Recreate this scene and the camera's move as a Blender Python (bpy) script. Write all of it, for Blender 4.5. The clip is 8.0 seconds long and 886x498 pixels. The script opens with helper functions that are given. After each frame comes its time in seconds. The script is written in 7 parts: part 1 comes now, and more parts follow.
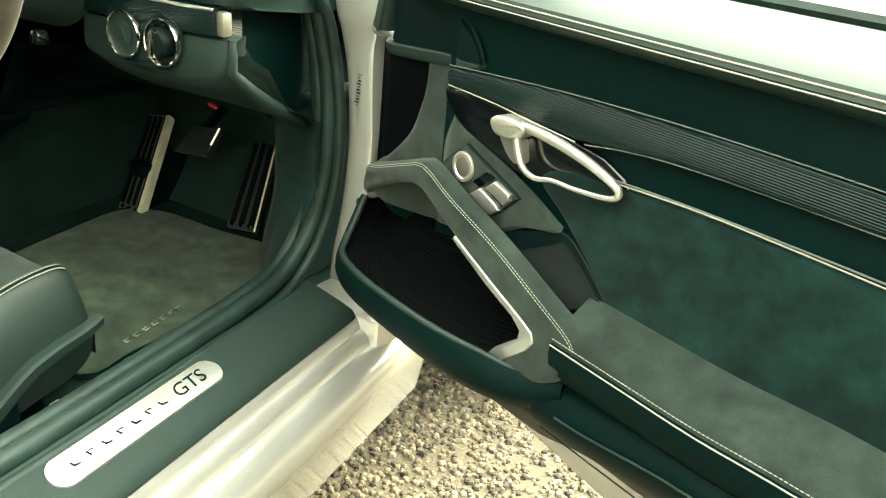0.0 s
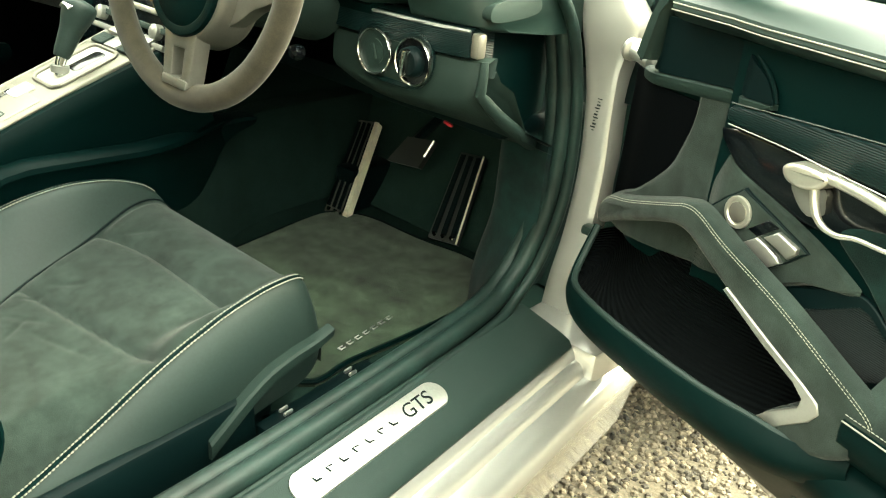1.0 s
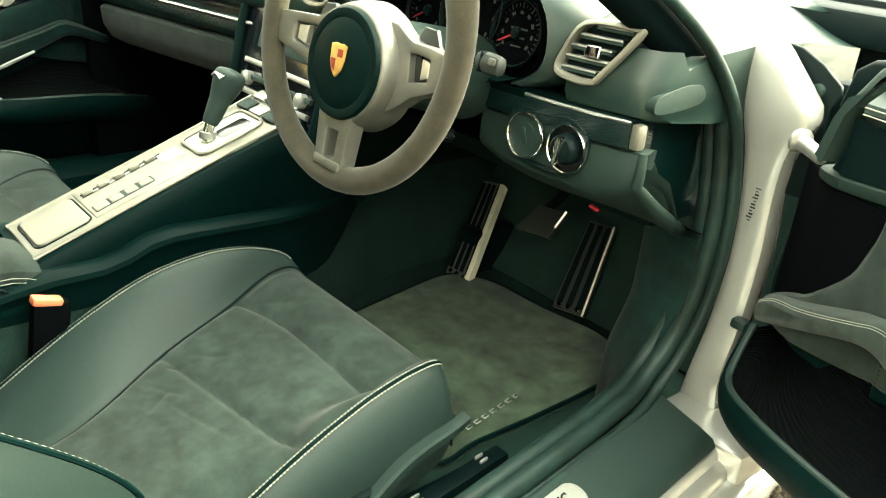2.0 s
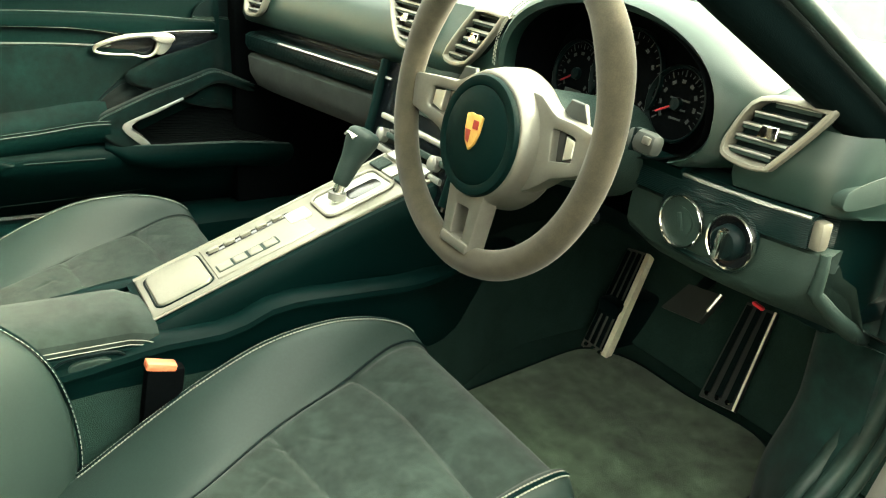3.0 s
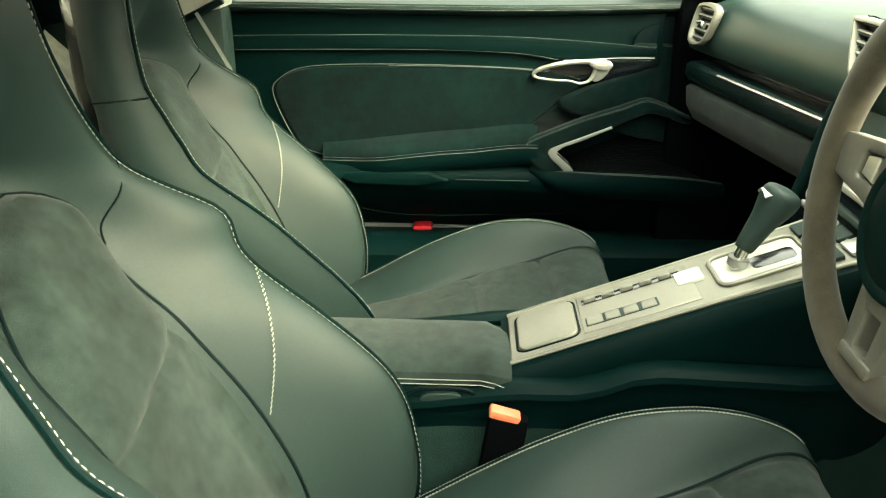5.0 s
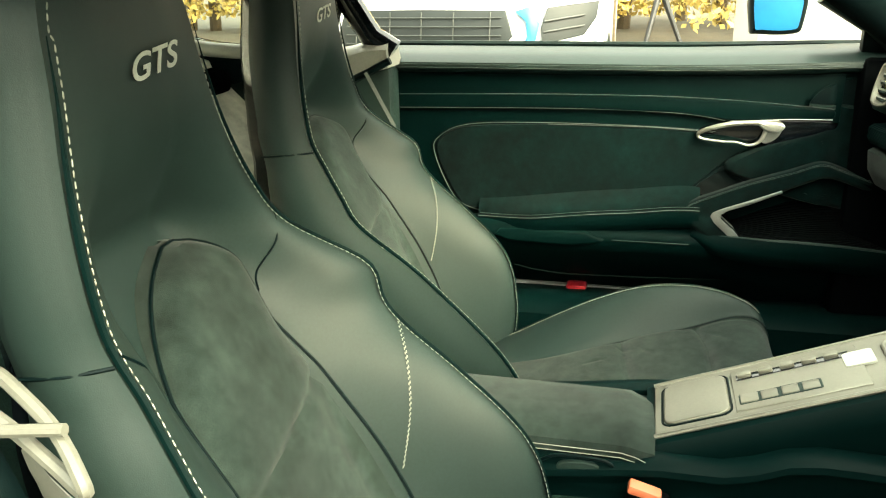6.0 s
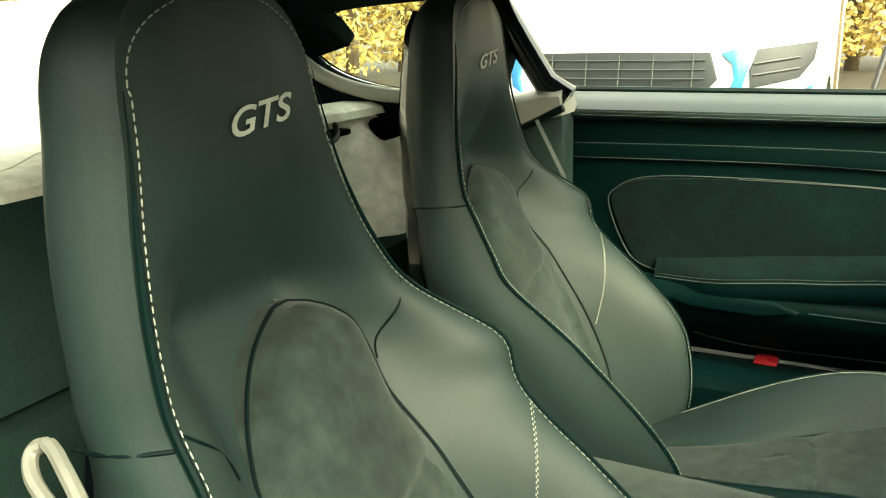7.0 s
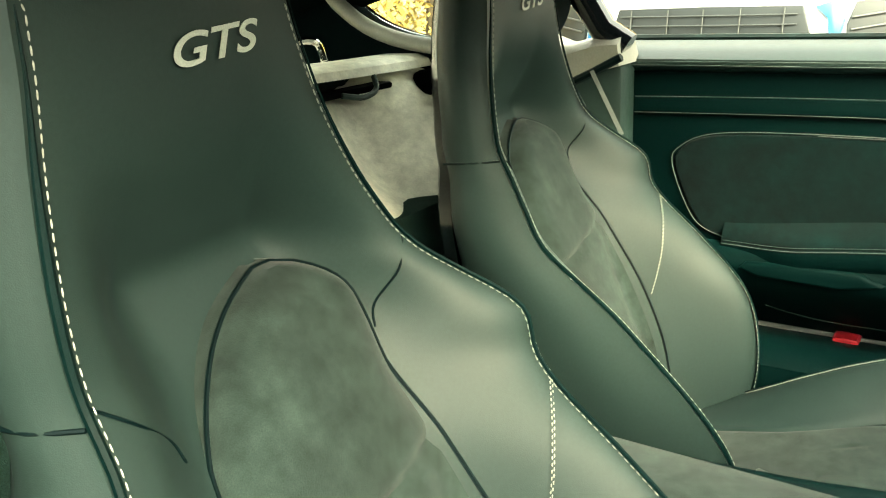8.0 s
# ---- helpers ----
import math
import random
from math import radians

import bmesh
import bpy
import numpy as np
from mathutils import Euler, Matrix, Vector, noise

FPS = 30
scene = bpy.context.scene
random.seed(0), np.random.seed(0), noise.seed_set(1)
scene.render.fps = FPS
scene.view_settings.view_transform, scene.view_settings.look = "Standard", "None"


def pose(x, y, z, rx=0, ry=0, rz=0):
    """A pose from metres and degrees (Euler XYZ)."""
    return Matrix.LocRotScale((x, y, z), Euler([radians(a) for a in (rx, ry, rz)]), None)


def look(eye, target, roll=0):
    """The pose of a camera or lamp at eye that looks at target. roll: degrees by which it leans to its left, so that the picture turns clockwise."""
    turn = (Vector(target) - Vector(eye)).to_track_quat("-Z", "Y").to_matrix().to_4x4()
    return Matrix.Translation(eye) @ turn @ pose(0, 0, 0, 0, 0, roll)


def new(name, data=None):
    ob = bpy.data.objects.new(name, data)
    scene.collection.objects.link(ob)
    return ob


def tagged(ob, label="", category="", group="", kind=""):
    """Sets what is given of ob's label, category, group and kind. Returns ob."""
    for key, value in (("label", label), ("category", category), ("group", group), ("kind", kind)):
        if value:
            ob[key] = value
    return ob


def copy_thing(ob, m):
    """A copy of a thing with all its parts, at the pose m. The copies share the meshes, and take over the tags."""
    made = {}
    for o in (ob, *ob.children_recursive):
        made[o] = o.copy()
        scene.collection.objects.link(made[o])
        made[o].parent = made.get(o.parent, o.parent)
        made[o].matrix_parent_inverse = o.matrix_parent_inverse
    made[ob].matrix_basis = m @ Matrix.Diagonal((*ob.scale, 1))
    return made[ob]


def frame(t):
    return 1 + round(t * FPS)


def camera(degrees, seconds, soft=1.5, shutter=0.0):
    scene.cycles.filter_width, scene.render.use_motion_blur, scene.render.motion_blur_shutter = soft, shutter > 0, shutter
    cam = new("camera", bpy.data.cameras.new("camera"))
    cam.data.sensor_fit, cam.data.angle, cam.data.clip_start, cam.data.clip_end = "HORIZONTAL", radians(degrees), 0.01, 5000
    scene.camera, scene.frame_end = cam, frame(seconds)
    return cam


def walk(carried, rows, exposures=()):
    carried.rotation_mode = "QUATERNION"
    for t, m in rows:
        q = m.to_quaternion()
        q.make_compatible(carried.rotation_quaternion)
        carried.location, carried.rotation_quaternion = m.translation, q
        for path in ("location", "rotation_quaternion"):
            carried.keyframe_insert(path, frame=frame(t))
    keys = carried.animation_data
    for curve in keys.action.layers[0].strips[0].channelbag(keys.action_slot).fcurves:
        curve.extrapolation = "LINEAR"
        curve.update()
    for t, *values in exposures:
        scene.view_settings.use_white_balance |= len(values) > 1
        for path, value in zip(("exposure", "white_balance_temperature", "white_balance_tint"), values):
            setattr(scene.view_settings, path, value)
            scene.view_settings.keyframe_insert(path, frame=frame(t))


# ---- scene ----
cam = camera(56.6, 8.0, soft=1.1)
PATH = [
    (0, (1.371, -0.218, 0.971), (0.473, 1.366, 0.143), 5.8),
    (0.5, (1.32, -0.234, 0.968), (0.271, 1.238, 0.113), 5.7),
    (1, (1.251, -0.253, 0.981), (0.082, 1.124, 0.122), 5.6),
    (1.5, (1.191, -0.263, 1.007), (-0.073, 1.044, 0.173), 5.2),
    (1.7, (1.177, -0.265, 1.014), (-0.122, 1.013, 0.19), 5.1),
    (2.8, (1.099, -0.217, 1.054), (-0.413, 0.844, 0.287), 5.1),
    (3, (1.071, -0.19, 1.042), (-0.499, 0.79, 0.284), 4.5),
    (3.5, (1.028, -0.124, 1.049), (-0.667, 0.606, 0.276), 4.2),
    (4, (0.984, -0.052, 1.05), (-0.804, 0.348, 0.248), 2.9),
    (4.5, (0.969, -0.042, 1.053), (-0.859, 0.061, 0.247), 1.2),
    (4.7, (0.971, -0.053, 1.055), (-0.863, -0.033, 0.258), 0.9),
    (5.8, (0.97, -0.062, 1.052), (-0.883, -0.384, 0.372), -0.5),
    (6, (0.96, -0.036, 1.059), (-0.874, -0.493, 0.407), -0.9),
    (6.5, (0.902, -0.021, 1.071), (-0.875, -0.718, 0.476), -1.6),
    (7, (0.846, -0.009, 1.059), (-0.848, -0.918, 0.508), -1.9),
    (7.5, (0.787, 0.008, 1.047), (-0.809, -1.079, 0.525), -2.6),
    (8, (0.734, 0.005, 1.021), (-0.837, -1.067, 0.401), -2.9),
]
walk(cam, [(t, look(eye, target, roll)) for t, eye, target, roll in PATH], [(0.0, 2.85, 7200, 0), (2.0, 2.95, 7200, 0), (3.2, 2.85, 7200, 0), (4.5, 2.45, 7200, 0), (6.0, 2.1, 7200, 0), (7.0, 1.9, 7200, 0), (7.5, 2.0, 7200, 0), (8.0, 2.4, 7200, 0)])

# ---- world, sun, exposure ----
world = bpy.data.worlds.new("overcast_sky")
scene.world = world
world.use_nodes = True
wn = world.node_tree.nodes
sky = wn.new("ShaderNodeTexSky")
sky.sky_type = "NISHITA"
sky.sun_disc = False
sky.sun_elevation, sky.sun_rotation = radians(33), radians(30)
sky.air_density, sky.dust_density, sky.ozone_density = 1.2, 2.0, 1.0
haze = wn.new("ShaderNodeHueSaturation")
haze.inputs["Saturation"].default_value = 0.10
world.node_tree.links.new(sky.outputs[0], haze.inputs["Color"])
# an overcast sky is about three times as bright overhead as at the horizon
ways = wn.new("ShaderNodeTexCoord")
split = wn.new("ShaderNodeSeparateXYZ")
rise = wn.new("ShaderNodeMapRange")
rise.inputs[1].default_value, rise.inputs[2].default_value, rise.inputs[3].default_value, rise.inputs[4].default_value = 0.0, 0.85, 0.12, 3.0
cloud_layer = wn.new("ShaderNodeVectorMath")
cloud_layer.operation = "MULTIPLY"
world.node_tree.links.new(ways.outputs["Generated"], split.inputs[0])
world.node_tree.links.new(split.outputs["Z"], rise.inputs[0])
world.node_tree.links.new(haze.outputs[0], cloud_layer.inputs[0])
world.node_tree.links.new(rise.outputs[0], cloud_layer.inputs[1])
cast = wn.new("ShaderNodeVectorMath")
cast.operation = "MULTIPLY"
cast.inputs[1].default_value = (0.98, 1.0, 0.89)  # cloud light
world.node_tree.links.new(cloud_layer.outputs[0], cast.inputs[0])
world.node_tree.links.new(cast.outputs[0], wn["Background"].inputs[0])
wn["Background"].inputs[1].default_value = 0.22
sun = new("sun", bpy.data.lights.new("sun", "SUN"))
sun.data.energy, sun.data.angle, sun.data.color = 1.3, radians(30), (1.0, 0.80, 0.48)
sun.matrix_world = look((2.9, 5.1, 4.4), (0, 0, 0.6))


# ---- materials ----
def material(name, base, rough=0.5, metal=0.0, grain=0.0, grain_scale=300.0, stain=0.0, stain_scale=8.0, bump=0.0, bump_scale=400.0, coat=0.0, sheen=0.0, spec=0.5, rough_var=0.0, per_object=0.0, cloud=0.0, cloud_scale=30.0):
    """Procedural surface: base colour with fine grain and broad stains, a relief, and gloss that varies."""
    m = bpy.data.materials.new(name)
    m.use_nodes = True
    nt = m.node_tree
    nodes, links = nt.nodes, nt.links
    bsdf = nodes["Principled BSDF"]
    bsdf.inputs["Roughness"].default_value = rough
    bsdf.inputs["Metallic"].default_value = metal
    bsdf.inputs["Specular IOR Level"].default_value = spec
    bsdf.inputs["Coat Weight"].default_value = coat
    bsdf.inputs["Coat Roughness"].default_value = 0.06
    bsdf.inputs["Sheen Weight"].default_value = sheen
    bsdf.inputs["Sheen Roughness"].default_value = 0.5
    tex = nodes.new("ShaderNodeTexCoord")
    col = nodes.new("ShaderNodeRGB")
    col.outputs[0].default_value = (*base, 1.0)
    last = col.outputs[0]
    for amount, scale, detail in ((grain, grain_scale, 3.0), (stain, stain_scale, 5.0), (cloud, cloud_scale, 2.0)):
        if amount > 0:
            n = nodes.new("ShaderNodeTexNoise")
            n.inputs["Scale"].default_value = scale
            n.inputs["Detail"].default_value = detail
            n.inputs["Roughness"].default_value = 0.6
            links.new(tex.outputs["Object"], n.inputs["Vector"])
            r = nodes.new("ShaderNodeMapRange")
            r.inputs[1].default_value, r.inputs[2].default_value = 0.25, 0.75
            r.inputs[3].default_value, r.inputs[4].default_value = 1.0 - amount, 1.0 + amount
            links.new(n.outputs["Fac"], r.inputs[0])
            mul = nodes.new("ShaderNodeVectorMath")
            mul.operation = "MULTIPLY"
            links.new(last, mul.inputs[0])
            links.new(r.outputs[0], mul.inputs[1])
            last = mul.outputs[0]
            if rough_var > 0 and amount == stain:
                rr = nodes.new("ShaderNodeMapRange")
                rr.inputs[1].default_value, rr.inputs[2].default_value = 0.25, 0.75
                rr.inputs[3].default_value, rr.inputs[4].default_value = rough - rough_var, rough + rough_var
                links.new(n.outputs["Fac"], rr.inputs[0])
                links.new(rr.outputs[0], bsdf.inputs["Roughness"])
    if per_object > 0:
        info = nodes.new("ShaderNodeNewGeometry")
        r = nodes.new("ShaderNodeMapRange")
        r.inputs[3].default_value, r.inputs[4].default_value = 1.0 - per_object, 1.0 + per_object
        links.new(info.outputs["Random Per Island"], r.inputs[0])
        mul = nodes.new("ShaderNodeVectorMath")
        mul.operation = "MULTIPLY"
        links.new(last, mul.inputs[0])
        links.new(r.outputs[0], mul.inputs[1])
        last = mul.outputs[0]
    links.new(last, bsdf.inputs["Base Color"])
    if bump > 0:
        n = nodes.new("ShaderNodeTexNoise")
        n.inputs["Scale"].default_value = bump_scale
        n.inputs["Detail"].default_value = 4.0
        links.new(tex.outputs["Object"], n.inputs["Vector"])
        b = nodes.new("ShaderNodeBump")
        b.inputs["Strength"].default_value = bump
        b.inputs["Distance"].default_value = 0.002
        links.new(n.outputs["Fac"], b.inputs["Height"])
        links.new(b.outputs[0], bsdf.inputs["Normal"])
    return m


def ribbed(name, base, rough, pitch, axis="Z", depth=0.6, metal=0.0, spec=0.12):
    """A surface with fine parallel ribs every pitch metres."""
    m = material(name, base, rough, metal, stain=0.2, stain_scale=20, spec=spec)
    nt = m.node_tree
    tex = nt.nodes.new("ShaderNodeTexCoord")
    w = nt.nodes.new("ShaderNodeTexWave")
    w.wave_type, w.bands_direction, w.wave_profile = "BANDS", axis, "SIN"
    w.inputs["Scale"].default_value = 2 * math.pi / pitch / 20.0
    w.inputs["Distortion"].default_value = 0.0
    nt.links.new(tex.outputs["Object"], w.inputs["Vector"])
    b = nt.nodes.new("ShaderNodeBump")
    b.inputs["Strength"].default_value = depth
    b.inputs["Distance"].default_value = 0.004
    nt.links.new(w.outputs["Fac"], b.inputs["Height"])
    nt.links.new(b.outputs[0], nt.nodes["Principled BSDF"].inputs["Normal"])
    return m


LEATHER = material("black_leather", (0.0088, 0.0185, 0.0162), 0.56, spec=0.27, grain=0.12, stain=0.14, stain_scale=5, bump=0.10, bump_scale=1100, rough_var=0.05)
PAD_LEATHER = material("pad_leather", (0.0050, 0.0170, 0.0138), 0.42, spec=0.5, grain=0.12, stain=0.12, stain_scale=5, bump=0.10, bump_scale=1100, rough_var=0.05)
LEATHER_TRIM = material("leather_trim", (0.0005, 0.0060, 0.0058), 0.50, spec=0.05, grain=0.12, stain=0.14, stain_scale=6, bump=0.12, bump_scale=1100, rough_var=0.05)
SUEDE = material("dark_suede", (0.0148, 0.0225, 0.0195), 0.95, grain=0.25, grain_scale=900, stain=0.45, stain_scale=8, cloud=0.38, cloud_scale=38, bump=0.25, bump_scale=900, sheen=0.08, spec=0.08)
# darker copy of the suede, in place of shade on the passenger door
SUEDE_SHADED = material("worn_shaded_suede", (0.0008, 0.0062, 0.0060), 0.95, grain=0.25, grain_scale=900, stain=0.62, stain_scale=10, cloud=0.4, cloud_scale=45, bump=0.25, bump_scale=900, sheen=0.05, spec=0.06)
WHEEL_SUEDE = material("wheel_suede", (0.0285, 0.0240, 0.0152), 0.9, grain=0.2, grain_scale=700, stain=0.35, stain_scale=18, cloud=0.2, cloud_scale=60, bump=0.08, bump_scale=700, sheen=0.12, spec=0.2)
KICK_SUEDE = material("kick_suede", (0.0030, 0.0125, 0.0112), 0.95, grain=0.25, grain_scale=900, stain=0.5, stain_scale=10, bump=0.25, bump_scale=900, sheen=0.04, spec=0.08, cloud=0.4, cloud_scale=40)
CONSOLE_SATIN = material("console_satin", (0.20, 0.191, 0.160), 0.45, 0.75, grain=0.05, stain=0.10, stain_scale=10)
EDGE_METAL = material("worn_edge_metal", (0.82, 0.75, 0.57), 0.5, 0.2, grain=0.1, stain=0.2, stain_scale=25)
PLASTIC = material("black_plastic", (0.0004, 0.0042, 0.0046), 0.5, spec=0.1, grain=0.1, stain=0.1, bump=0.15, bump_scale=900)
PLASTIC_SOFT = material("soft_touch_plastic", (0.0105, 0.0215, 0.0185), 0.55, spec=0.2, grain=0.1, stain=0.12, bump=0.3, bump_scale=900)
SHELF = material("pale_shelf_cover", (0.58, 0.56, 0.46), 0.6, grain=0.1, stain=0.2, stain_scale=12, cloud=0.2, cloud_scale=40, bump=0.2, bump_scale=700)
FOOTREST_METAL = material("footrest_metal", (0.10, 0.10, 0.085), 0.4, 0.4, grain=0.1, stain=0.3, stain_scale=20)
PLASTIC_PALE = material("pale_plastic", (0.13, 0.128, 0.108), 0.45, grain=0.1, stain=0.15, stain_scale=20)
PLASTIC_SAND = material("sand_plastic", (0.26, 0.255, 0.215), 0.45, grain=0.1, stain=0.12, stain_scale=20)
WEBBING = material("belt_webbing", (0.060, 0.068, 0.060), 0.7, grain=0.3, grain_scale=700, stain=0.2, bump=0.4, bump_scale=900)
STALK_GREY = material("stalk_grey", (0.022, 0.026, 0.024), 0.45, grain=0.1, stain=0.15, stain_scale=20)
PLASTIC_WHITE = material("pale_satin_plastic", (0.42, 0.42, 0.37), 0.4, stain=0.08)
GLOSS = material("gloss_black", (0.002, 0.003, 0.004), 0.15, stain=0.1, coat=0.3)
RUBBER = material("rubber_seal", (0.0065, 0.0165, 0.0142), 0.5, grain=0.15, stain=0.6, stain_scale=16, cloud=0.3, cloud_scale=50, bump=0.1, spec=0.26)
CARPET = material("black_carpet", (0.0120, 0.0270, 0.0225), 1.0, grain=0.5, grain_scale=700, stain=0.3, stain_scale=9, bump=0.8, bump_scale=800, spec=0.05)
MAT_PILE = material("mat_pile", (0.042, 0.064, 0.040), 1.0, grain=0.4, grain_scale=700, stain=0.6, stain_scale=6, cloud=0.4, cloud_scale=24, bump=0.8, bump_scale=800, spec=0.1, sheen=0.1)
PAINT = material("silver_paint", (0.39, 0.39, 0.365), 0.22, 0.5, stain=0.06, stain_scale=4, coat=0.6)
SATIN = material("satin_silver", (0.36, 0.36, 0.335), 0.38, 0.85, grain=0.05, stain=0.08, stain_scale=10)
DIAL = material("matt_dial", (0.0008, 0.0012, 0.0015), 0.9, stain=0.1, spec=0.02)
HUB_SATIN = material("hub_satin", (0.15, 0.146, 0.128), 0.42, 0.7, grain=0.05, stain=0.18, stain_scale=14, rough_var=0.06)
PEDAL = material("worn_pedal_metal", (0.020, 0.023, 0.021), 0.5, 0.3, grain=0.1, stain=0.3, stain_scale=20)
HANDLE_SILVER = material("bright_satin_silver", (0.62, 0.60, 0.53), 0.33, 0.85, grain=0.04, stain=0.08, stain_scale=12)
CHROME = material("bright_chrome", (0.72, 0.72, 0.69), 0.12, 1.0, stain=0.05, stain_scale=15)
STEEL = material("brushed_steel", (0.68, 0.68, 0.64), 0.35, 0.9, grain=0.08, stain=0.08)
STITCH = material("pale_thread", (0.20, 0.20, 0.17), 0.8, grain=0.2)
EMBROIDERY = material("embroidery_thread", (0.42, 0.42, 0.36), 0.8, grain=0.2, grain_scale=900, bump=0.3, bump_scale=900)
DIAL_MARK = material("dial_print", (0.012, 0.017, 0.018), 0.6, grain=0.1)
THREAD_DARK = material("grey_thread", (0.055, 0.068, 0.062), 0.7, grain=0.2)
RED = material("red_marker", (0.30, 0.006, 0.015), 0.5, stain=0.1)
ENAMEL = material("dark_red_enamel", (0.20, 0.02, 0.015), 0.35, stain=0.4, stain_scale=120)
ORANGE = material("buckle_button", (0.62, 0.15, 0.07), 0.45, stain=0.1)
GOLD = material("enamel_gold", (0.55, 0.32, 0.09), 0.4, 0.4, stain=0.25, stain_scale=90)
HEADLINER = material("headliner", (0.0005, 0.0035, 0.0038), 0.95, spec=0.05, grain=0.2, grain_scale=600, stain=0.1, bump=0.3, bump_scale=700)
RIBTRIM = ribbed("ribbed_trim", (0.0018, 0.0085, 0.0085), 0.32, 0.0021, depth=0.35, spec=0.16)
MESHTRIM = ribbed("speaker_mesh", (0.0004, 0.0009, 0.0011), 0.85, 0.0028)
# lighter copy of the mesh colour, with the light on the ribs put in
MESHTRIM_LIT = ribbed("fine_ribs_lit", (0.0024, 0.0056, 0.0056), 0.5, 0.0019)
MESHTRIM.node_tree.nodes["Principled BSDF"].inputs["Specular IOR Level"].default_value = 0.04
GRAVEL = material("gravel", (0.078, 0.066, 0.046), 0.9, grain=0.5, grain_scale=160, stain=0.3, stain_scale=3, bump=1.0, bump_scale=120)
PEBBLE = material("pebbles", (0.090, 0.074, 0.052), 0.75, grain=0.2, grain_scale=200, per_object=0.9)
WHITE_PAINT = material("white_car_paint", (0.80, 0.80, 0.78), 0.25, stain=0.03, coat=0.5)
BLUE_FILM = material("blue_film", (0.01, 0.14, 0.34), 0.3, stain=0.15)
DARK_GRILLE = material("dark_grille", (0.003, 0.007, 0.007), 0.5, stain=0.2)
BARK = material("bark", (0.10, 0.075, 0.045), 0.9, grain=0.4, grain_scale=40, stain=0.3)
LEAF_GOLD = material("autumn_leaves", (0.50, 0.37, 0.11), 0.8, grain=0.2, stain=0.4, stain_scale=1.5, per_object=0.6)
PLASTER = material("pale_plaster", (0.66, 0.64, 0.58), 0.9, grain=0.08, grain_scale=60, stain=0.12, stain_scale=1.2, bump=0.3, bump_scale=90)
WALL = material("dark_plaster", (0.10, 0.10, 0.085), 0.9, grain=0.2, grain_scale=60, stain=0.3, stain_scale=1.5, bump=0.4, bump_scale=90)
CHARCOAL = material("tripod_black", (0.02, 0.02, 0.022), 0.5, stain=0.1)


def glass(name, tint=(0.9, 0.97, 0.94)):
    m = bpy.data.materials.new(name)
    m.use_nodes = True
    nt = m.node_tree
    b = nt.nodes["Principled BSDF"]
    b.inputs["Base Color"].default_value = (*tint, 1)
    b.inputs["Roughness"].default_value = 0.0
    b.inputs["Transmission Weight"].default_value = 1.0
    b.inputs["IOR"].default_value = 1.05
    return m


GLASS = glass("clear_glass")


# ---- mesh helpers ----
def cat(pts, n=6, closed=False):
    """Catmull-Rom curve through the points, n steps a span."""
    p = [Vector(q) for q in pts]
    k = len(p)
    out = []
    for i in range(k if closed else k - 1):
        a, b, c, d = (p[(i + j) % k] if closed else p[max(0, min(k - 1, i + j))] for j in (-1, 0, 1, 2))
        for s in range(n):
            t = s / n
            out.append(0.5 * (2 * b + (c - a) * t + (2 * a - 5 * b + 4 * c - d) * t * t + (3 * b - a - 3 * c + d) * t ** 3))
    if not closed:
        out.append(p[-1])
    return out


def table(rows, x):
    """Smooth interpolation in rows (x, values...), sorted by x."""
    if x <= rows[0][0]:
        return rows[0][1:]
    if x >= rows[-1][0]:
        return rows[-1][1:]
    i = next(j for j in range(len(rows) - 1) if rows[j + 1][0] >= x)
    a, b, c, d = rows[max(0, i - 1)], rows[i], rows[i + 1], rows[min(len(rows) - 1, i + 2)]
    t = (x - b[0]) / (c[0] - b[0])
    out = []
    for q in range(1, len(b)):
        m0 = (c[q] - a[q]) / (c[0] - a[0]) * (c[0] - b[0])
        m1 = (d[q] - b[q]) / (d[0] - b[0]) * (c[0] - b[0])
        out.append((2 * t ** 3 - 3 * t * t + 1) * b[q] + (t ** 3 - 2 * t * t + t) * m0 + (3 * t * t - 2 * t ** 3) * c[q] + (t ** 3 - t * t) * m1)
    return tuple(out)


def step(a, b, x):
    t = max(0.0, min(1.0, (x - a) / (b - a)))
    return t * t * (3 - 2 * t)


def part(name, bm, mat, parent=None, label="", smooth=True, sharp=40):
    """Links a bmesh as one mesh object under a thing or a part."""
    bmesh.ops.recalc_face_normals(bm, faces=bm.faces)
    if smooth:
        for f in bm.faces:
            f.smooth = True
        lim = radians(sharp)
        for e in bm.edges:
            if len(e.link_faces) == 2 and e.calc_face_angle(0) > lim:
                e.smooth = False
    me = bpy.data.meshes.new(name)
    bm.to_mesh(me)
    bm.free()
    me.materials.append(mat)
    ob = new(name, me)
    if parent is not None:
        under(ob, parent)
    if label:
        tagged(ob, label)
    return ob


def under(ob, parent):
    """Hangs ob, built in world places, under a thing or a part."""
    ob.parent = parent
    if parent.type == "EMPTY":
        ob.matrix_parent_inverse = Matrix.Translation(parent.location).inverted()


def thing(name, label, category, group="", kind="", at=(0, 0, 0)):
    ob = new(name)
    ob.empty_display_size = 0.1
    ob.location = at
    return tagged(ob, label, category, group, kind)


def loft(rings, closed_ring=True, caps=True, bm=None):
    bm = bm or bmesh.new()
    vs = [[bm.verts.new(p) for p in r] for r in rings]
    n = len(vs[0])
    for a, b in zip(vs, vs[1:]):
        for i in range(n if closed_ring else n - 1):
            j = (i + 1) % n
            bm.faces.new((a[i], a[j], b[j], b[i]))
    if caps and closed_ring:
        bm.faces.new(vs[0][::-1])
        bm.faces.new(vs[-1])
    return bm


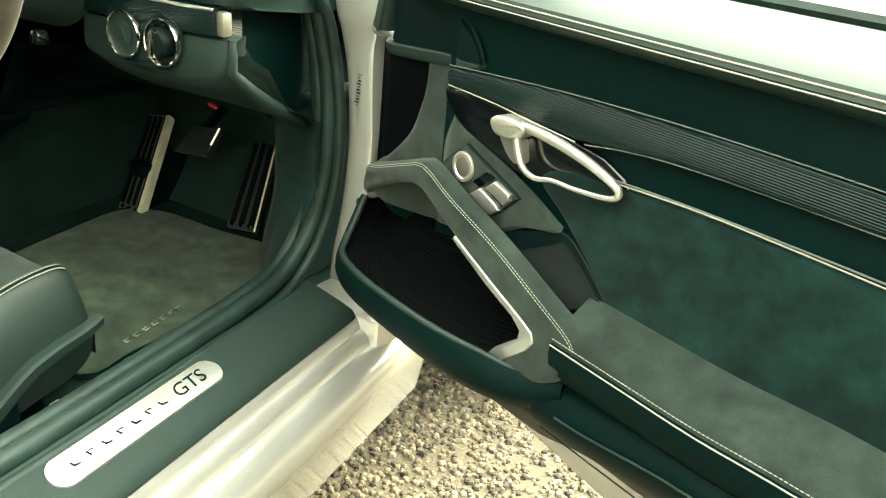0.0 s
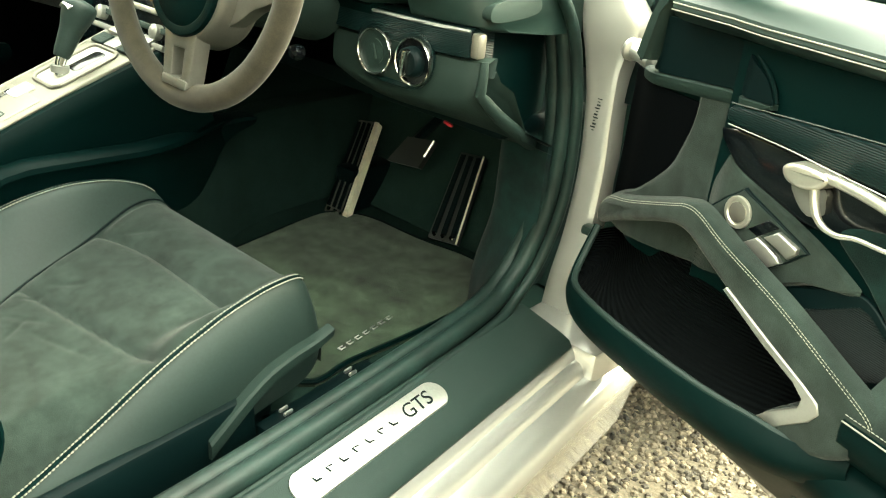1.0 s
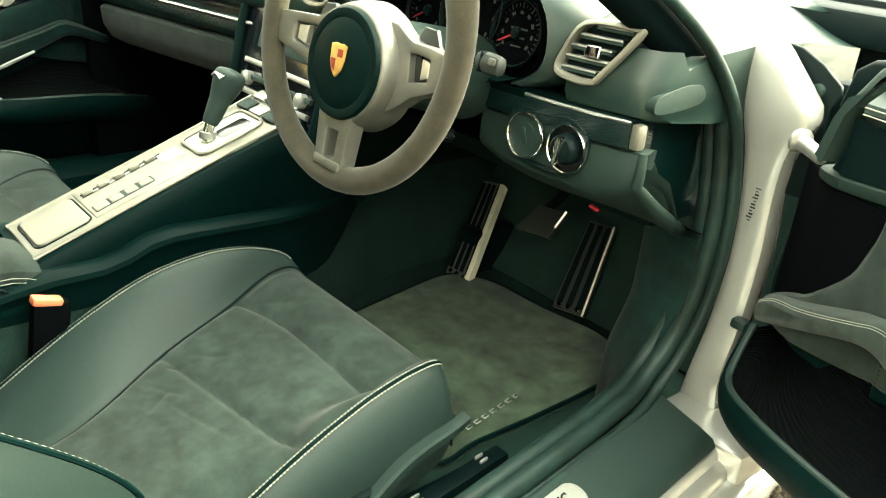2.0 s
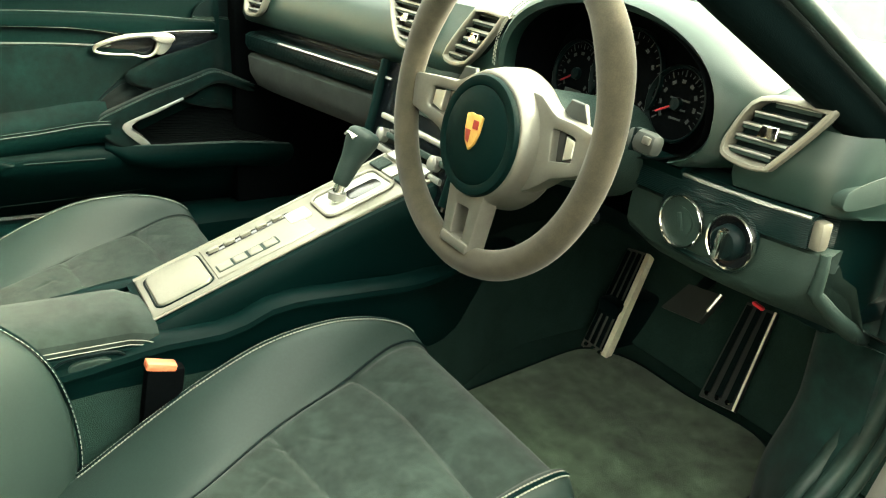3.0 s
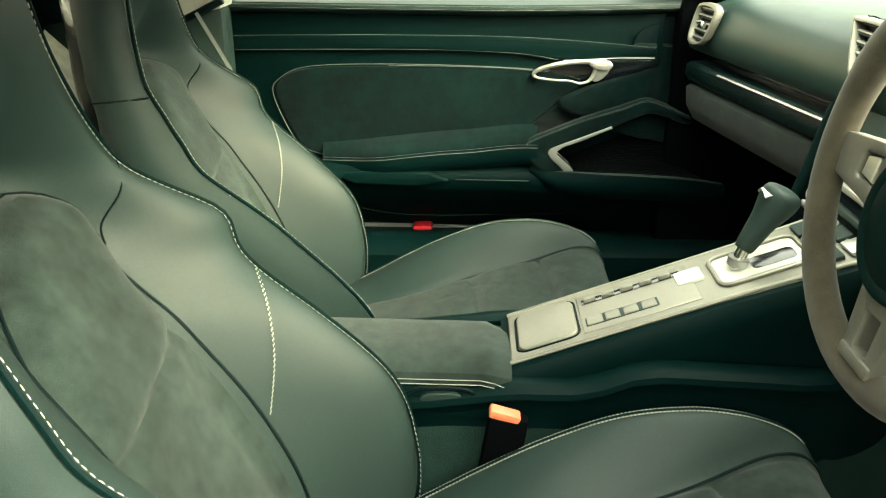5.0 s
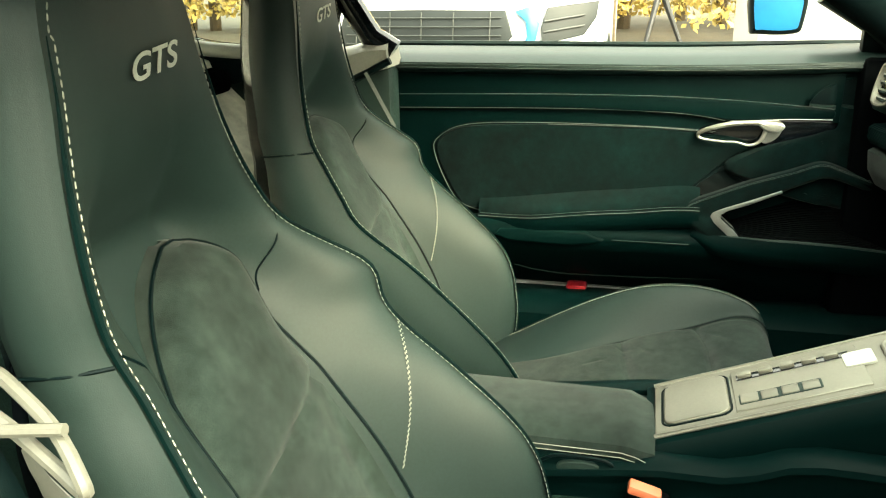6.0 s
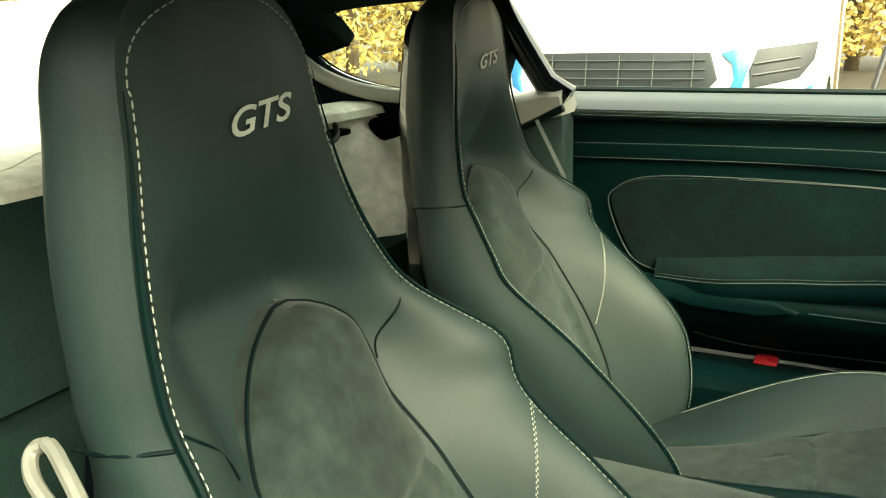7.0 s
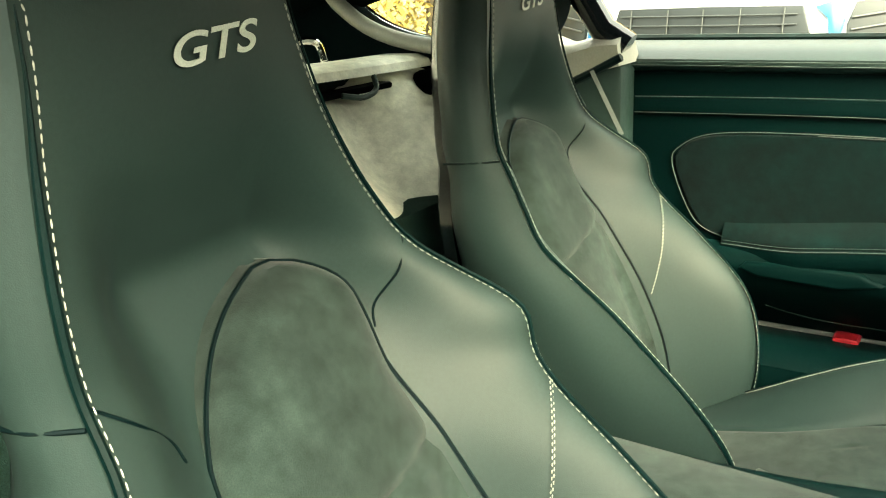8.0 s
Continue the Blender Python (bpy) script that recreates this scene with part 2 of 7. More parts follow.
def sheet(fn, nu, nv, depth=0.0, bm=None):
    """A surface fn(u, v), u and v from 0 to 1; with depth, a closed slab below it."""
    bm = bm or bmesh.new()
    g = [[bm.verts.new(fn(i / nu, j / nv)) for j in range(nv + 1)] for i in range(nu + 1)]
    fs = [bm.faces.new((g[i][j], g[i + 1][j], g[i + 1][j + 1], g[i][j + 1])) for i in range(nu) for j in range(nv)]
    if depth:
        bmesh.ops.recalc_face_normals(bm, faces=fs)
        bmesh.ops.solidify(bm, geom=fs, thickness=depth)
    return bm


def tube(pts, r, seg=8, closed=False, flat=1.0, bm=None, up=None):
    """A round or flattened bar along the points; r may be a list."""
    bm = bm or bmesh.new()
    p = [Vector(q) for q in pts]
    n = len(p)
    rad = r if isinstance(r, (list, tuple)) else [r] * n
    rings = []
    side = None
    for i in range(n):
        a = p[(i - 1) % n] if closed or i else p[0]
        b = p[(i + 1) % n] if closed or i < n - 1 else p[-1]
        d = (b - a).normalized()
        ref = Vector(up) if up else (side if side is not None else (Vector((0, 0, 1)) if abs(d.z) < 0.9 else Vector((0, 1, 0))))
        s = ref.cross(d) if (up or side is None) else side - d * side.dot(d)
        if s.length < 1e-6:
            s = Vector((1, 0, 0)).cross(d)
        s.normalize()
        side = s
        w = d.cross(s)
        rings.append([p[i] + rad[i] * (math.cos(q) * s + flat * math.sin(q) * w) for q in (2 * math.pi * k / seg for k in range(seg))])
    if closed:
        rings.append(rings[0])
        vs = [[bm.verts.new(q) for q in ring] for ring in rings[:-1]]
        for i in range(n):
            a, b = vs[i], vs[(i + 1) % n]
            for k in range(seg):
                bm.faces.new((a[k], a[(k + 1) % seg], b[(k + 1) % seg], b[k]))
        return bm
    return loft(rings, True, True, bm)


def offset2(outline, d):
    """Moves a closed counter-clockwise 2D outline inwards by d."""
    n = len(outline)
    out = []
    for i in range(n):
        a, b, c = outline[i - 1], outline[i], outline[(i + 1) % n]
        e = Vector((c[0] - a[0], c[1] - a[1]))
        if e.length < 1e-9:
            out.append(tuple(b))
            continue
        e.normalize()
        out.append((b[0] - e.y * d, b[1] + e.x * d))
    return out


def smooth2(pts, n=5):
    return [(q.x, q.y) for q in cat([(x, y, 0) for x, y in pts], n, True)]


def rrect(x0, y0, x1, y1, r, n=4):
    """A rectangle with round corners, counter-clockwise."""
    out = []
    for cx, cy, a0 in ((x1 - r, y0 + r, -90), (x1 - r, y1 - r, 0), (x0 + r, y1 - r, 90), (x0 + r, y0 + r, 180)):
        out += [(cx + r * math.cos(radians(a0 + 90 * k / n)), cy + r * math.sin(radians(a0 + 90 * k / n))) for k in range(n + 1)]
    return out


def area2(pts):
    return sum(a[0] * b[1] - b[0] * a[1] for a, b in zip(pts, pts[1:] + pts[:1]))


def slab(outline, f, w0, w1, r=0.003, bm=None, dome=0.0):
    """A plate with a rounded rim: outline in 2D, f(u, v, w) to space, from depth w0 to w1."""
    bm = bm or bmesh.new()
    o = list(outline)
    if area2(o) < 0:
        o.reverse()
    s = 1 if w1 > w0 else -1
    rings = [[f(u, v, w0) for u, v in o]]
    for k in (0.0, 0.35, 0.7, 1.0):
        q = offset2(o, r * (1 - math.cos(k * math.pi / 2)))
        rings.append([f(u, v, w1 - s * r * (1 - math.sin(k * math.pi / 2))) for u, v in q])
    if dome:
        cu, cv = sum(p[0] for p in o) / len(o), sum(p[1] for p in o) / len(o)
        base = offset2(o, r)
        for k in (0.2, 0.5, 0.8):
            rings.append([f(cu + (u - cu) * (1 - k), cv + (v - cv) * (1 - k), w1 + s * dome * (1 - (1 - k) ** 2)) for u, v in base])
    return loft(rings, True, True, bm)


def rbox(size, m=Matrix(), r=0.004, seg=2, bm=None):
    """A box with rounded edges, size and pose given."""
    tmp = bmesh.new()
    bmesh.ops.create_cube(tmp, size=1.0, matrix=Matrix.Diagonal((*size, 1)))
    if r > 0:
        bmesh.ops.bevel(tmp, geom=list(tmp.edges), offset=min(r, min(size) * 0.49), segments=seg, affect="EDGES", profile=0.5)
    bmesh.ops.transform(tmp, matrix=m, verts=tmp.verts)
    if bm is None:
        return tmp
    me = bpy.data.meshes.new("tmp")
    tmp.to_mesh(me)
    tmp.free()
    bm.from_mesh(me)
    bpy.data.meshes.remove(me)
    return bm


def lathe(profile, m=Matrix(), seg=32, bm=None):
    """A turned body: profile of (radius, height) about the local z axis."""
    rings = [[m @ Vector((r * math.cos(a), r * math.sin(a), h)) for a in (2 * math.pi * k / seg for k in range(seg))] for r, h in profile]
    return loft(rings, True, True, bm)


def stitches(pts, length=0.0045, gap=0.0028, r=0.0009, bm=None, lift=None):
    """A row of short threads along a curve."""
    bm = bm or bmesh.new()
    p = [Vector(q) for q in pts]
    acc, pos = [0.0], 0.0
    for a, b in zip(p, p[1:]):
        pos += (b - a).length
        acc.append(pos)

    def at(s):
        i = max(0, min(len(p) - 2, next((j for j in range(len(acc) - 1) if acc[j + 1] >= s), len(p) - 2)))
        t = (s - acc[i]) / max(1e-9, acc[i + 1] - acc[i])
        return p[i].lerp(p[i + 1], t)
    s = 0.0
    while s + length < pos:
        a, b = at(s), at(s + length)
        d = (b - a).normalized()
        n = (Vector((0, 0, 1)) if abs(d.z) < 0.9 else Vector((0, 1, 0))).cross(d).normalized()
        w = d.cross(n)
        ring = [[q + r * k * (math.cos(t) * n + math.sin(t) * w) for t in (0.4, 1.97, 3.54, 5.11)] for q, k in ((a, 0.4), (a.lerp(b, 0.25), 1.0), (a.lerp(b, 0.75), 1.0), (b, 0.4))]
        loft(ring, True, True, bm)
        s += length + gap
    return bm


def letters(text, size, m, mat, parent, name="lettering", depth=0.0006, shear=0.0, label="", bold=0.0):
    """Raised lettering in the built-in font, as a mesh."""
    cu = bpy.data.curves.new(name, "FONT")
    cu.body, cu.size, cu.extrude, cu.shear, cu.offset = text, size, depth, shear, bold
    cu.align_x, cu.align_y = "CENTER", "CENTER"
    tmp = new("tmp", cu)
    me = bpy.data.meshes.new_from_object(tmp.evaluated_get(bpy.context.evaluated_depsgraph_get()))
    bpy.data.objects.remove(tmp)
    bpy.data.curves.remove(cu)
    me.name = name
    me.transform(m)
    me.materials.clear()
    me.materials.append(mat)
    ob = new(name, me)
    under(ob, parent)
    if label:
        tagged(ob, label)
    return ob


# ---- ground ----
ground = part("ground", sheet(lambda u, v: Vector((-150 + 300 * u, -150 + 300 * v, 0.0)), 4, 4), GRAVEL)
tagged(ground, "beige gravel yard under and around the car", "ground", kind="structure")


def pebbles():
    rnd = random.Random(5)
    bm = bmesh.new()
    for k in range(20000):
        x, y = rnd.uniform(0.60, 1.75), rnd.uniform(-0.40, 1.5)
        r = rnd.uniform(0.003, 0.0085)
        a = rnd.uniform(0, 6.28)
        h = r * rnd.uniform(0.5, 0.9)
        ring = []
        n = 5
        top = bm.verts.new((x, y, h * 1.1))
        for q, z in ((1.0, 0.35), (0.65, 0.95)):
            ring.append([bm.verts.new((x + r * q * rnd.uniform(0.75, 1.2) * math.cos(a + 6.283 * i / n), y + r * q * rnd.uniform(0.75, 1.2) * math.sin(a + 6.283 * i / n), h * z)) for i in range(n)])
        low = [bm.verts.new((v.co.x, v.co.y, -0.001)) for v in ring[0]]
        for i in range(n):
            j = (i + 1) % n
            bm.faces.new((low[i], low[j], ring[0][j], ring[0][i]))
            bm.faces.new((ring[0][i], ring[0][j], ring[1][j], ring[1][i]))
            bm.faces.new((ring[1][i], ring[1][j], top))
    return bm


tagged(part("pebbles", pebbles(), PEBBLE, smooth=False), "loose beige and grey pebbles on the yard", "gravel", kind="stuff")

# ---- car body ----
car = thing("car_body", "silver two-seat coupe body with its door open", "car body", at=(0, 0, 0.0))


def sill_x(y, x0):
    return x0 - 0.11 * y


def sill_strip(rows, y0, y1, n=14):
    """A strip along the sill: rows of (x at y = 0, z)."""
    return loft([[Vector((sill_x(y, x), y, z)) for x, z in rows] for y in (y0 + (y1 - y0) * k / n for k in range(n + 1))], True, True)


part("rocker_panel", sill_strip([(0.800, 0.372), (0.817, 0.369), (0.825, 0.361), (0.828, 0.351), (0.837, 0.349), (0.844, 0.341), (0.847, 0.331), (0.858, 0.329), (0.872, 0.322), (0.882, 0.300), (0.878, 0.27), (0.868, 0.24), (0.855, 0.17), (0.80, 0.16), (0.78, 0.30), (0.785, 0.36)], -0.75, 0.80), PAINT, car, "silver painted rocker panel")
sill_cover = part("sill_cover", sill_strip([(0.722, 0.396), (0.728, 0.400), (0.795, 0.386), (0.815, 0.380), (0.821, 0.371), (0.818, 0.36), (0.71, 0.36), (0.716, 0.385)], -0.72, 0.638), PLASTIC_SOFT, car, "black plastic sill cover")
# scuff plate, a long pill along the cover
pill = []
for k in range(24):
    a = 2 * math.pi * k / 24
    pill.append((0.020 * math.cos(a), 0.272 + (0.105 if math.sin(a) > 0 else -0.105) + 0.020 * math.sin(a)))


def on_cover(u, v, w):
    x = sill_x(v, 0.764) + u
    return Vector((x, v, 0.3935 - 0.21 * u + w - 0.0005))


plate = part("scuff_plate", slab(pill, on_cover, -0.001, 0.0022, 0.001), STEEL, sill_cover, "brushed steel scuff plate")
tilt = Matrix.Translation(on_cover(0, 0.345, 0.0026)) @ Matrix.Rotation(math.radians(12), 4, "Y") @ Matrix.Rotation(math.radians(96), 4, "Z")
letters("GTS", 0.028, tilt, PLASTIC, sill_cover, "scuff_plate_letters", 0.0003, 0.25)
for k in range(7):
    q = Matrix.Translation(on_cover(0.0, 0.176 + 0.0205 * k, 0.0026)) @ Matrix.Rotation(math.radians(-6), 4, "Z")
    mark = rbox((0.009, 0.0022, 0.0008), q @ Matrix.Rotation(radians(14), 4, "Z"), 0.0002, 1)
    rbox((0.0022, 0.0075, 0.0008), q @ Matrix.Translation((-0.004 if k % 2 else 0.003, 0.004, 0)), 0.0002, 1, mark)
    part("script_mark", mark, PLASTIC, sill_cover)

# door seal: along the sill, round the front corner and up the pillar
seal_path = cat([(0.775, -0.70, 0.40), (0.735, -0.35, 0.402), (0.702, 0.10, 0.402), (0.672, 0.36, 0.402), (0.645, 0.56, 0.405), (0.632, 0.635, 0.425), (0.636, 0.672, 0.475), (0.646, 0.69, 0.56), (0.648, 0.69, 0.66), (0.642, 0.68, 0.75), (0.637, 0.650, 0.825), (0.630, 0.575, 0.900), (0.617, 0.47, 0.968), (0.602, 0.36, 1.035), (0.585, 0.22, 1.105), (0.57, 0.05, 1.165), (0.565, -0.2, 1.19), (0.575, -0.45, 1.165), (0.595, -0.60, 1.06), (0.62, -0.66, 0.85), (0.68, -0.69, 0.55), (0.74, -0.70, 0.42)], 8)
for name, off, rad, mat in (("door_seal", (0, 0, 0), 0.0135, RUBBER), ("seal_lip", (0.022, -0.004, -0.010), 0.008, RUBBER), ("seal_trim", (-0.022, 0.004, 0.0), 0.012, RUBBER)):
    part(name, tube([p + Vector(off) for p in seal_path], rad, 10), mat, car)
part("inner_sill", sill_strip([(0.712, 0.396), (0.688, 0.398), (0.676, 0.388), (0.670, 0.27), (0.70, 0.27), (0.715, 0.36)], -0.72, 0.62), CARPET, car, "carpeted inner sill")

# front door jamb, painted, behind the seal
jamb_rows = [(0.36, 0.640, 0.705, 0.715), (0.42, 0.652, 0.702, 0.705), (0.50, 0.662, 0.708, 0.710), (0.60, 0.668, 0.712, 0.712), (0.70, 0.664, 0.710, 0.708), (0.76, 0.658, 0.718, 0.698), (0.795, 0.652, 0.736, 0.690), (0.812, 0.650, 0.738, 0.690), (0.828, 0.645, 0.730, 0.688), (0.846, 0.642, 0.712, 0.688), (0.867, 0.637, 0.692, 0.688), (0.885, 0.63, 0.673, 0.690), (0.893, 0.63, 0.655, 0.70)]
rings = []
for k in range(31):
    z = 0.36 + 0.533 * k / 30
    xi, xo, yf = table(jamb_rows, z)
    rings.append([Vector(p) for p in ((xi, yf, z), (xi + 0.01, yf - 0.004, z), (xo - 0.012, yf - 0.004, z), (xo - 0.003, yf, z), (xo, yf + 0.010, z), (xo - 0.004, yf + 0.040, z), (xi, yf + 0.040, z))])
jamb = part("door_jamb", loft(rings), PAINT, car, "silver painted front door jamb")
part("jamb_foot", rbox((0.15, 0.20, 0.075), Matrix.Translation((0.715, 0.742, 0.335)), 0.010), PAINT, car, "silver painted jamb foot")
# rear face of the front wing beyond the jamb, dark gap with hinge
plate_xz = [(0.640, 0.886), (0.683, 0.881), (0.714, 0.866), (0.741, 0.846), (0.744, 0.836), (0.735, 0.815), (0.739, 0.775), (0.736, 0.70), (0.66, 0.70)]
gusset = part("jamb_gusset", slab(plate_xz, lambda x, z, w: Vector((x, 0.742 - w, z)), 0.0, 0.006, 0.002), PLASTIC, jamb, "dark plate in the hinge gap")
part("gusset_plug", lathe([(0.0, 0.0), (0.0085, 0.0), (0.0085, 0.002), (0.007, 0.004), (0.0, 0.0045)], Matrix.Translation((0.716, 0.736, 0.836)) @ Matrix.Rotation(radians(90), 4, "X"), 18), RUBBER, gusset)
part("hinge_bolt", lathe([(0.0, 0), (0.014, 0), (0.016, 0.003), (0.015, 0.007), (0.0095, 0.010), (0.0095, 0.018), (0.0085, 0.050), (0.0, 0.052)], Matrix.Translation((0.726, 0.695, 0.783)) @ Matrix.Rotation(radians(100), 4, "Y") @ Matrix.Rotation(radians(28), 4, "X"), 20), STEEL, jamb, "bright door check bolt")
marks = bmesh.new()
for k in range(16):
    rbox((0.0035 + 0.002 * (k * 7 % 3), 0.0006, 0.0012 + 0.0006 * (k * 5 % 3)), Matrix.Translation((0.690 - 0.0004 * k + 0.001 * (k % 2), 0.7035, 0.728 - 0.0044 * k)), 0.0001, 1, marks)
part("jamb_sticker", marks, PLASTIC, jamb, "small dark print on the jamb")
part("pillar_stop", rbox((0.022, 0.02, 0.014), Matrix.Translation((0.712, 0.700, 0.522)), 0.004), RUBBER, jamb, "rubber bump stop")
part("wing_edge", loft([[Vector(p) for p in ((0.80, 1.00, z), (0.86, 1.00, z), (0.895, 1.015, z), (0.90, 1.05, z), (0.80, 1.05, z))] for z in (0.25 + 0.62 * k / 8 for k in range(9))]), PAINT, car, "silver wing edge behind the wheel arch")


def flank(sx, y0, y1, yc, top):
    """A body side with its wheel arch: shoulder height by y, thin shell."""
    rings = []
    for k in range(41):
        y = y0 + (y1 - y0) * k / 40
        zt = table(top, y)[0]
        d = 0.37 ** 2 - (y - yc) ** 2
        zb = max(0.20, 0.33 + math.sqrt(d) if d > 0 else 0.0)
        xo = 0.90 - 0.16 * step(1.75, 2.45, abs(y)) ** 2
        q = lambda x, t: Vector((sx * x, y, zb + (zt - zb) * t))
        rings.append([q(xo - 0.02, 0), q(xo, 0.06), q(xo + 0.004, 0.4), q(xo - 0.012, 0.75), q(xo - 0.06, 0.97), Vector((sx * 0.73, y, zt + 0.008)), Vector((sx * 0.615, y, zt + 0.020)), Vector((sx * 0.615, y, zt)), Vector((sx * 0.72, y, zt - 0.015)), q(xo - 0.09, 0.9), q(xo - 0.04, 0.4), q(xo - 0.04, 0.0)])
    return loft(rings)


for sx in (-1, 1):
    part("rear_quarter", flank(sx, -0.72, -2.12, -1.42, [(-2.12, 0.80), (-1.9, 0.84), (-1.6, 0.865), (-1.2, 0.872), (-0.72, 0.868)]), PAINT, car, "silver rear quarter with its wheel arch")
    part("front_wing", flank(sx, 1.05, 2.20, 1.42, [(1.05, 0.72), (1.15, 0.79), (1.3, 0.845), (1.4, 0.862), (1.6, 0.85), (1.9, 0.77), (2.2, 0.66)]), PAINT, car, "silver front wing")
    for yc in (-1.42, 1.42):
        m = Matrix.Translation((sx * 0.79, yc, 0.33)) @ Matrix.Rotation(radians(90 * sx), 4, "Y")
        wheel_part = part("wheel", lathe([(0.0, -0.06), (0.22, -0.06), (0.225, 0.02), (0.06, 0.045), (0.055, 0.06), (0.0, 0.06)], m, 30), SATIN, car, "silver alloy wheel")
        part("tyre", lathe([(0.225, -0.10), (0.30, -0.11), (0.325, -0.09), (0.33, 0.0), (0.325, 0.085), (0.30, 0.105), (0.235, 0.095), (0.225, 0.06), (0.225, -0.10)], m, 36), RUBBER, wheel_part)
        for a in range(5):
            part("spoke", rbox((0.17, 0.045, 0.03), m @ Matrix.Rotation(radians(72 * a), 4, "Z") @ Matrix.Translation((0.135, 0, 0.045)), 0.008), SATIN, wheel_part)
# tail, nose and the painted lids between the flanks
part("rear_deck", sheet(lambda u, v: Vector((-0.66 + 1.32 * u, -1.66 - 0.46 * v, 0.885 + 0.020 * math.sin(math.pi * v) - 0.045 * v - 0.02 * (2 * u - 1) ** 2)), 12, 8, 0.02), PAINT, car, "silver rear deck")
part("spoiler_lip", loft([[Vector((x, y - 0.10 * (1 - (x / 0.64) ** 2), z)) for y, z in ((-1.86, 0.885), (-1.92, 0.920), (-1.99, 0.928), (-2.0, 0.915), (-1.94, 0.88))] for x in (-0.62 + 1.24 * k / 12 for k in range(13))]), PAINT, car, "silver spoiler lip")
for name, rows, sign in (("rear_bumper", [(2.06, 0.84), (2.20, 0.78), (2.25, 0.62), (2.26, 0.45), (2.20, 0.24), (2.06, 0.22)], -1), ("front_bumper", [(2.10, 0.70), (2.22, 0.62), (2.30, 0.50), (2.31, 0.38), (2.27, 0.22), (2.10, 0.20)], 1)):
    part(name, loft([[Vector((x, sign * (y - 0.26 * abs(x / 0.86) ** 3), z)) for y, z in rows] for x in (-0.84 + 1.68 * k / 20 for k in range(21))]), PAINT, car, "silver painted bumper")
# black box added to darken the hinge gap beside the jamb
part("hinge_gap_fill", rbox((0.090, 0.10, 0.50), Matrix.Translation((0.765, 0.80, 0.60)), 0.012), PLASTIC, car)

# floor, footwells, firewall, tunnel
part("floor_pan", rbox((1.44, 2.2, 0.03), Matrix.Translation((0.0, 0.1, 0.262)), 0.004), CARPET, car, "black carpeted floor")
part("toe_board", sheet(lambda u, v: Vector((-0.62 + 1.25 * u, 0.91 + 0.19 * v, 0.277 + 0.20 * v + 0.25 * v * v)), 8, 12, 0.01), CARPET, car, "carpeted toe board")
part("firewall", rbox((1.34, 0.04, 0.60), Matrix.Translation((0, 1.10, 0.62)), 0.004), PLASTIC, car)
def kick(u, v):
    """From the seal across the pillar foot and forward, flaring towards the sill below."""
    flare = step(0.52, 0.36, 0.285 + 0.345 * v)
    x, y = table([(0.0, 0.642, 0.678), (0.2, 0.622, 0.682), (0.45, 0.578, 0.688), (0.6, 0.548, 0.698), (0.68, 0.540, 0.73), (1.0, 0.540, 1.05)], u)
    return Vector((x - 0.03 * flare * step(0.0, 0.4, u), y - 0.05 * flare * step(0.6, 0.1, u), 0.285 + 0.345 * v))


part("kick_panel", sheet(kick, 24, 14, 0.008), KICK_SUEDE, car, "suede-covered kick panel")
# near-black colour stands in for the deep shade of the far footwell
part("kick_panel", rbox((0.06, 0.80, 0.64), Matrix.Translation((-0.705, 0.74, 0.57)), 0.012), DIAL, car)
tun = [(-0.115, 0.26), (-0.105, 0.40), (-0.085, 0.49), (-0.05, 0.50), (0.06, 0.50), (0.095, 0.49), (0.115, 0.40), (0.125, 0.26)]
part("tunnel", loft([[Vector((x - (0.17 * step(0.30, 0.75, y) if x > 0 else 0.0), y, z)) for x, z in tun] for y in (-0.75, -0.3, 0.0, 0.2, 0.3, 0.4, 0.5, 0.6, 0.7, 0.8, 1.08)]), CARPET, car, "carpeted centre tunnel")
for sx in (1, -1):
    ledge = [(y, table([(-0.4, 0.47), (-0.117, 0.494), (0.0, 0.510), (0.09, 0.513), (0.155, 0.537), (0.25, 0.537), (0.40, 0.531), (0.62, 0.52)], y)[0]) for y in (-0.4 + 1.02 * k / 30 for k in range(31))]
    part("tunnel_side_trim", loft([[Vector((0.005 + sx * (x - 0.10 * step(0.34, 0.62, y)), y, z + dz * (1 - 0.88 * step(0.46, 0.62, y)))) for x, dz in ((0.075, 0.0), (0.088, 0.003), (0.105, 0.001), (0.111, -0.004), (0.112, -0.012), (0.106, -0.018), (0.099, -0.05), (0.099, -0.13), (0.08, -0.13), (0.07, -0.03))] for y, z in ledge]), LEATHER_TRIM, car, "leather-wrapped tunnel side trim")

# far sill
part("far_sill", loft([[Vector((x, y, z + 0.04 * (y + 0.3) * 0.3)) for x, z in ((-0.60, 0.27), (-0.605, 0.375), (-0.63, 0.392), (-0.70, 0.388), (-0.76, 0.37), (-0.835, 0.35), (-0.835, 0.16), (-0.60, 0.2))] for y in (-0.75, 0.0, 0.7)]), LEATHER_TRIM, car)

# roof lining, windscreen header and pillars
def roof_pt(u, v):
    y = 0.04 - 1.12 * v
    x = (-0.635 + 1.27 * u) * (1 - 0.14 * step(-0.60, -1.05, y))
    z = table([(-1.6, 0.93), (-1.15, 1.09), (-0.9, 1.15), (-0.6, 1.195), (-0.2, 1.225), (0.1, 1.222), (0.25, 1.19), (0.40, 1.13)], y)[0]
    return Vector((x, y, z - 0.175 * abs(x) ** 2.2 - 0.022 * step(0.50, 0.635, abs(x))))


part("roof_lining", sheet(roof_pt, 20, 24, 0.012), HEADLINER, car, "dark fabric roof lining")
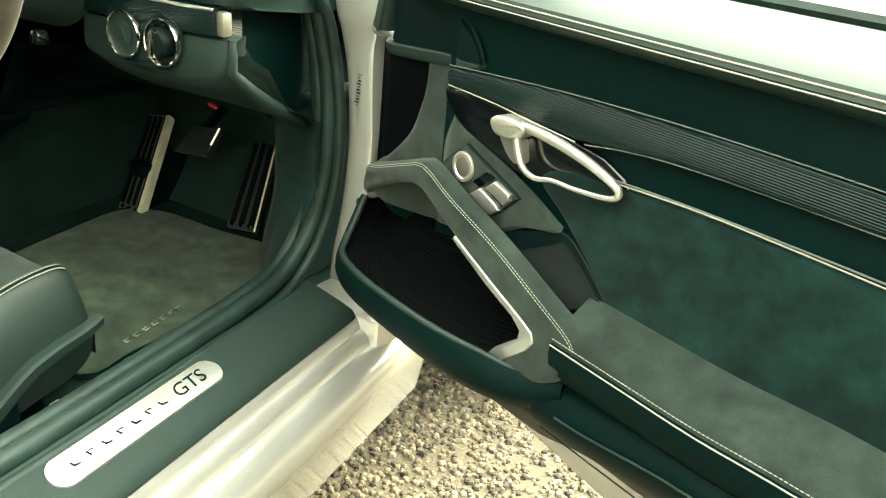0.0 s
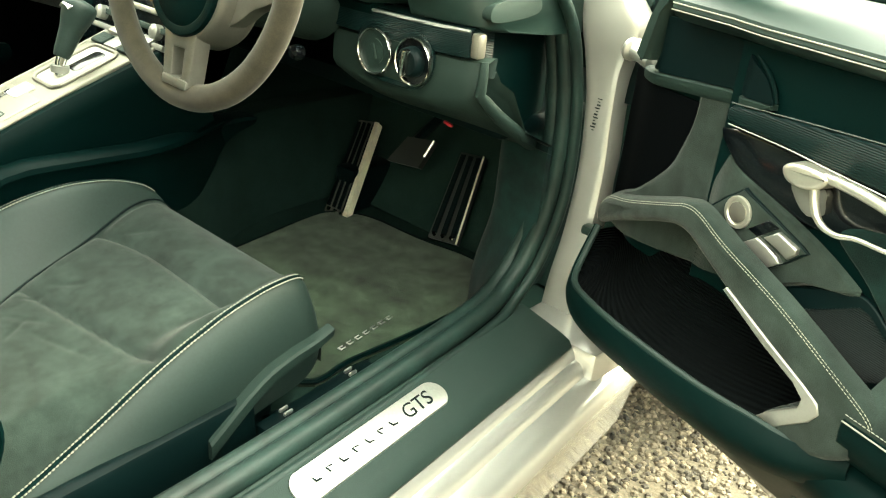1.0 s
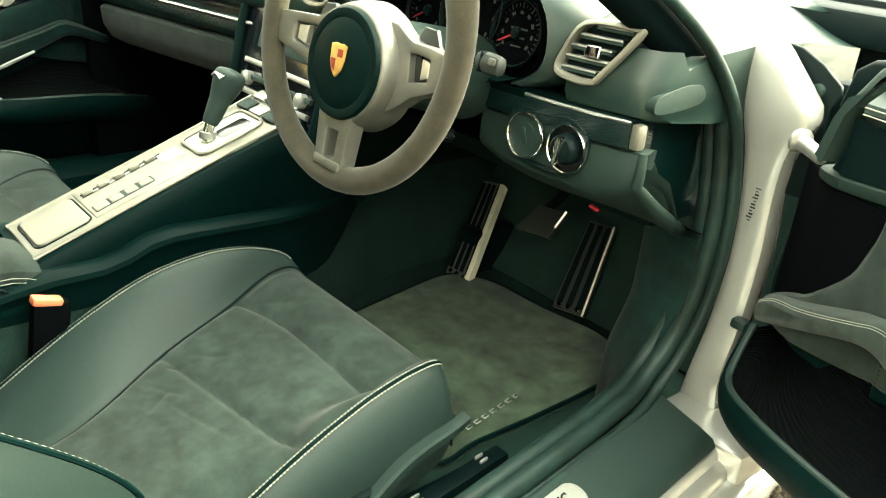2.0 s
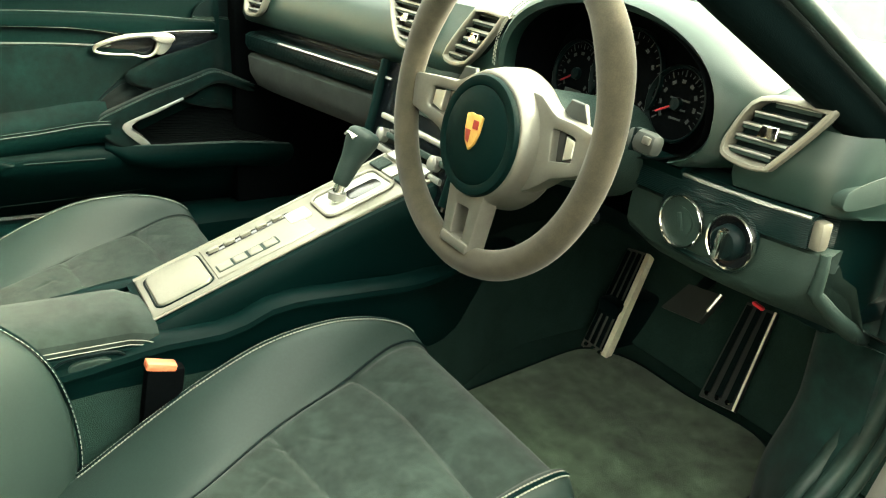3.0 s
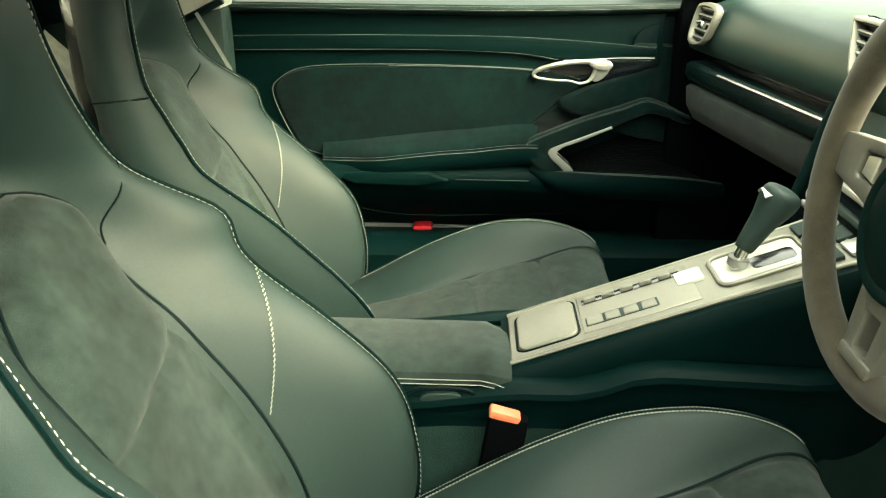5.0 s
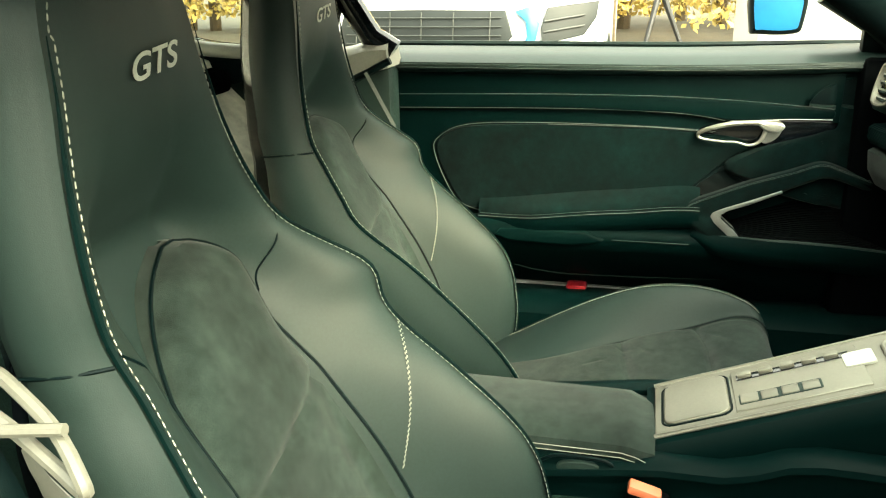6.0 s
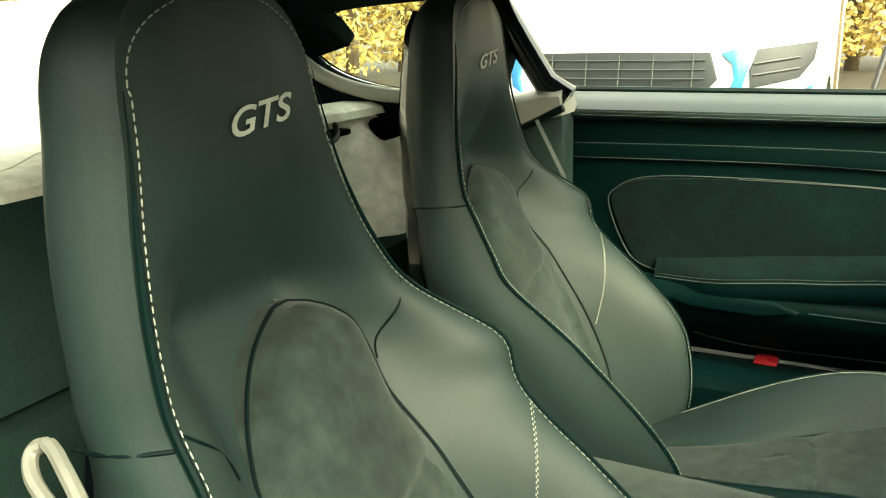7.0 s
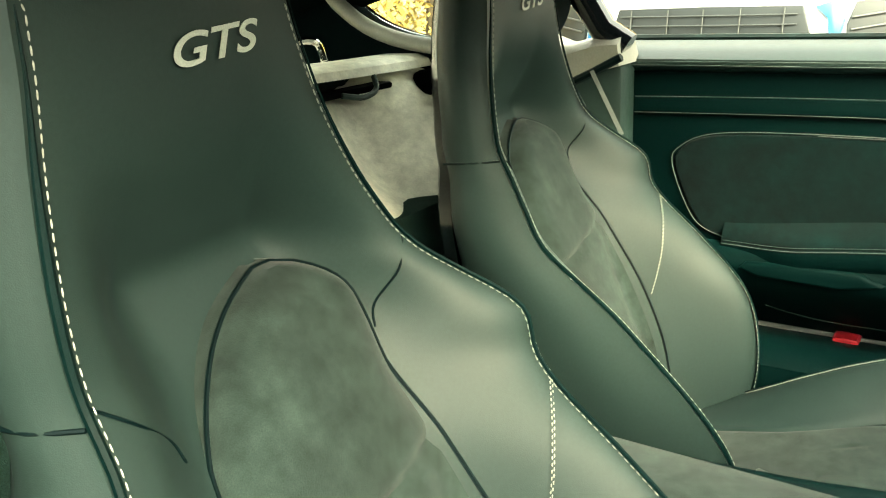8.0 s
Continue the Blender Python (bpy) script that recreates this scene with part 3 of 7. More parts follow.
part("roof_skin", sheet(lambda u, v: roof_pt(u, v) + Vector((0, 0, 0.03)), 20, 24, 0.004), PAINT, car, "silver roof skin")


part("hatch_glass", sheet(lambda u, v: Vector((-0.46 + 0.92 * u, -1.08 - 0.62 * v, 1.095 - 0.195 * v - 0.04 * (2 * u - 1) ** 2)), 10, 8), GLASS, car, "rear hatch glass").visible_shadow = False
for sx in (-1, 1):
    part("hatch_lining", loft([[Vector((sx * x, y, z + dz)) for x, dz in ((0.42, -0.022), (0.52, -0.022), (0.60, -0.055), (0.645, -0.09), (0.62, -0.11), (0.56, -0.075), (0.42, -0.04))] for y, z in ((-1.0, 1.11), (-1.3, 1.03), (-1.74, 0.90))]), HEADLINER, car, "dark lining of the rear pillar")
    part("hatch_rail", loft([[Vector((sx * x, y, z + dz)) for x, dz in ((0.44, 0.0), (0.50, 0.012), (0.60, -0.005), (0.635, -0.03), (0.63, -0.055), (0.59, -0.045), (0.44, -0.02))] for y, z in ((-1.04, 1.10), (-1.3, 1.03), (-1.74, 0.90))]), PAINT, car, "silver rear pillar")

# ---- seats ----
BACK = [  # height, middle x, half width, face y, edge y, rear y
    (0.330, 0.338, 0.190, -0.225, -0.118, -0.330), (0.370, 0.338, 0.200, -0.240, -0.097, -0.345), (0.460, 0.338, 0.208, -0.275, -0.100, -0.385),
    (0.540, 0.337, 0.212, -0.315, -0.130, -0.425), (0.620, 0.336, 0.211, -0.350, -0.212, -0.457), (0.690, 0.336, 0.207, -0.378, -0.302, -0.476),
    (0.735, 0.338, 0.198, -0.395, -0.328, -0.485), (0.768, 0.342, 0.182, -0.410, -0.366, -0.490), (0.795, 0.348, 0.172, -0.424, -0.392, -0.496), (0.815, 0.352, 0.167, -0.434, -0.404, -0.500), (0.840, 0.358, 0.160, -0.442, -0.410, -0.500),
    (0.880, 0.368, 0.146, -0.444, -0.416, -0.505), (0.930, 0.377, 0.130, -0.430, -0.421, -0.510), (0.980, 0.382, 0.117, -0.424, -0.424, -0.510),
    (1.036, 0.386, 0.106, -0.424, -0.428, -0.505), (1.065, 0.387, 0.090, -0.426, -0.432, -0.495), (1.081, 0.388, 0.066, -0.430, -0.436, -0.480), (1.090, 0.388, 0.036, -0.442, -0.444, -0.460)]


def shoulder(z):
    """The tunnel-side shoulder stands fuller than the worn entry side."""
    return math.exp(-((z - 0.742) / 0.056) ** 2)


def swell(z):
    """The entry-side bolster stands further forward low down."""
    return 0.032 * math.exp(-((z - 0.46) / 0.075) ** 2)


def back_at(z, s, lift=0.0, scoop=1.0):
    c, hw, yc, ye, yr = table(BACK, z)
    e = step(0.42, 1.0, abs(s))
    dent = 0.026 * math.exp(-((z - 0.728) / 0.045) ** 2) * e if s > 0 else 0.0  # the entry-side shoulder is worn back
    if s > 0:
        dent -= swell(z) * e
    full = shoulder(z) * s * s if s < 0 else 0.0
    # the head pad overhangs a scoop above the insert
    hollow = 0.054 * scoop * (math.exp(-((z - 0.816) / 0.054) ** 2) if z > 0.818 else step(0.64, 0.79, z)) * step(0.86, 0.38, abs(s + 0.05))
    return Vector((c + hw * s - 0.028 * full, yc + (ye - yc) * e + 0.10 * hw * s + lift - dent - hollow + 0.012 * full, z))


def insert_half(z, side=-1):
    if side > 0:
        return table([(0.36, 0.12), (0.46, 0.127), (0.56, 0.127), (0.65, 0.117), (0.70, 0.103), (0.735, 0.082), (0.762, 0.057), (0.780, 0.033), (0.794, 0.006), (0.803, -0.018), (0.809, -0.036)], z)[0]
    return table([(0.36, 0.12), (0.46, 0.127), (0.56, 0.128), (0.65, 0.119), (0.70, 0.109), (0.755, 0.102), (0.780, 0.099), (0.794, 0.090), (0.803, 0.076), (0.809, 0.056)], z)[0]


def insert_s(z, q):
    lo, hi = -insert_half(z, -1), insert_half(z, 1)
    return (lo + hi + q * (hi - lo)) / 2 / table(BACK, z)[1] - 0.055 * step(0.70, 0.80, z)


def insert_at(z, q):
    c, s = table(BACK, z)[0], insert_s(z, q)
    p = back_at(z, s, 0.0, 0.5)
    groove = 0.006 * math.exp(-((z - 0.637 + 0.086 * (p.x - c)) / 0.007) ** 2)
    return p + Vector((0, 0.016 * (1 - abs(q) ** 6) * step(0.812, 0.782, z) + 0.002 - groove - 0.016 * abs(q) ** 8, 0))


def backrest(seat):
    rings = []
    zs = sorted({0.33 + 0.76 * k / 100 for k in range(101)} | {1.074, 1.080, 1.084, 1.087, 1.089})
    for z in zs:
        c, hw, yc, ye, yr = table(BACK, z)
        ring = [back_at(z, -1 + 2 * k / 56) for k in range(57)]
        d = ye - yr
        dent = 0.026 * math.exp(-((z - 0.728) / 0.045) ** 2)
        edge = [(0.004, 0.10), (0.013, 0.22), (0.017, 0.42), (0.015, 0.62), (0.004, 0.82), (-0.02, 0.95), (-0.05, 1.0)]
        ring += [Vector((c + hw + min(q, hw), ye + 0.10 * hw - (dent - swell(z)) * (1 - t) - d * t, z)) for q, t in edge]
        ring += [Vector((c - hw - min(q, hw) - 0.028 * shoulder(z), ye - 0.10 * hw - d * t + 0.012 * shoulder(z) * (1 - t), z)) for q, t in reversed(edge)]
        rings.append(ring)
    body = part("backrest", loft(rings), LEATHER, seat, "black leather backrest with built-in headrest")

    rows = [0.36 + 0.449 * k / 72 for k in range(73)]
    part("backrest_insert", loft([[insert_at(z, -1 + 2 * k / 24) for k in range(25)] + [insert_at(z, 1 - 2 * k / 6) + Vector((0, -0.024, 0)) for k in range(7)] for z in rows]), SUEDE, seat, "grey-green suede backrest insert")
    brim = lambda z, q: Vector((insert_at(z, q).x, max(insert_at(z, q).y, back_at(z, insert_s(z, q)).y), z))
    outline = [brim(z, -0.985) for z in rows] + [brim(z, 0.985) for z in rows[::-1]]
    # dark tube draws the shadow of the crease round the insert
    part("insert_crease_shade", tube(outline, 0.0021, 6), PLASTIC, body)
    # edge piping and thread
    right = [back_at(z, 0.985, 0.004) for z in (0.36 + 0.66 * k / 60 for k in range(61))]
    top = [back_at(1.02 + 0.059 * math.sin(a) ** 0.72, 0.955 * math.copysign(abs(math.cos(a)) ** 0.75, math.cos(a)), 0.004) for a in (math.pi * k / 32 for k in range(33))]
    left = [back_at(z, -0.985, 0.004) for z in (1.02 - 0.66 * k / 60 for k in range(61))]
    part("piping", tube(right, [0.003 * min(1.0, 0.1 + (len(right) - k) / 14) for k in range(len(right))], 6), LEATHER_TRIM, body)
    part("stitching", stitches([p + Vector((-0.004, 0.002, 0)) for p in right] + top + [p + Vector((0.006, 0.001, 0)) for p in left], 0.0052, 0.0022, 0.00065), STITCH, body, "pale thread stitching")
    part("piping", tube(left, [0.0022 * min(1.0, 0.1 + k / 14) for k in range(len(left))], 6), LEATHER_TRIM, body)
    part("edge_stitching", stitches([p + Vector((-0.0015, 0.0005, 0)) for p in left[20:]], 0.0045, 0.0010, 0.0010), STITCH, body, "pale thread along the edge")
    for sx in (-1, 1):
        part("seam", tube(cat([back_at(0.812, 0.99 * sx, 0.0005), back_at(0.785, 0.80 * sx, 0.0005), back_at(0.755, 0.62 * sx, 0.0005), back_at(0.735, 0.56 * sx, 0.0005)], 6), 0.0012, 5), PLASTIC, body)
    c, hw, yc, ye, yr = table(BACK, 0.80)
    part("side_seam", tube(cat([(c + hw, ye + 0.016, 0.800), (c + hw + 0.0135, ye + 0.017 - 0.028, 0.797), (c + hw + 0.0165, ye + 0.017 - 0.052, 0.794), (c + hw + 0.015, ye + 0.017 - 0.078, 0.790)], 5), 0.0016, 6), PLASTIC, body)
    for sx in (-1, 1):
        line = cat([back_at(0.672, 0.985 * sx, 0.0015), back_at(0.640, 0.83 * sx, 0.0015), back_at(0.590, 0.715 * sx, 0.0015), back_at(0.530, 0.615 * sx, 0.0015)], 10)
        twin = stitches(line, 0.0034, 0.0024, 0.0008)
        stitches([p + Vector((0.0042, 0, 0)) for p in line], 0.0034, 0.0024, 0.0008, twin)
        part("bolster_stitching", twin, STITCH, body, "pale double stitching")
    m = Matrix.Translation((0.359, -0.4236, 0.988)) @ Matrix(((-1, 0, 0, 0), (-0.1, 0, 1, 0), (0, 1, 0, 0), (0, 0, 0, 1))) @ Matrix.Rotation(radians(4.5), 4, "Z") @ Matrix.Diagonal((1.50, 0.96, 1, 1))
    letters("GTS", 0.030, m, EMBROIDERY, body, "embroidery", 0.0003, 0.30, "pale embroidered letters", 0.0004)
    # hard shell behind and hinge cover
    shell = []
    for k in range(28):
        z = 0.36 + 0.70 * k / 27
        c, hw, yc, ye, yr = table(BACK, z)
        h = max(0.02, hw - 0.012)
        shell.append([Vector((c + h * math.sin(a) * 1.02, yr + 0.035 - 0.05 * math.cos(a) ** 0.5 if abs(a) < 1.57 else yr + 0.035, z)) for a in (-1.57 + 3.14 * q / 16 for q in range(17))])
    part("seat_shell", loft(shell, False, False), GLOSS, seat, "gloss black back shell")
    return body


CUSH = [  # y, face z, ridge z, half width, bottom z
    (-0.260, 0.330, 0.300, 0.180, 0.29), (-0.200, 0.352, 0.330, 0.190, 0.29), (-0.115, 0.376, 0.375, 0.196, 0.29), (-0.030, 0.398, 0.428, 0.199, 0.295), (0.040, 0.415, 0.468, 0.200, 0.30),
    (0.120, 0.433, 0.503, 0.200, 0.31), (0.200, 0.450, 0.517, 0.199, 0.32), (0.260, 0.462, 0.514, 0.197, 0.33), (0.300, 0.468, 0.504, 0.194, 0.335), (0.325, 0.467, 0.492, 0.190, 0.34),
    (0.342, 0.458, 0.474, 0.184, 0.345), (0.353, 0.440, 0.448, 0.178, 0.35), (0.358, 0.415, 0.418, 0.174, 0.352), (0.359, 0.385, 0.386, 0.172, 0.354)]
CX = 0.345


def insert_left(y):
    """How far the suede reaches towards the tunnel-side bolster."""
    return table([(-0.26, 0.20), (-0.05, 0.24), (0.0, 0.31), (0.10, 0.535), (0.20, 0.675), (0.29, 0.835), (0.36, 0.90)], y)[0]


def cush_at(y, s, lift=0.0):
    zc, zb, hw, zl = table(CUSH, y)
    a = abs(s)
    if s > 0:  # the entry-side bolster is squashed lower
        zb -= table([(-0.2, 0.03), (-0.05, 0.066), (0.03, 0.072), (0.10, 0.066), (0.17, 0.050), (0.25, 0.026), (0.33, 0.0)], y)[0]
    sl = insert_left(y)
    z = zc + (zb - zc) * step(0.68 + 0.14 * step(0.12, 0.28, y) if s > 0 else 0.9 * sl, 0.94, a) - 0.012 * step(0.93, 1.0, a) ** 2
    z -= 0.006 * math.exp(-((s + sl) / 0.05) ** 2) * step(0.36, 0.30, y)
    if -sl < s < 0.95:
        l1, l2 = 0.243 - 0.045 * s * s * (1.0 if s < 0 else 0.2), 0.108 + 0.025 * s
        on = step(0.95, 0.85, s) * step(-sl, 0.1 - sl, s)
        for line in (l1, l2):
            z -= 0.0045 * math.exp(-((y - line) / 0.007) ** 2) * on
        pad = max(0.0, min(1.0, (y - l1) / (0.345 - l1) if y > l1 else (y - l2) / (l1 - l2) if y > l2 else (l2 - y) / 0.30))
        z += 0.0085 * math.sin(math.pi * pad) ** 0.7 * on
        # creases worn into the rear panel and the seam corners
        for cx, cy, ang, ln in ((-0.10, 0.07, 0.5, 0.030), (-0.06, 0.055, -1.0, 0.022), (0.30, 0.075, 0.25, 0.050), (0.42, 0.03, -0.3, 0.022), (-0.30, 0.10, 0.9, 0.02), (-0.22, 0.135, 0.6, 0.02), (-0.45, 0.255, 0.7, 0.02), (0.62, 0.105, -0.5, 0.02)):
            dx, dy = (s - cx) * hw, y - cy
            z -= 0.0016 * math.exp(-((dx * math.cos(ang) + dy * math.sin(ang)) / ln) ** 2 - ((dy * math.cos(ang) - dx * math.sin(ang)) / 0.0035) ** 2) * on
    return Vector((CX + hw * s, y, z + lift))


def cushion(seat):
    ys = [-0.26 + 0.60 * k / 190 for k in range(191)] + [0.344, 0.348, 0.352, 0.355, 0.3572, 0.3585, 0.359]
    rings = []
    for y in ys:
        zc, zb, hw, zl = table(CUSH, y)
        ring = [cush_at(y, -1 + 2 * k / 80, -0.004 if -insert_left(y) + 0.03 < -1 + 2 * k / 80 < 0.90 else 0.0) for k in range(81)]
        zt = ring[-1].z
        side = [(0.010, zt - 0.018), (0.018, zt - 0.045), (0.020, zl + 0.05), (0.012, zl + 0.01), (-0.02, zl)]
        ring += [Vector((CX + hw + q, y, max(z, zl))) for q, z in side]
        ring += [Vector((CX - hw - q, y, max(z, zl))) for q, z in reversed(side)]
        rings.append(ring)
    body = part("seat_cushion", loft(rings), LEATHER, seat, "black leather seat cushion with raised bolsters")
    sub = [y for y in ys if y >= -0.22]
    part("cushion_insert", loft([[cush_at(y, -0.985 * insert_left(y) * (1 - q) + 0.935 * q, 0.0012 * (1 - abs(2 * q - 1) ** 8) + 0.0026) for q in (k / 90 for k in range(91))] for y in sub], False, False), SUEDE, seat, "suede seat insert with wear creases and two cross seams")
    part("insert_seam", tube([cush_at(y, -insert_left(y) * 0.985, 0.0022) for y in sub[::2]], 0.0024, 6), PLASTIC, body)
    for sx in (-1, 1):
        edge = [cush_at(y, 0.955 * sx, 0.0012) for y in (-0.12 + 0.455 * k / 60 for k in range(61))]
        part("piping", tube(edge, 0.0024, 6), LEATHER_TRIM, body)
        twin = stitches([p + Vector((-0.0040 * sx, 0, 0.0012)) for p in edge], 0.0040, 0.0008, 0.0011)
        stitches([p + Vector((0.0040 * sx, 0, 0.0004)) for p in edge], 0.0040, 0.0008, 0.0011, twin)
        part("cushion_stitching", twin, STITCH, body, "pale double stitching along the bolster edge")
    return body


def seat_base(seat):
    part("seat_frame", rbox((0.36, 0.46, 0.045), Matrix.Translation((CX, 0.06, 0.315)), 0.01), PLASTIC, seat)
    for sx in (-1, 1):
        x = CX + sx * 0.218
        top = cat([(0.0, 0.350, 0.428), (0.0, 0.325, 0.420), (0.002, 0.285, 0.414), (0.005, 0.245, 0.404), (0.008, 0.205, 0.382), (0.010, 0.160, 0.350)], 6)
        n = len(top)
        part("side_cover", loft([[Vector((x + p.x * sx + sx * dx, p.y, p.z - h * (0.45 + 0.55 * k / n))) for dx, h in ((-0.006, 0.0), (0.006, 0.001), (0.009, 0.006), (0.008, 0.026), (-0.006, 0.028))] for k, p in enumerate(top)]), PLASTIC_SOFT, seat, "grey plastic seat side cover")
        part("side_valance", rbox((0.022, 0.46, 0.085), Matrix.Translation((x, 0.0, 0.325)) @ Matrix.Rotation(radians(4), 4, "X"), 0.008), PLASTIC, seat)
        rail = rbox((0.030, 0.52, 0.022), Matrix.Translation((CX + sx * 0.195, 0.16, 0.291)), 0.003)
        rail = part("seat_rail", rail, PLASTIC, seat, "black steel seat rail")
        for y in (0.395, 0.27):
            part("rail_bolt", lathe([(0.0, 0.0), (0.008, 0.0), (0.008, 0.005), (0.005, 0.007), (0, 0.007)], Matrix.Translation((CX + sx * 0.195, y, 0.302)), 10), CHROME, rail)


def rail_box(seat):
    """The black rail end beside the sill with its two bright bolts."""
    box = part("rail_end", rbox((0.026, 0.205, 0.030), Matrix.Translation((0.565, 0.335, 0.316)) @ Matrix.Rotation(radians(6), 4, "Z"), 0.004), PLASTIC, seat, "black rail end cover")
    for y in (0.275, 0.395):
        for dx in (-0.005, 0.005):
            part("rail_bolt", rbox((0.0035, 0.015, 0.006), Matrix.Translation((0.570 - 0.11 * (y - 0.27) + dx, y, 0.333)) @ Matrix.Rotation(radians(6), 4, "Z"), 0.002), STEEL, box)


driver_seat = thing("driver_seat", "black leather sports seat with suede insert, pale stitching and headrest letters", "car seat", "front seats", at=(0.345, 0.05, 0.277))
backrest(driver_seat)
cushion(driver_seat)
seat_base(driver_seat)
rail_box(driver_seat)
passenger_seat = copy_thing(driver_seat, Matrix.Translation((0.345 - 0.682, 0.05 - 0.155, 0.277 - 0.020)) @ Matrix.Rotation(radians(-2.5), 4, "X"))
passenger_seat.name = "passenger_seat"
tagged(passenger_seat, "black leather sports seat with suede insert, set further back", "car seat", "front seats")

# belt guide on the outer side of the driver seat
guide = thing("belt_guide", "pale plastic seat belt guide and release loop beside the seat", "belt guide", at=(0.56, -0.44, 0.70))
loop = cat([(0.562, -0.440, 0.812), (0.573, -0.412, 0.806), (0.590, -0.374, 0.792), (0.606, -0.348, 0.772), (0.604, -0.350, 0.762), (0.594, -0.374, 0.768), (0.586, -0.406, 0.784), (0.576, -0.440, 0.796), (0.566, -0.452, 0.806)], 5, True)
part("loop", tube(loop, 0.0050, 8, True), PLASTIC_PALE, guide, "pale plastic loop")
part("bar", tube(cat([(0.612, -0.455, 0.788), (0.602, -0.415, 0.794), (0.596, -0.362, 0.799)], 5), 0.0042, 8), PLASTIC_PALE, guide)
part("bracket", loft([[Vector((0.588 + 0.004 * math.cos(a) * q, -0.400 + d + q * 0.012 * math.cos(a), z + q * 0.004 * math.sin(a))) for a in (2 * math.pi * k / 10 for k in range(10))] for z, d, q in ((0.772, 0.0, 0.6), (0.758, 0.006, 1.0), (0.744, 0.016, 1.7), (0.735, 0.020, 1.9))]), PLASTIC_PALE, guide, "pale flared bracket")
part("guide_mount", rbox((0.030, 0.09, 0.10), Matrix.Translation((0.588, -0.46, 0.715)) @ Matrix.Rotation(radians(20), 4, "X"), 0.010), PLASTIC, guide)


# ---- doors: u runs back from the hinge, w towards the occupant, z up ----
def open_door(u, z, w):
    return Vector((0.94 * u - 0.342 * (w - 0.808), -0.342 * u - 0.94 * (w - 0.808), z))


def closed_door(u, z, w):
    return Vector((-0.705 + w, 1.0235 - u, z))


def build_door(d, D, driver):
    P = lambda name, o, w0, w1, mat, r=0.004, par=d, label="", n=4, dome=0.0: part(name, slab(smooth2(o, n) if n else o, D, w0, w1, r, dome=dome), mat, par, label)
    back = lambda u: -0.018 * step(0.735, 0.700, u) - 0.050 * step(0.60, 0.485, u)  # the panel falls away towards the hinge
    F = lambda u, z, w: D(u, z, w + back(u))
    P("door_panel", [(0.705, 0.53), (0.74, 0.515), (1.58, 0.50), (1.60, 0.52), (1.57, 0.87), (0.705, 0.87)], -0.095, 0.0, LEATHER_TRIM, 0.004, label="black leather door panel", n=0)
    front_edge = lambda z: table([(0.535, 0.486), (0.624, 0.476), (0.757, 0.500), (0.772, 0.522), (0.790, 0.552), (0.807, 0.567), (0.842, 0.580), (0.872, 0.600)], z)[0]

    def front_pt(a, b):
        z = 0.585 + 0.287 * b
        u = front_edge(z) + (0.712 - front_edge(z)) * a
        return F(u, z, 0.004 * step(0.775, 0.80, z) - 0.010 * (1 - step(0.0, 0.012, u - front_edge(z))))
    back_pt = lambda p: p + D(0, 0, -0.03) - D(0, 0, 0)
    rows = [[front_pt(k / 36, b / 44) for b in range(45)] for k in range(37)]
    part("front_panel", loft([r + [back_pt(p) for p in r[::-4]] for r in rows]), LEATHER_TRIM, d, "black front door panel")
    P("outer_skin", [(0.475, 0.40), (0.52, 0.355), (0.68, 0.335), (0.90, 0.31), (1.66, 0.30), (1.68, 0.60), (1.64, 0.89), (0.50, 0.885), (0.465, 0.60)], -0.17, -0.12, PAINT, 0.02, label="silver outer door skin", n=0)
    # padded cap
    sec = [(0.006, 0.852), (0.020, 0.858), (0.026, 0.866), (0.024, 0.874), (0.006, 0.886), (-0.02, 0.893), (-0.06, 0.899), (-0.09, 0.897), (-0.10, 0.87), (-0.06, 0.85)]
    us = [0.622 + 0.978 * k / 24 for k in range(25)]
    lift = 0.0 if driver else 0.010
    cap_w = lambda u, w: w + 0.4 * back(u) if u < 0.72 else w
    part("door_cap", loft([[D(u, z + lift * step(1.05, 0.6, u), cap_w(u, w)) for w, z in sec] for u in us]), PAD_LEATHER, d, "padded leather door cap")
    # the passenger door's thread is darkened too, to read as shaded
    for dz in (0.864, 0.8705):
        part("cap_piping", tube([D(u, dz + lift * step(1.05, 0.6, u), cap_w(u, 0.0262)) for u in us], 0.0008, 6), STITCH if driver else THREAD_DARK, d)
    part("window_slot", tube([D(u, 0.902 + 0.6 * lift * step(1.05, 0.6, u), -0.088) for u in us], 0.006, 6), RUBBER, d, "rubber window seal")
    P("mirror_sail", [(0.560, 0.800), (0.572, 0.800), (0.583, 0.842), (0.592, 0.862), (0.604, 0.867), (0.632, 0.890), (0.682, 0.934), (0.765, 0.985), (0.745, 0.996), (0.642, 0.930), (0.605, 0.903), (0.574, 0.858)], -0.05, 0.0, PLASTIC_SOFT, 0.012, n=0, label="dark mirror base and window edge")
    P("mirror_gasket", [(0.540, 0.850), (0.556, 0.848), (0.592, 0.898), (0.584, 0.906), (0.568, 0.903), (0.549, 0.890)], -0.08, -0.035, PLASTIC, 0.006, n=0)
    # tweeter arch and the ledge under it
    arch_top = lambda u: table([(0.53, 0.850), (0.67, 0.851), (0.72, 0.841), (0.745, 0.829), (0.755, 0.820), (0.762, 0.808)], u)[0]
    ledge_z = lambda u: table([(0.53, 0.785), (0.56, 0.789), (0.70, 0.802), (0.762, 0.805)], u)[0]
    part("tweeter_arch", sheet(lambda a, b: F(0.59 + 0.172 * a, ledge_z(0.59 + 0.172 * a) + (arch_top(0.59 + 0.172 * a) - ledge_z(0.59 + 0.172 * a)) * b, 0.006), 30, 4, 0.003), PLASTIC, d)
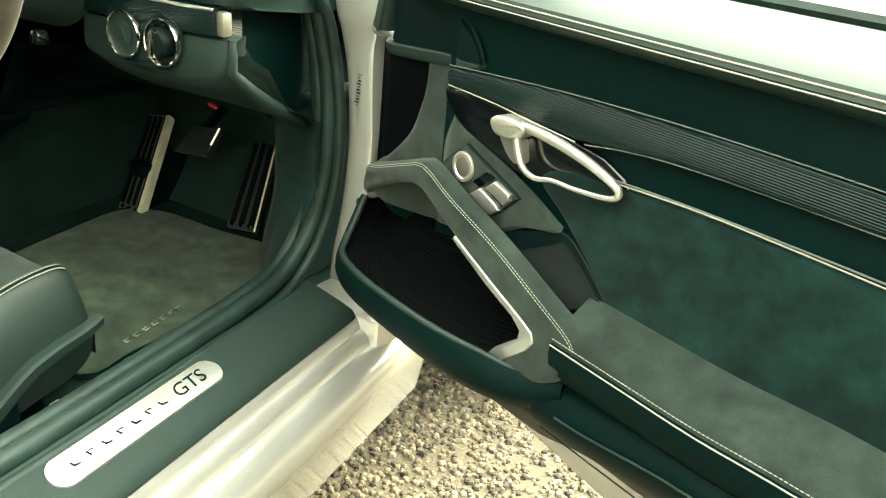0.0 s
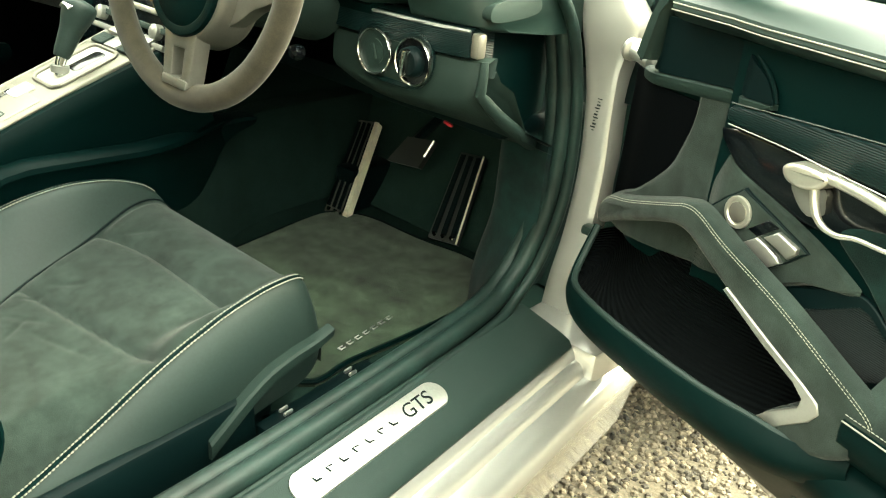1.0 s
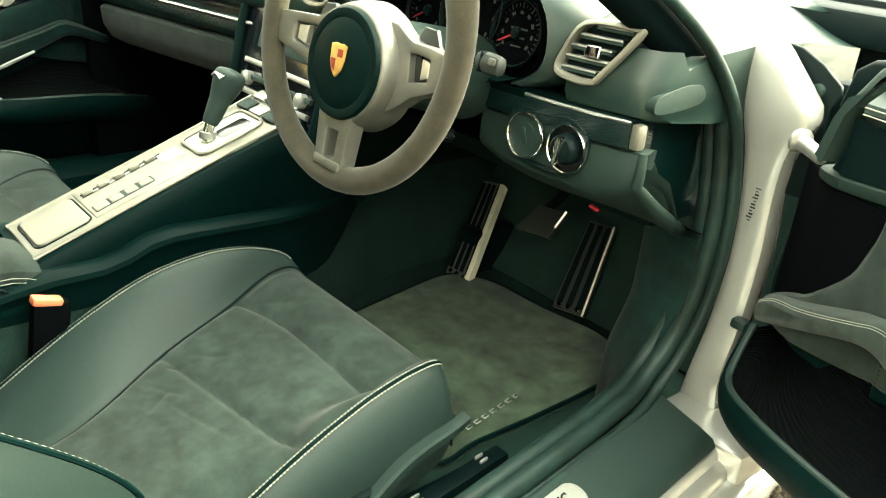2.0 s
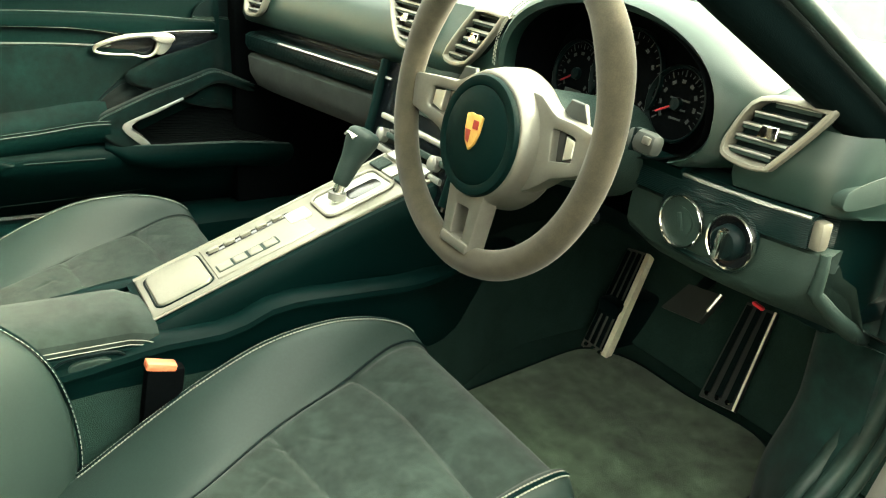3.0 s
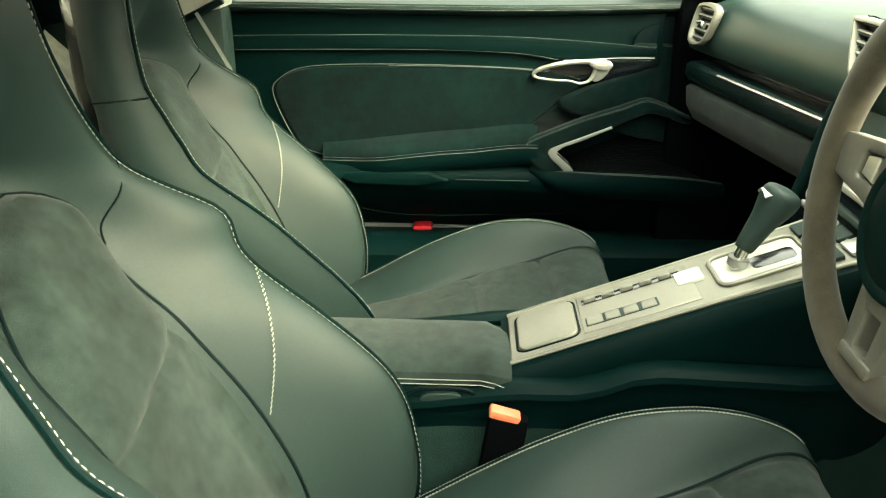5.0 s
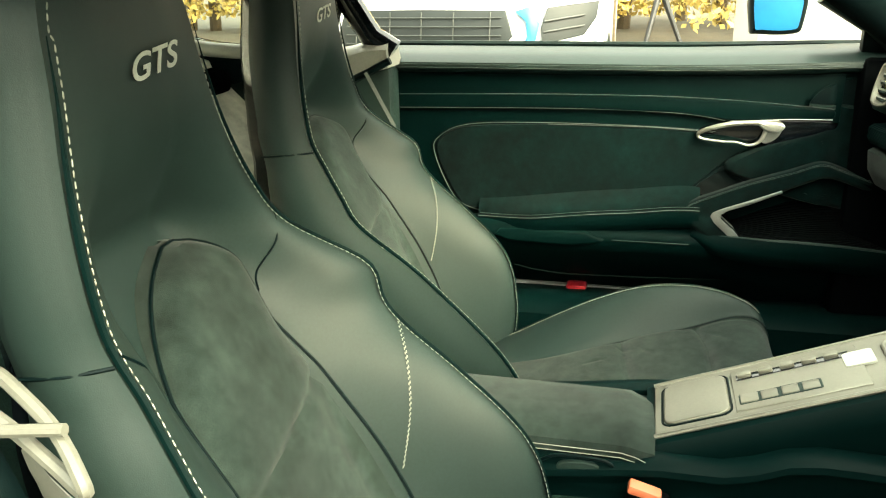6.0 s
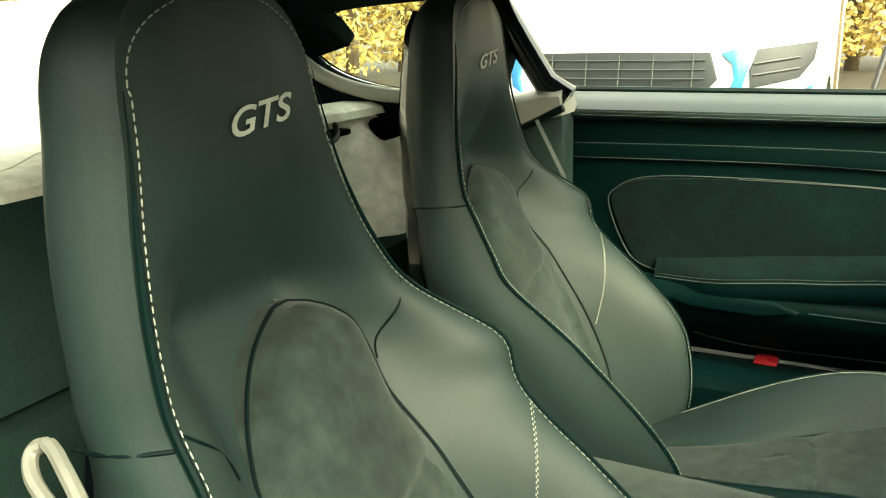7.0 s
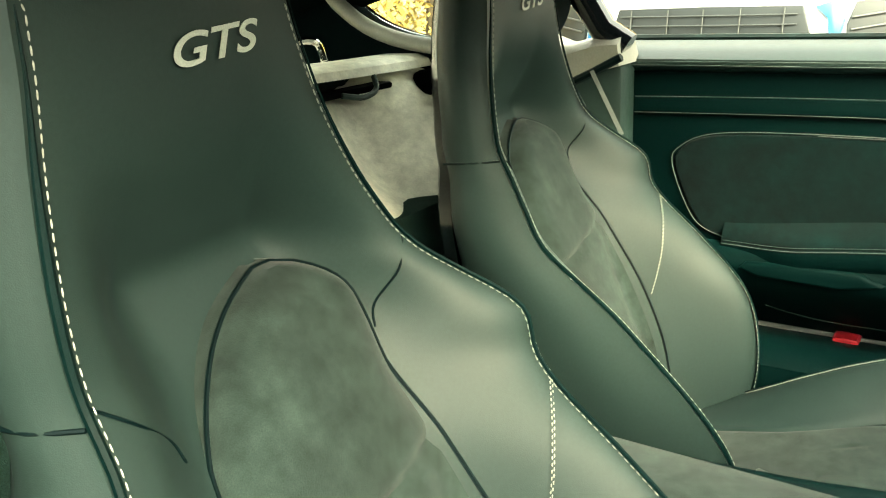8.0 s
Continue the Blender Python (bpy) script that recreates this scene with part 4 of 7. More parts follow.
    part("arch_edge", tube(cat([F(u, z, 0.004) for u, z in ((0.60, 0.855), (0.67, 0.853), (0.72, 0.843), (0.752, 0.824), (0.762, 0.806))], 5), 0.0024, 8), LEATHER_TRIM, d)
    part("tweeter_ledge", loft([[F(u, ledge_z(u) + h * table([(0.53, 1.0), (0.70, 1.0), (0.762, 0.35)], u)[0], w) for h, w in ((-0.015, 0.0), (-0.0145, 0.007), (-0.011, 0.010), (-0.003, 0.011), (0.0, 0.007), (0.0, -0.01))] for u in (0.545 + 0.217 * k / 30 for k in range(31))]), PLASTIC_SOFT, d, "soft ledge below the tweeter")
    # ribbed trim and lines
    # the passenger strip gets a plain dark copy in place of shade
    P("trim_strip", [(0.716, 0.789), (0.722, 0.7945), (0.80, 0.800), (0.88, 0.806), (1.05, 0.812), (1.30, 0.811), (1.56, 0.806), (1.56, 0.780), (1.2, 0.786), (1.0, 0.782), (0.90, 0.770), (0.85, 0.772), (0.79, 0.7755), (0.724, 0.7765), (0.717, 0.780)], -0.02, 0.012, RIBTRIM if driver else LEATHER_TRIM, 0.003, n=0, label="ribbed dark trim strip" if driver else "dark trim strip")
    part("trim_edge", tube(cat([D(u, z, 0.011) for u, z in ((0.720, 0.7755), (0.79, 0.7745), (0.85, 0.771), (0.90, 0.7685))], 6), 0.0008, 6), SATIN, d, "thin bright edge")
    part("trim_edge", tube(cat([D(u, z, 0.010) for u, z in ((0.91, 0.769), (1.0, 0.781), (1.2, 0.785), (1.56, 0.779))], 6), 0.0007, 6), THREAD_DARK, d)
    part("trim_edge", tube(cat([D(u, z, 0.0105) for u, z in ((0.718, 0.7955), (0.88, 0.8075), (1.05, 0.8135), (1.30, 0.8125), (1.56, 0.8075))], 6), 0.0006, 6), THREAD_DARK, d)
    # passenger side: the shade is in the suede colour, here and below
    suede = P("door_insert", [(0.90, 0.740), (1.05, 0.748), (1.25, 0.750), (1.42, 0.742), (1.475, 0.715), (1.482, 0.68), (1.44, 0.59), (1.39, 0.565), (1.20, 0.585), (0.99, 0.602), (0.955, 0.64), (0.90, 0.69), (0.86, 0.72)], -0.01, 0.006, KICK_SUEDE if driver else SUEDE_SHADED, 0.004, label="suede door insert")
    edge = cat([D(u, z, 0.0055) for u, z in ((0.925, 0.7465), (1.05, 0.7525), (1.25, 0.7545), (1.41, 0.7475), (1.474, 0.722), (1.488, 0.685), (1.445, 0.59), (1.39, 0.562))], 8)
    part("insert_piping", tube(edge, 0.0009, 6), THREAD_DARK, suede, "grey piping")
    part("insert_piping", tube(cat([D(u, z, 0.0065) for u, z in ((0.930, 0.7445), (1.02, 0.7505), (1.10, 0.752), (1.25, 0.752))], 6), 0.0007, 6), STITCH if driver else THREAD_DARK, suede, "pale piping")
    # armrest ledge: a suede shelf with a stitched front edge
    led = [(0.0, 0.640), (0.012, 0.633), (0.030, 0.621), (0.044, 0.611), (0.050, 0.603), (0.050, 0.592), (0.046, 0.572), (0.034, 0.560), (0.0, 0.556)]
    lus = [0.945 + 0.445 * k / 20 for k in range(21)]
    drop = lambda u: -0.012 * step(0.97, 1.10, u) - 0.030 * step(1.05, 1.39, u) if not driver else 0.006 * step(1.08, 1.2, u)
    reach = lambda u, w: w * (1 - 0.55 * step(1.25, 1.39, u))
    arm = part("armrest", loft([[D(u, z + drop(u), reach(u, w)) for w, z in led[:6]] + [D(u, z + drop(u), reach(u, w)) for w, z in led[6:]] for u in lus]), SUEDE if driver else SUEDE_SHADED, d, "suede armrest ledge")
    st = [D(u, 0.6045 + drop(u), reach(u, 0.0508)) for u in lus]
    part("armrest_stitching", stitches(st, 0.0032, 0.0008, 0.0006), STITCH if driver else THREAD_DARK, arm, "pale stitching")
    part("armrest_face", loft([[D(u, z + drop(u), reach(u, w)) for w, z in ((0.051, 0.600), (0.0525, 0.590), (0.049, 0.571), (0.036, 0.557), (0.02, 0.557), (0.02, 0.600))] for u in lus]), LEATHER_TRIM, arm, "black leather ledge face")
    part("armrest_piping", tube([D(u, 0.5985 + drop(u), reach(u, 0.0525)) for u in lus], 0.0008, 6), STITCH if driver else THREAD_DARK, arm, "pale piping")
    # speaker, strut and switch console
    sides = [(0.582, 0.492, 0.510), (0.60, 0.494, 0.62), (0.62, 0.520, 0.72), (0.64, 0.556, 0.80), (0.655, 0.585, 0.83), (0.668, 0.602, 0.855), (0.676, 0.612, 0.890), (0.684, 0.620, 0.898), (0.694, 0.630, 0.880), (0.708, 0.640, 0.846), (0.723, 0.645, 0.795), (0.738, 0.648, 0.742), (0.752, 0.649, 0.717), (0.768, 0.650, 0.706), (0.796, 0.652, 0.700)]
    swell_w = lambda u, z: back(u) * 0.75 + 0.002 + 0.009 * step(0.765, 0.705, z) * step(0.56, 0.70, u)

    def console_pt(a, b):
        z = 0.582 + 0.214 * b
        ul, ur = table(sides, z)
        u = ul + (ur - ul) * a
        return D(u, z, swell_w(u, z) - 0.005 * (1 - step(0.0, 0.008, min(u - ul, ur - u))))

    def speaker_pt(a, b):
        z = 0.612 + 0.164 * b
        return F(0.500 + (table(sides, z)[0] + 0.006 - 0.500) * a, z, 0.0022)
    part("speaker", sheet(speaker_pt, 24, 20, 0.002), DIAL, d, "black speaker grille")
    part("switch_console", sheet(console_pt, 60, 48, 0.012), SUEDE if driver else SUEDE_SHADED, d, "suede-covered switch console")
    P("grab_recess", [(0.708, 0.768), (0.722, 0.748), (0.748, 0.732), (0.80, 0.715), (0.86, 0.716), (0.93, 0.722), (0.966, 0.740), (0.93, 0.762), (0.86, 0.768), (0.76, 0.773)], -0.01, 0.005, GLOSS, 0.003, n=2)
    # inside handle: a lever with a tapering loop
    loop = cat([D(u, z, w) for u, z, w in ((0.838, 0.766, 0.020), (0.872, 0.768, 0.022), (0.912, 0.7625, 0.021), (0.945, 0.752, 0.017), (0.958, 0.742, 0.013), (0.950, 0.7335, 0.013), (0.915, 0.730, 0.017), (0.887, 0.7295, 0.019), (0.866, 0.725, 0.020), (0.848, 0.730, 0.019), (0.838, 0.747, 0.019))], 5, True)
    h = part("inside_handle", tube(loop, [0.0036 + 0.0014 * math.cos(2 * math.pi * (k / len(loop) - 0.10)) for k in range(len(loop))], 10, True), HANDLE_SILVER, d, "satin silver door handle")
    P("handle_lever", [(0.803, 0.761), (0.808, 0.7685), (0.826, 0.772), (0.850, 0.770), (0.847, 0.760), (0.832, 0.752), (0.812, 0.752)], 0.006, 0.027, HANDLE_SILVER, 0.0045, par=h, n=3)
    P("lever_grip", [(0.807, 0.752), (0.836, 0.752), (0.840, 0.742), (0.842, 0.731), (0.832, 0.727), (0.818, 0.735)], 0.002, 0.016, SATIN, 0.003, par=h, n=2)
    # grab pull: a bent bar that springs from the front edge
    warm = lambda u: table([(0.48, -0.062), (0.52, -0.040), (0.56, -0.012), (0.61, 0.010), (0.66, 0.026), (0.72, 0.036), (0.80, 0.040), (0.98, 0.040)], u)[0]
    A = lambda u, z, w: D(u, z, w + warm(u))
    pull = part("grab_pull", slab(smooth2([(0.487, 0.580), (0.490, 0.595), (0.523, 0.619), (0.560, 0.637), (0.611, 0.656), (0.655, 0.673), (0.700, 0.6905), (0.724, 0.6995), (0.745, 0.6985), (0.784, 0.6840), (0.856, 0.660), (0.922, 0.632), (0.962, 0.615), (0.976, 0.600), (0.974, 0.586), (0.962, 0.568), (0.928, 0.543), (0.895, 0.537), (0.872, 0.538), (0.866, 0.546), (0.876, 0.560), (0.903, 0.583), (0.904, 0.592), (0.893, 0.600), (0.854, 0.615), (0.798, 0.640), (0.745, 0.664), (0.724, 0.670), (0.700, 0.666), (0.66, 0.650), (0.61, 0.627), (0.555, 0.600), (0.500, 0.570)], 2), lambda u, z, w: A(u, z, w * (0.34 + 0.66 * step(0.74, 0.66, u)) if w < 0 else w), -0.034, 0.010, 0.0095), SUEDE if driver else SUEDE_SHADED, d, "suede-covered grab pull")
    seam = [(0.500, 0.597), (0.556, 0.631), (0.611, 0.651), (0.655, 0.668), (0.700, 0.6855), (0.724, 0.694), (0.745, 0.693), (0.784, 0.678), (0.856, 0.6545), (0.922, 0.6265), (0.960, 0.609), (0.970, 0.597), (0.969, 0.588)]
    twin = stitches(cat([A(u, z + 0.0030, 0.0084) for u, z in seam], 10), 0.0030, 0.0008, 0.00045)
    stitches(cat([A(u, z + 0.0008, 0.0096) for u, z in seam], 10), 0.0030, 0.0008, 0.00045, twin)
    part("pull_stitching", twin, STITCH if driver else THREAD_DARK, pull, "pale double stitching")
    part("pull_lining", slab([(0.866, 0.5455), (0.872, 0.540), (0.886, 0.548), (0.917, 0.576), (0.924, 0.588), (0.920, 0.597), (0.905, 0.604), (0.858, 0.6225), (0.800, 0.646), (0.797, 0.6415), (0.853, 0.616), (0.893, 0.601), (0.905, 0.592), (0.904, 0.583), (0.876, 0.559)], A, -0.030, 0.0118, 0.0015), SATIN, pull, "satin silver lining")
    # front pocket bowl
    rim = cat([D(u, z, w) for u, z, w in ((0.500, 0.566, -0.045), (0.512, 0.535, -0.020), (0.530, 0.518, 0.004), (0.565, 0.523, 0.030), (0.62, 0.537, 0.056), (0.69, 0.548, 0.074), (0.76, 0.552, 0.078), (0.82, 0.551, 0.072), (0.865, 0.549, 0.060), (0.91, 0.547, 0.046), (0.955, 0.560, 0.028))], 6)
    bot = cat([D(u, z, w) for u, z, w in ((0.498, 0.530, -0.060), (0.512, 0.500, -0.030), (0.535, 0.478, -0.006), (0.575, 0.474, 0.018), (0.63, 0.485, 0.038), (0.70, 0.496, 0.052), (0.77, 0.499, 0.056), (0.83, 0.501, 0.054), (0.875, 0.506, 0.050), (0.915, 0.514, 0.040), (0.955, 0.532, 0.022))], 6)
    last = len(rim) - 1
    at_rim = lambda a: min(last, round(a * last))
    bowl = sheet(lambda a, b: rim[at_rim(a)].lerp(bot[at_rim(a)], b) + (D(0, 0, 0.010 * math.sin(b * math.pi)) - D(0, 0, 0)), last, 8, 0.006)
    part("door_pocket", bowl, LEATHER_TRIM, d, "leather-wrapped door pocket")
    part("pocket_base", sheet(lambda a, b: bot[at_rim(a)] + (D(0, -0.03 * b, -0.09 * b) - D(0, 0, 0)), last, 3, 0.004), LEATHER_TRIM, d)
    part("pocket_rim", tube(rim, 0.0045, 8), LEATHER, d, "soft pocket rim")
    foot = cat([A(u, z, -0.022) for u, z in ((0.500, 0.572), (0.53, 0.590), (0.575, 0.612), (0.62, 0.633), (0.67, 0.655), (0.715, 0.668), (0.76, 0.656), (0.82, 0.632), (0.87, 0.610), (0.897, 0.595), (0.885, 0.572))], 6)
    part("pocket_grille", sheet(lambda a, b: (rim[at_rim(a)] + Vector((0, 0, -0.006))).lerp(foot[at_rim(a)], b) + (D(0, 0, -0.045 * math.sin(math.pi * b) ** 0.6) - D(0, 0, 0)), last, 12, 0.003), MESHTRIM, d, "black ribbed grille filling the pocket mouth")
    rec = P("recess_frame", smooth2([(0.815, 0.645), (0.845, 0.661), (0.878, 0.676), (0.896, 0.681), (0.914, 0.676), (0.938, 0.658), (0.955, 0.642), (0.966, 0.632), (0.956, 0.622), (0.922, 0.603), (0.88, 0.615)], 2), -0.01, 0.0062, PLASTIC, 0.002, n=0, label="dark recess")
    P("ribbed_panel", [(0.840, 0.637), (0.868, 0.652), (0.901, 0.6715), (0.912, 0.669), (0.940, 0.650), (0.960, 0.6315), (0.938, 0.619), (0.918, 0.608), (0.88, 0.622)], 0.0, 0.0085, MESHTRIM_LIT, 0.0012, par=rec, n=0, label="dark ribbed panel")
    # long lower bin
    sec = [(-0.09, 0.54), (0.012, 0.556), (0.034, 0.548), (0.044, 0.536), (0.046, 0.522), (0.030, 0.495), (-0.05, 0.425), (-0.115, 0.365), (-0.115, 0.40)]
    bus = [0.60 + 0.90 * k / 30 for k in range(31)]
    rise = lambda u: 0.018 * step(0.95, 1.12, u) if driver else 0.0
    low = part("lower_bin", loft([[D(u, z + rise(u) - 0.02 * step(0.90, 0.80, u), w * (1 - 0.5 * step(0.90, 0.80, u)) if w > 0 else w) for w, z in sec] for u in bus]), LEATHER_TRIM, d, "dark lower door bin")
    P("bin_lid", [(1.125, 0.527), (1.145, 0.517), (1.193, 0.509), (1.32, 0.512), (1.352, 0.524), (1.34, 0.537), (1.238, 0.542), (1.165, 0.541)], 0.02, 0.050, LEATHER_TRIM, 0.006, par=low, n=0)
    part("bin_edge", tube([D(u, 0.5265 + rise(u), 0.047) for u in bus[12:18]], 0.0012, 6), LEATHER, low)
    part("bin_groove", tube(cat([D(u, z, (z - 0.464) * 1.09 + 0.001) for u, z in ((1.32, 0.43), (1.27, 0.414), (1.19, 0.406), (1.02, 0.414), (0.87, 0.424))], 6), 0.0010, 5), LEATHER, low)
    part("marker_lamp", slab(smooth2([(1.168, 0.375), (1.204, 0.375), (1.204, 0.365), (1.168, 0.365)], 2), D, -0.12, -0.070, 0.002), RED, d, "red marker lens")
    E, D = D, lambda u, z, w: E(u - 0.022, z - 0.009, w - 0.019)
    P = lambda name, o, w0, w1, mat, r=0.004, par=d, label="", n=4, dome=0.0: part(name, slab(smooth2(o, n) if n else o, D, w0, w1, r, dome=dome), mat, par, label)
    # switches
    if driver:
        base = P("switch_plate", smooth2([(0.749, 0.705), (0.779, 0.731), (0.790, 0.731), (0.860, 0.708), (0.862, 0.700), (0.833, 0.674), (0.822, 0.673), (0.752, 0.697)], 2), 0.02, 0.0322, PLASTIC, 0.001, n=0, label="window switch plate")
        P("plate_field", smooth2([(0.7515, 0.7045), (0.7795, 0.7295), (0.7895, 0.7295), (0.8575, 0.7070), (0.8595, 0.7005), (0.8325, 0.6755), (0.822, 0.6745), (0.7545, 0.6975)], 2), 0.03, 0.0332, SUEDE, 0.0008, par=base, n=0)
        P("switch_gap", [(0.799, 0.700), (0.819, 0.717), (0.832, 0.714), (0.812, 0.697)], 0.03, 0.0343, GLOSS, 0.0006, par=base, n=0)
        mk = Matrix.Translation(D(0.783, 0.710, 0.033))
        n = (D(0, 0, 1) - D(0, 0, 0)).normalized()
        q = Vector((0, 0, 1)).rotation_difference(n).to_matrix().to_4x4()
        knob = part("mirror_knob", lathe([(0.0160, 0), (0.0160, 0.002), (0.0155, 0.003), (0.0125, 0.003), (0.0115, 0.0015), (0.0, 0.0015)], mk @ q, 28), HANDLE_SILVER, base, "bright mirror knob")
        part("knob_cap", lathe([(0.0, 0.0015), (0.0100, 0.0015), (0.0100, 0.0026), (0.0090, 0.0030), (0.0, 0.0030)], mk @ q, 24), HUB_SATIN, knob)
        for o, mat in (([(0.800, 0.687), (0.814, 0.698), (0.826, 0.695), (0.840, 0.690), (0.845, 0.685), (0.833, 0.676), (0.820, 0.679)], SATIN), ([(0.821, 0.701), (0.835, 0.712), (0.858, 0.706), (0.858, 0.700), (0.850, 0.692), (0.836, 0.697)], SATIN)):
            P("window_switch", o, 0.03, 0.0385, mat, 0.0025, par=base, n=0)
    else:
        base = P("switch_plate", [(0.760, 0.720), (0.800, 0.722), (0.845, 0.706), (0.835, 0.690), (0.79, 0.700), (0.76, 0.706)], 0.02, 0.0335, PLASTIC, 0.003, n=0, label="window switch plate")
        P("window_switch", [(0.780, 0.716), (0.806, 0.716), (0.818, 0.708), (0.808, 0.702), (0.785, 0.708)], 0.03, 0.040, SATIN, 0.003, par=base, n=0)


driver_door = thing("driver_door", "open driver door with suede trim, silver handle and deep pocket", "car door", "doors", at=(0.93, 0.50, 0.28))
build_door(driver_door, open_door, True)
passenger_door = thing("passenger_door", "closed passenger door with suede insert and silver handle", "car door", "doors", at=(-0.74, 0.0, 0.28))
build_door(passenger_door, closed_door, False)

# ---- steering wheel ----
WC = Vector((0.363, 0.302, 0.857))
wa, wb = radians(10), radians(3)
wn_ = Vector((math.sin(wb) * math.cos(wa), -math.cos(wb) * math.cos(wa), math.sin(wa)))
we1 = Vector((0, 0, 1)).cross(wn_).normalized()
we2 = wn_.cross(we1)


def W(x, y, w):
    """On the wheel: x to the car's right, y up, w towards the driver."""
    return WC + we1 * x + we2 * y + wn_ * w


wheel = thing("steering_wheel", "suede three-spoke steering wheel with silver spokes and a round dark hub", "steering wheel", at=tuple(WC))
RIM = 0.169
rings = []
for k in range(72):
    a = 2 * math.pi * k / 72
    grip = 0.0025 * (math.exp(-((math.degrees(a) % 360 - 28) / 14) ** 2) + math.exp(-((math.degrees(a) % 360 - 152) / 14) ** 2))
    rings.append([W((RIM + (0.0165 + grip) * math.cos(t)) * math.cos(a), (RIM + (0.0165 + grip) * math.cos(t)) * math.sin(a), (0.0145 + grip) * math.sin(t)) for t in (2 * math.pi * q / 16 for q in range(16))])
rings.append(rings[0])
rim_bm = loft(rings, True, False)
bmesh.ops.remove_doubles(rim_bm, verts=rim_bm.verts, dist=1e-6)
part("rim", rim_bm, WHEEL_SUEDE, wheel, "thick grey suede rim")
hub_pose = Matrix.Translation(W(0, -0.034, -0.022)) @ Vector((0, 0, 1)).rotation_difference(wn_).to_matrix().to_4x4()
part("hub", lathe([(0.0, -0.034), (0.060, -0.034), (0.074, -0.020), (0.0775, -0.012), (0.0755, 0.008), (0.0715, 0.024), (0.0685, 0.0315), (0.066, 0.033), (0.0, 0.033)], hub_pose, 48), HUB_SATIN, wheel, "satin silver hub surround")
pad = part("hub_pad", lathe([(0.0, 0.030), (0.0645, 0.030), (0.0650, 0.035), (0.0630, 0.0385), (0.0545, 0.0395), (0.0525, 0.0382), (0.0505, 0.0395), (0.03, 0.0415), (0.0, 0.0422)], hub_pose, 48), LEATHER_TRIM, wheel, "black leather hub pad")
crest = [(-0.0125, 0.016), (-0.006, 0.018), (0.0, 0.017), (0.006, 0.018), (0.0125, 0.016), (0.0115, 0.0), (0.008, -0.011), (0.0, -0.019), (-0.008, -0.011), (-0.0115, 0.0)]
badge = part("badge", slab(crest, lambda x, y, w: W(x * 1.05, y * 1.05 - 0.030, w - 0.021), 0.040, 0.0440, 0.001), GOLD, pad, "gold shield badge")
for o in ([(-0.010, 0.001), (-0.001, 0.001), (-0.001, -0.012), (-0.006, -0.010)], [(0.001, 0.012), (0.010, 0.012), (0.010, 0.003), (0.001, 0.003)]):
    part("badge_field", slab(o, lambda x, y, w: W(x * 1.05, y * 1.05 - 0.030, w - 0.021), 0.0437, 0.0446, 0.0003), ENAMEL, badge)


def around(outline, c, n=44):
    """An outline sampled at even angles about a point inside it."""
    out = []
    for k in range(n):
        d = Vector((math.cos(2 * math.pi * k / n), math.sin(2 * math.pi * k / n)))
        best = 0.0
        for p, q in zip(outline, outline[1:] + outline[:1]):
            p, e = Vector(p) - Vector(c), Vector(q) - Vector(p)
            det = d.x * -e.y + d.y * e.x
            if abs(det) > 1e-12:
                t, u = (p.x * -e.y + p.y * e.x) / det, (d.x * p.y - d.y * p.x) / det
                if -1e-6 <= u <= 1 + 1e-6:
                    best = max(best, t)
        out.append((c[0] + d.x * best, c[1] + d.y * best))
    return out


def framed(outer, hole, f, w0, w1, r=0.003):
    """A plate with an opening through it and rounded edges."""
    c = (sum(p[0] for p in hole) / len(hole), sum(p[1] for p in hole) / len(hole))
    o, h = around(outer, c), around(hole, c)
    rows = ((o, w0), (o, w1 - r), (offset2(o, r * 0.3), w1 - 0.3 * r), (offset2(o, r), w1), (offset2(h, -r), w1), (offset2(h, -0.3 * r), w1 - 0.3 * r), (h, w1 - r), (h, w0), (o, w0))
    bm = loft([[f(x, y, w) for x, y in q] for q, w in rows], True, False)
    bmesh.ops.remove_doubles(bm, verts=bm.verts, dist=1e-6)
    return bm


for sx in (1, -1):
    arm_w = lambda x, y, w: W(sx * x, y, w - 0.012 + 0.012 * step(0.10, 0.16, x))
    outer = [(0.040, 0.032), (0.066, 0.022), (0.086, 0.010), (0.120, 0.009), (0.157, 0.006), (0.160, -0.030), (0.128, -0.041), (0.100, -0.050), (0.080, -0.066), (0.052, -0.082)]
    hole = [(0.086, -0.002), (0.124, -0.004), (0.126, -0.027), (0.092, -0.034)]
    sp = part("spoke", framed(outer, hole, arm_w, -0.016, 0.004), HUB_SATIN, wheel, "satin silver spoke")
    part("shift_button", slab([(0.086, 0.0), (0.107, -0.001), (0.109, -0.031), (0.090, -0.036)], arm_w, -0.014, -0.006, 0.001), GLOSS, sp, "gloss black switch")
    part("shift_rocker", slab([(0.106, -0.005), (0.122, -0.007), (0.123, -0.024), (0.108, -0.029)], arm_w, -0.012, 0.002, 0.002), HANDLE_SILVER, sp, "bright rocker switch")
sp = part("spoke", framed([(-0.032, -0.090), (-0.030, -0.112), (-0.026, -0.158), (0.026, -0.158), (0.030, -0.112), (0.032, -0.090)], [(-0.011, -0.112), (-0.010, -0.146), (0.010, -0.146), (0.011, -0.112)], W, -0.010, 0.012), HUB_SATIN, wheel, "satin silver split lower spoke")
part("spoke_foot", rbox((0.050, 0.012, 0.010), Matrix.Translation(W(0, -0.153, 0.010)) @ Vector((0, 0, 1)).rotation_difference(wn_).to_matrix().to_4x4(), 0.003), HUB_SATIN, sp)
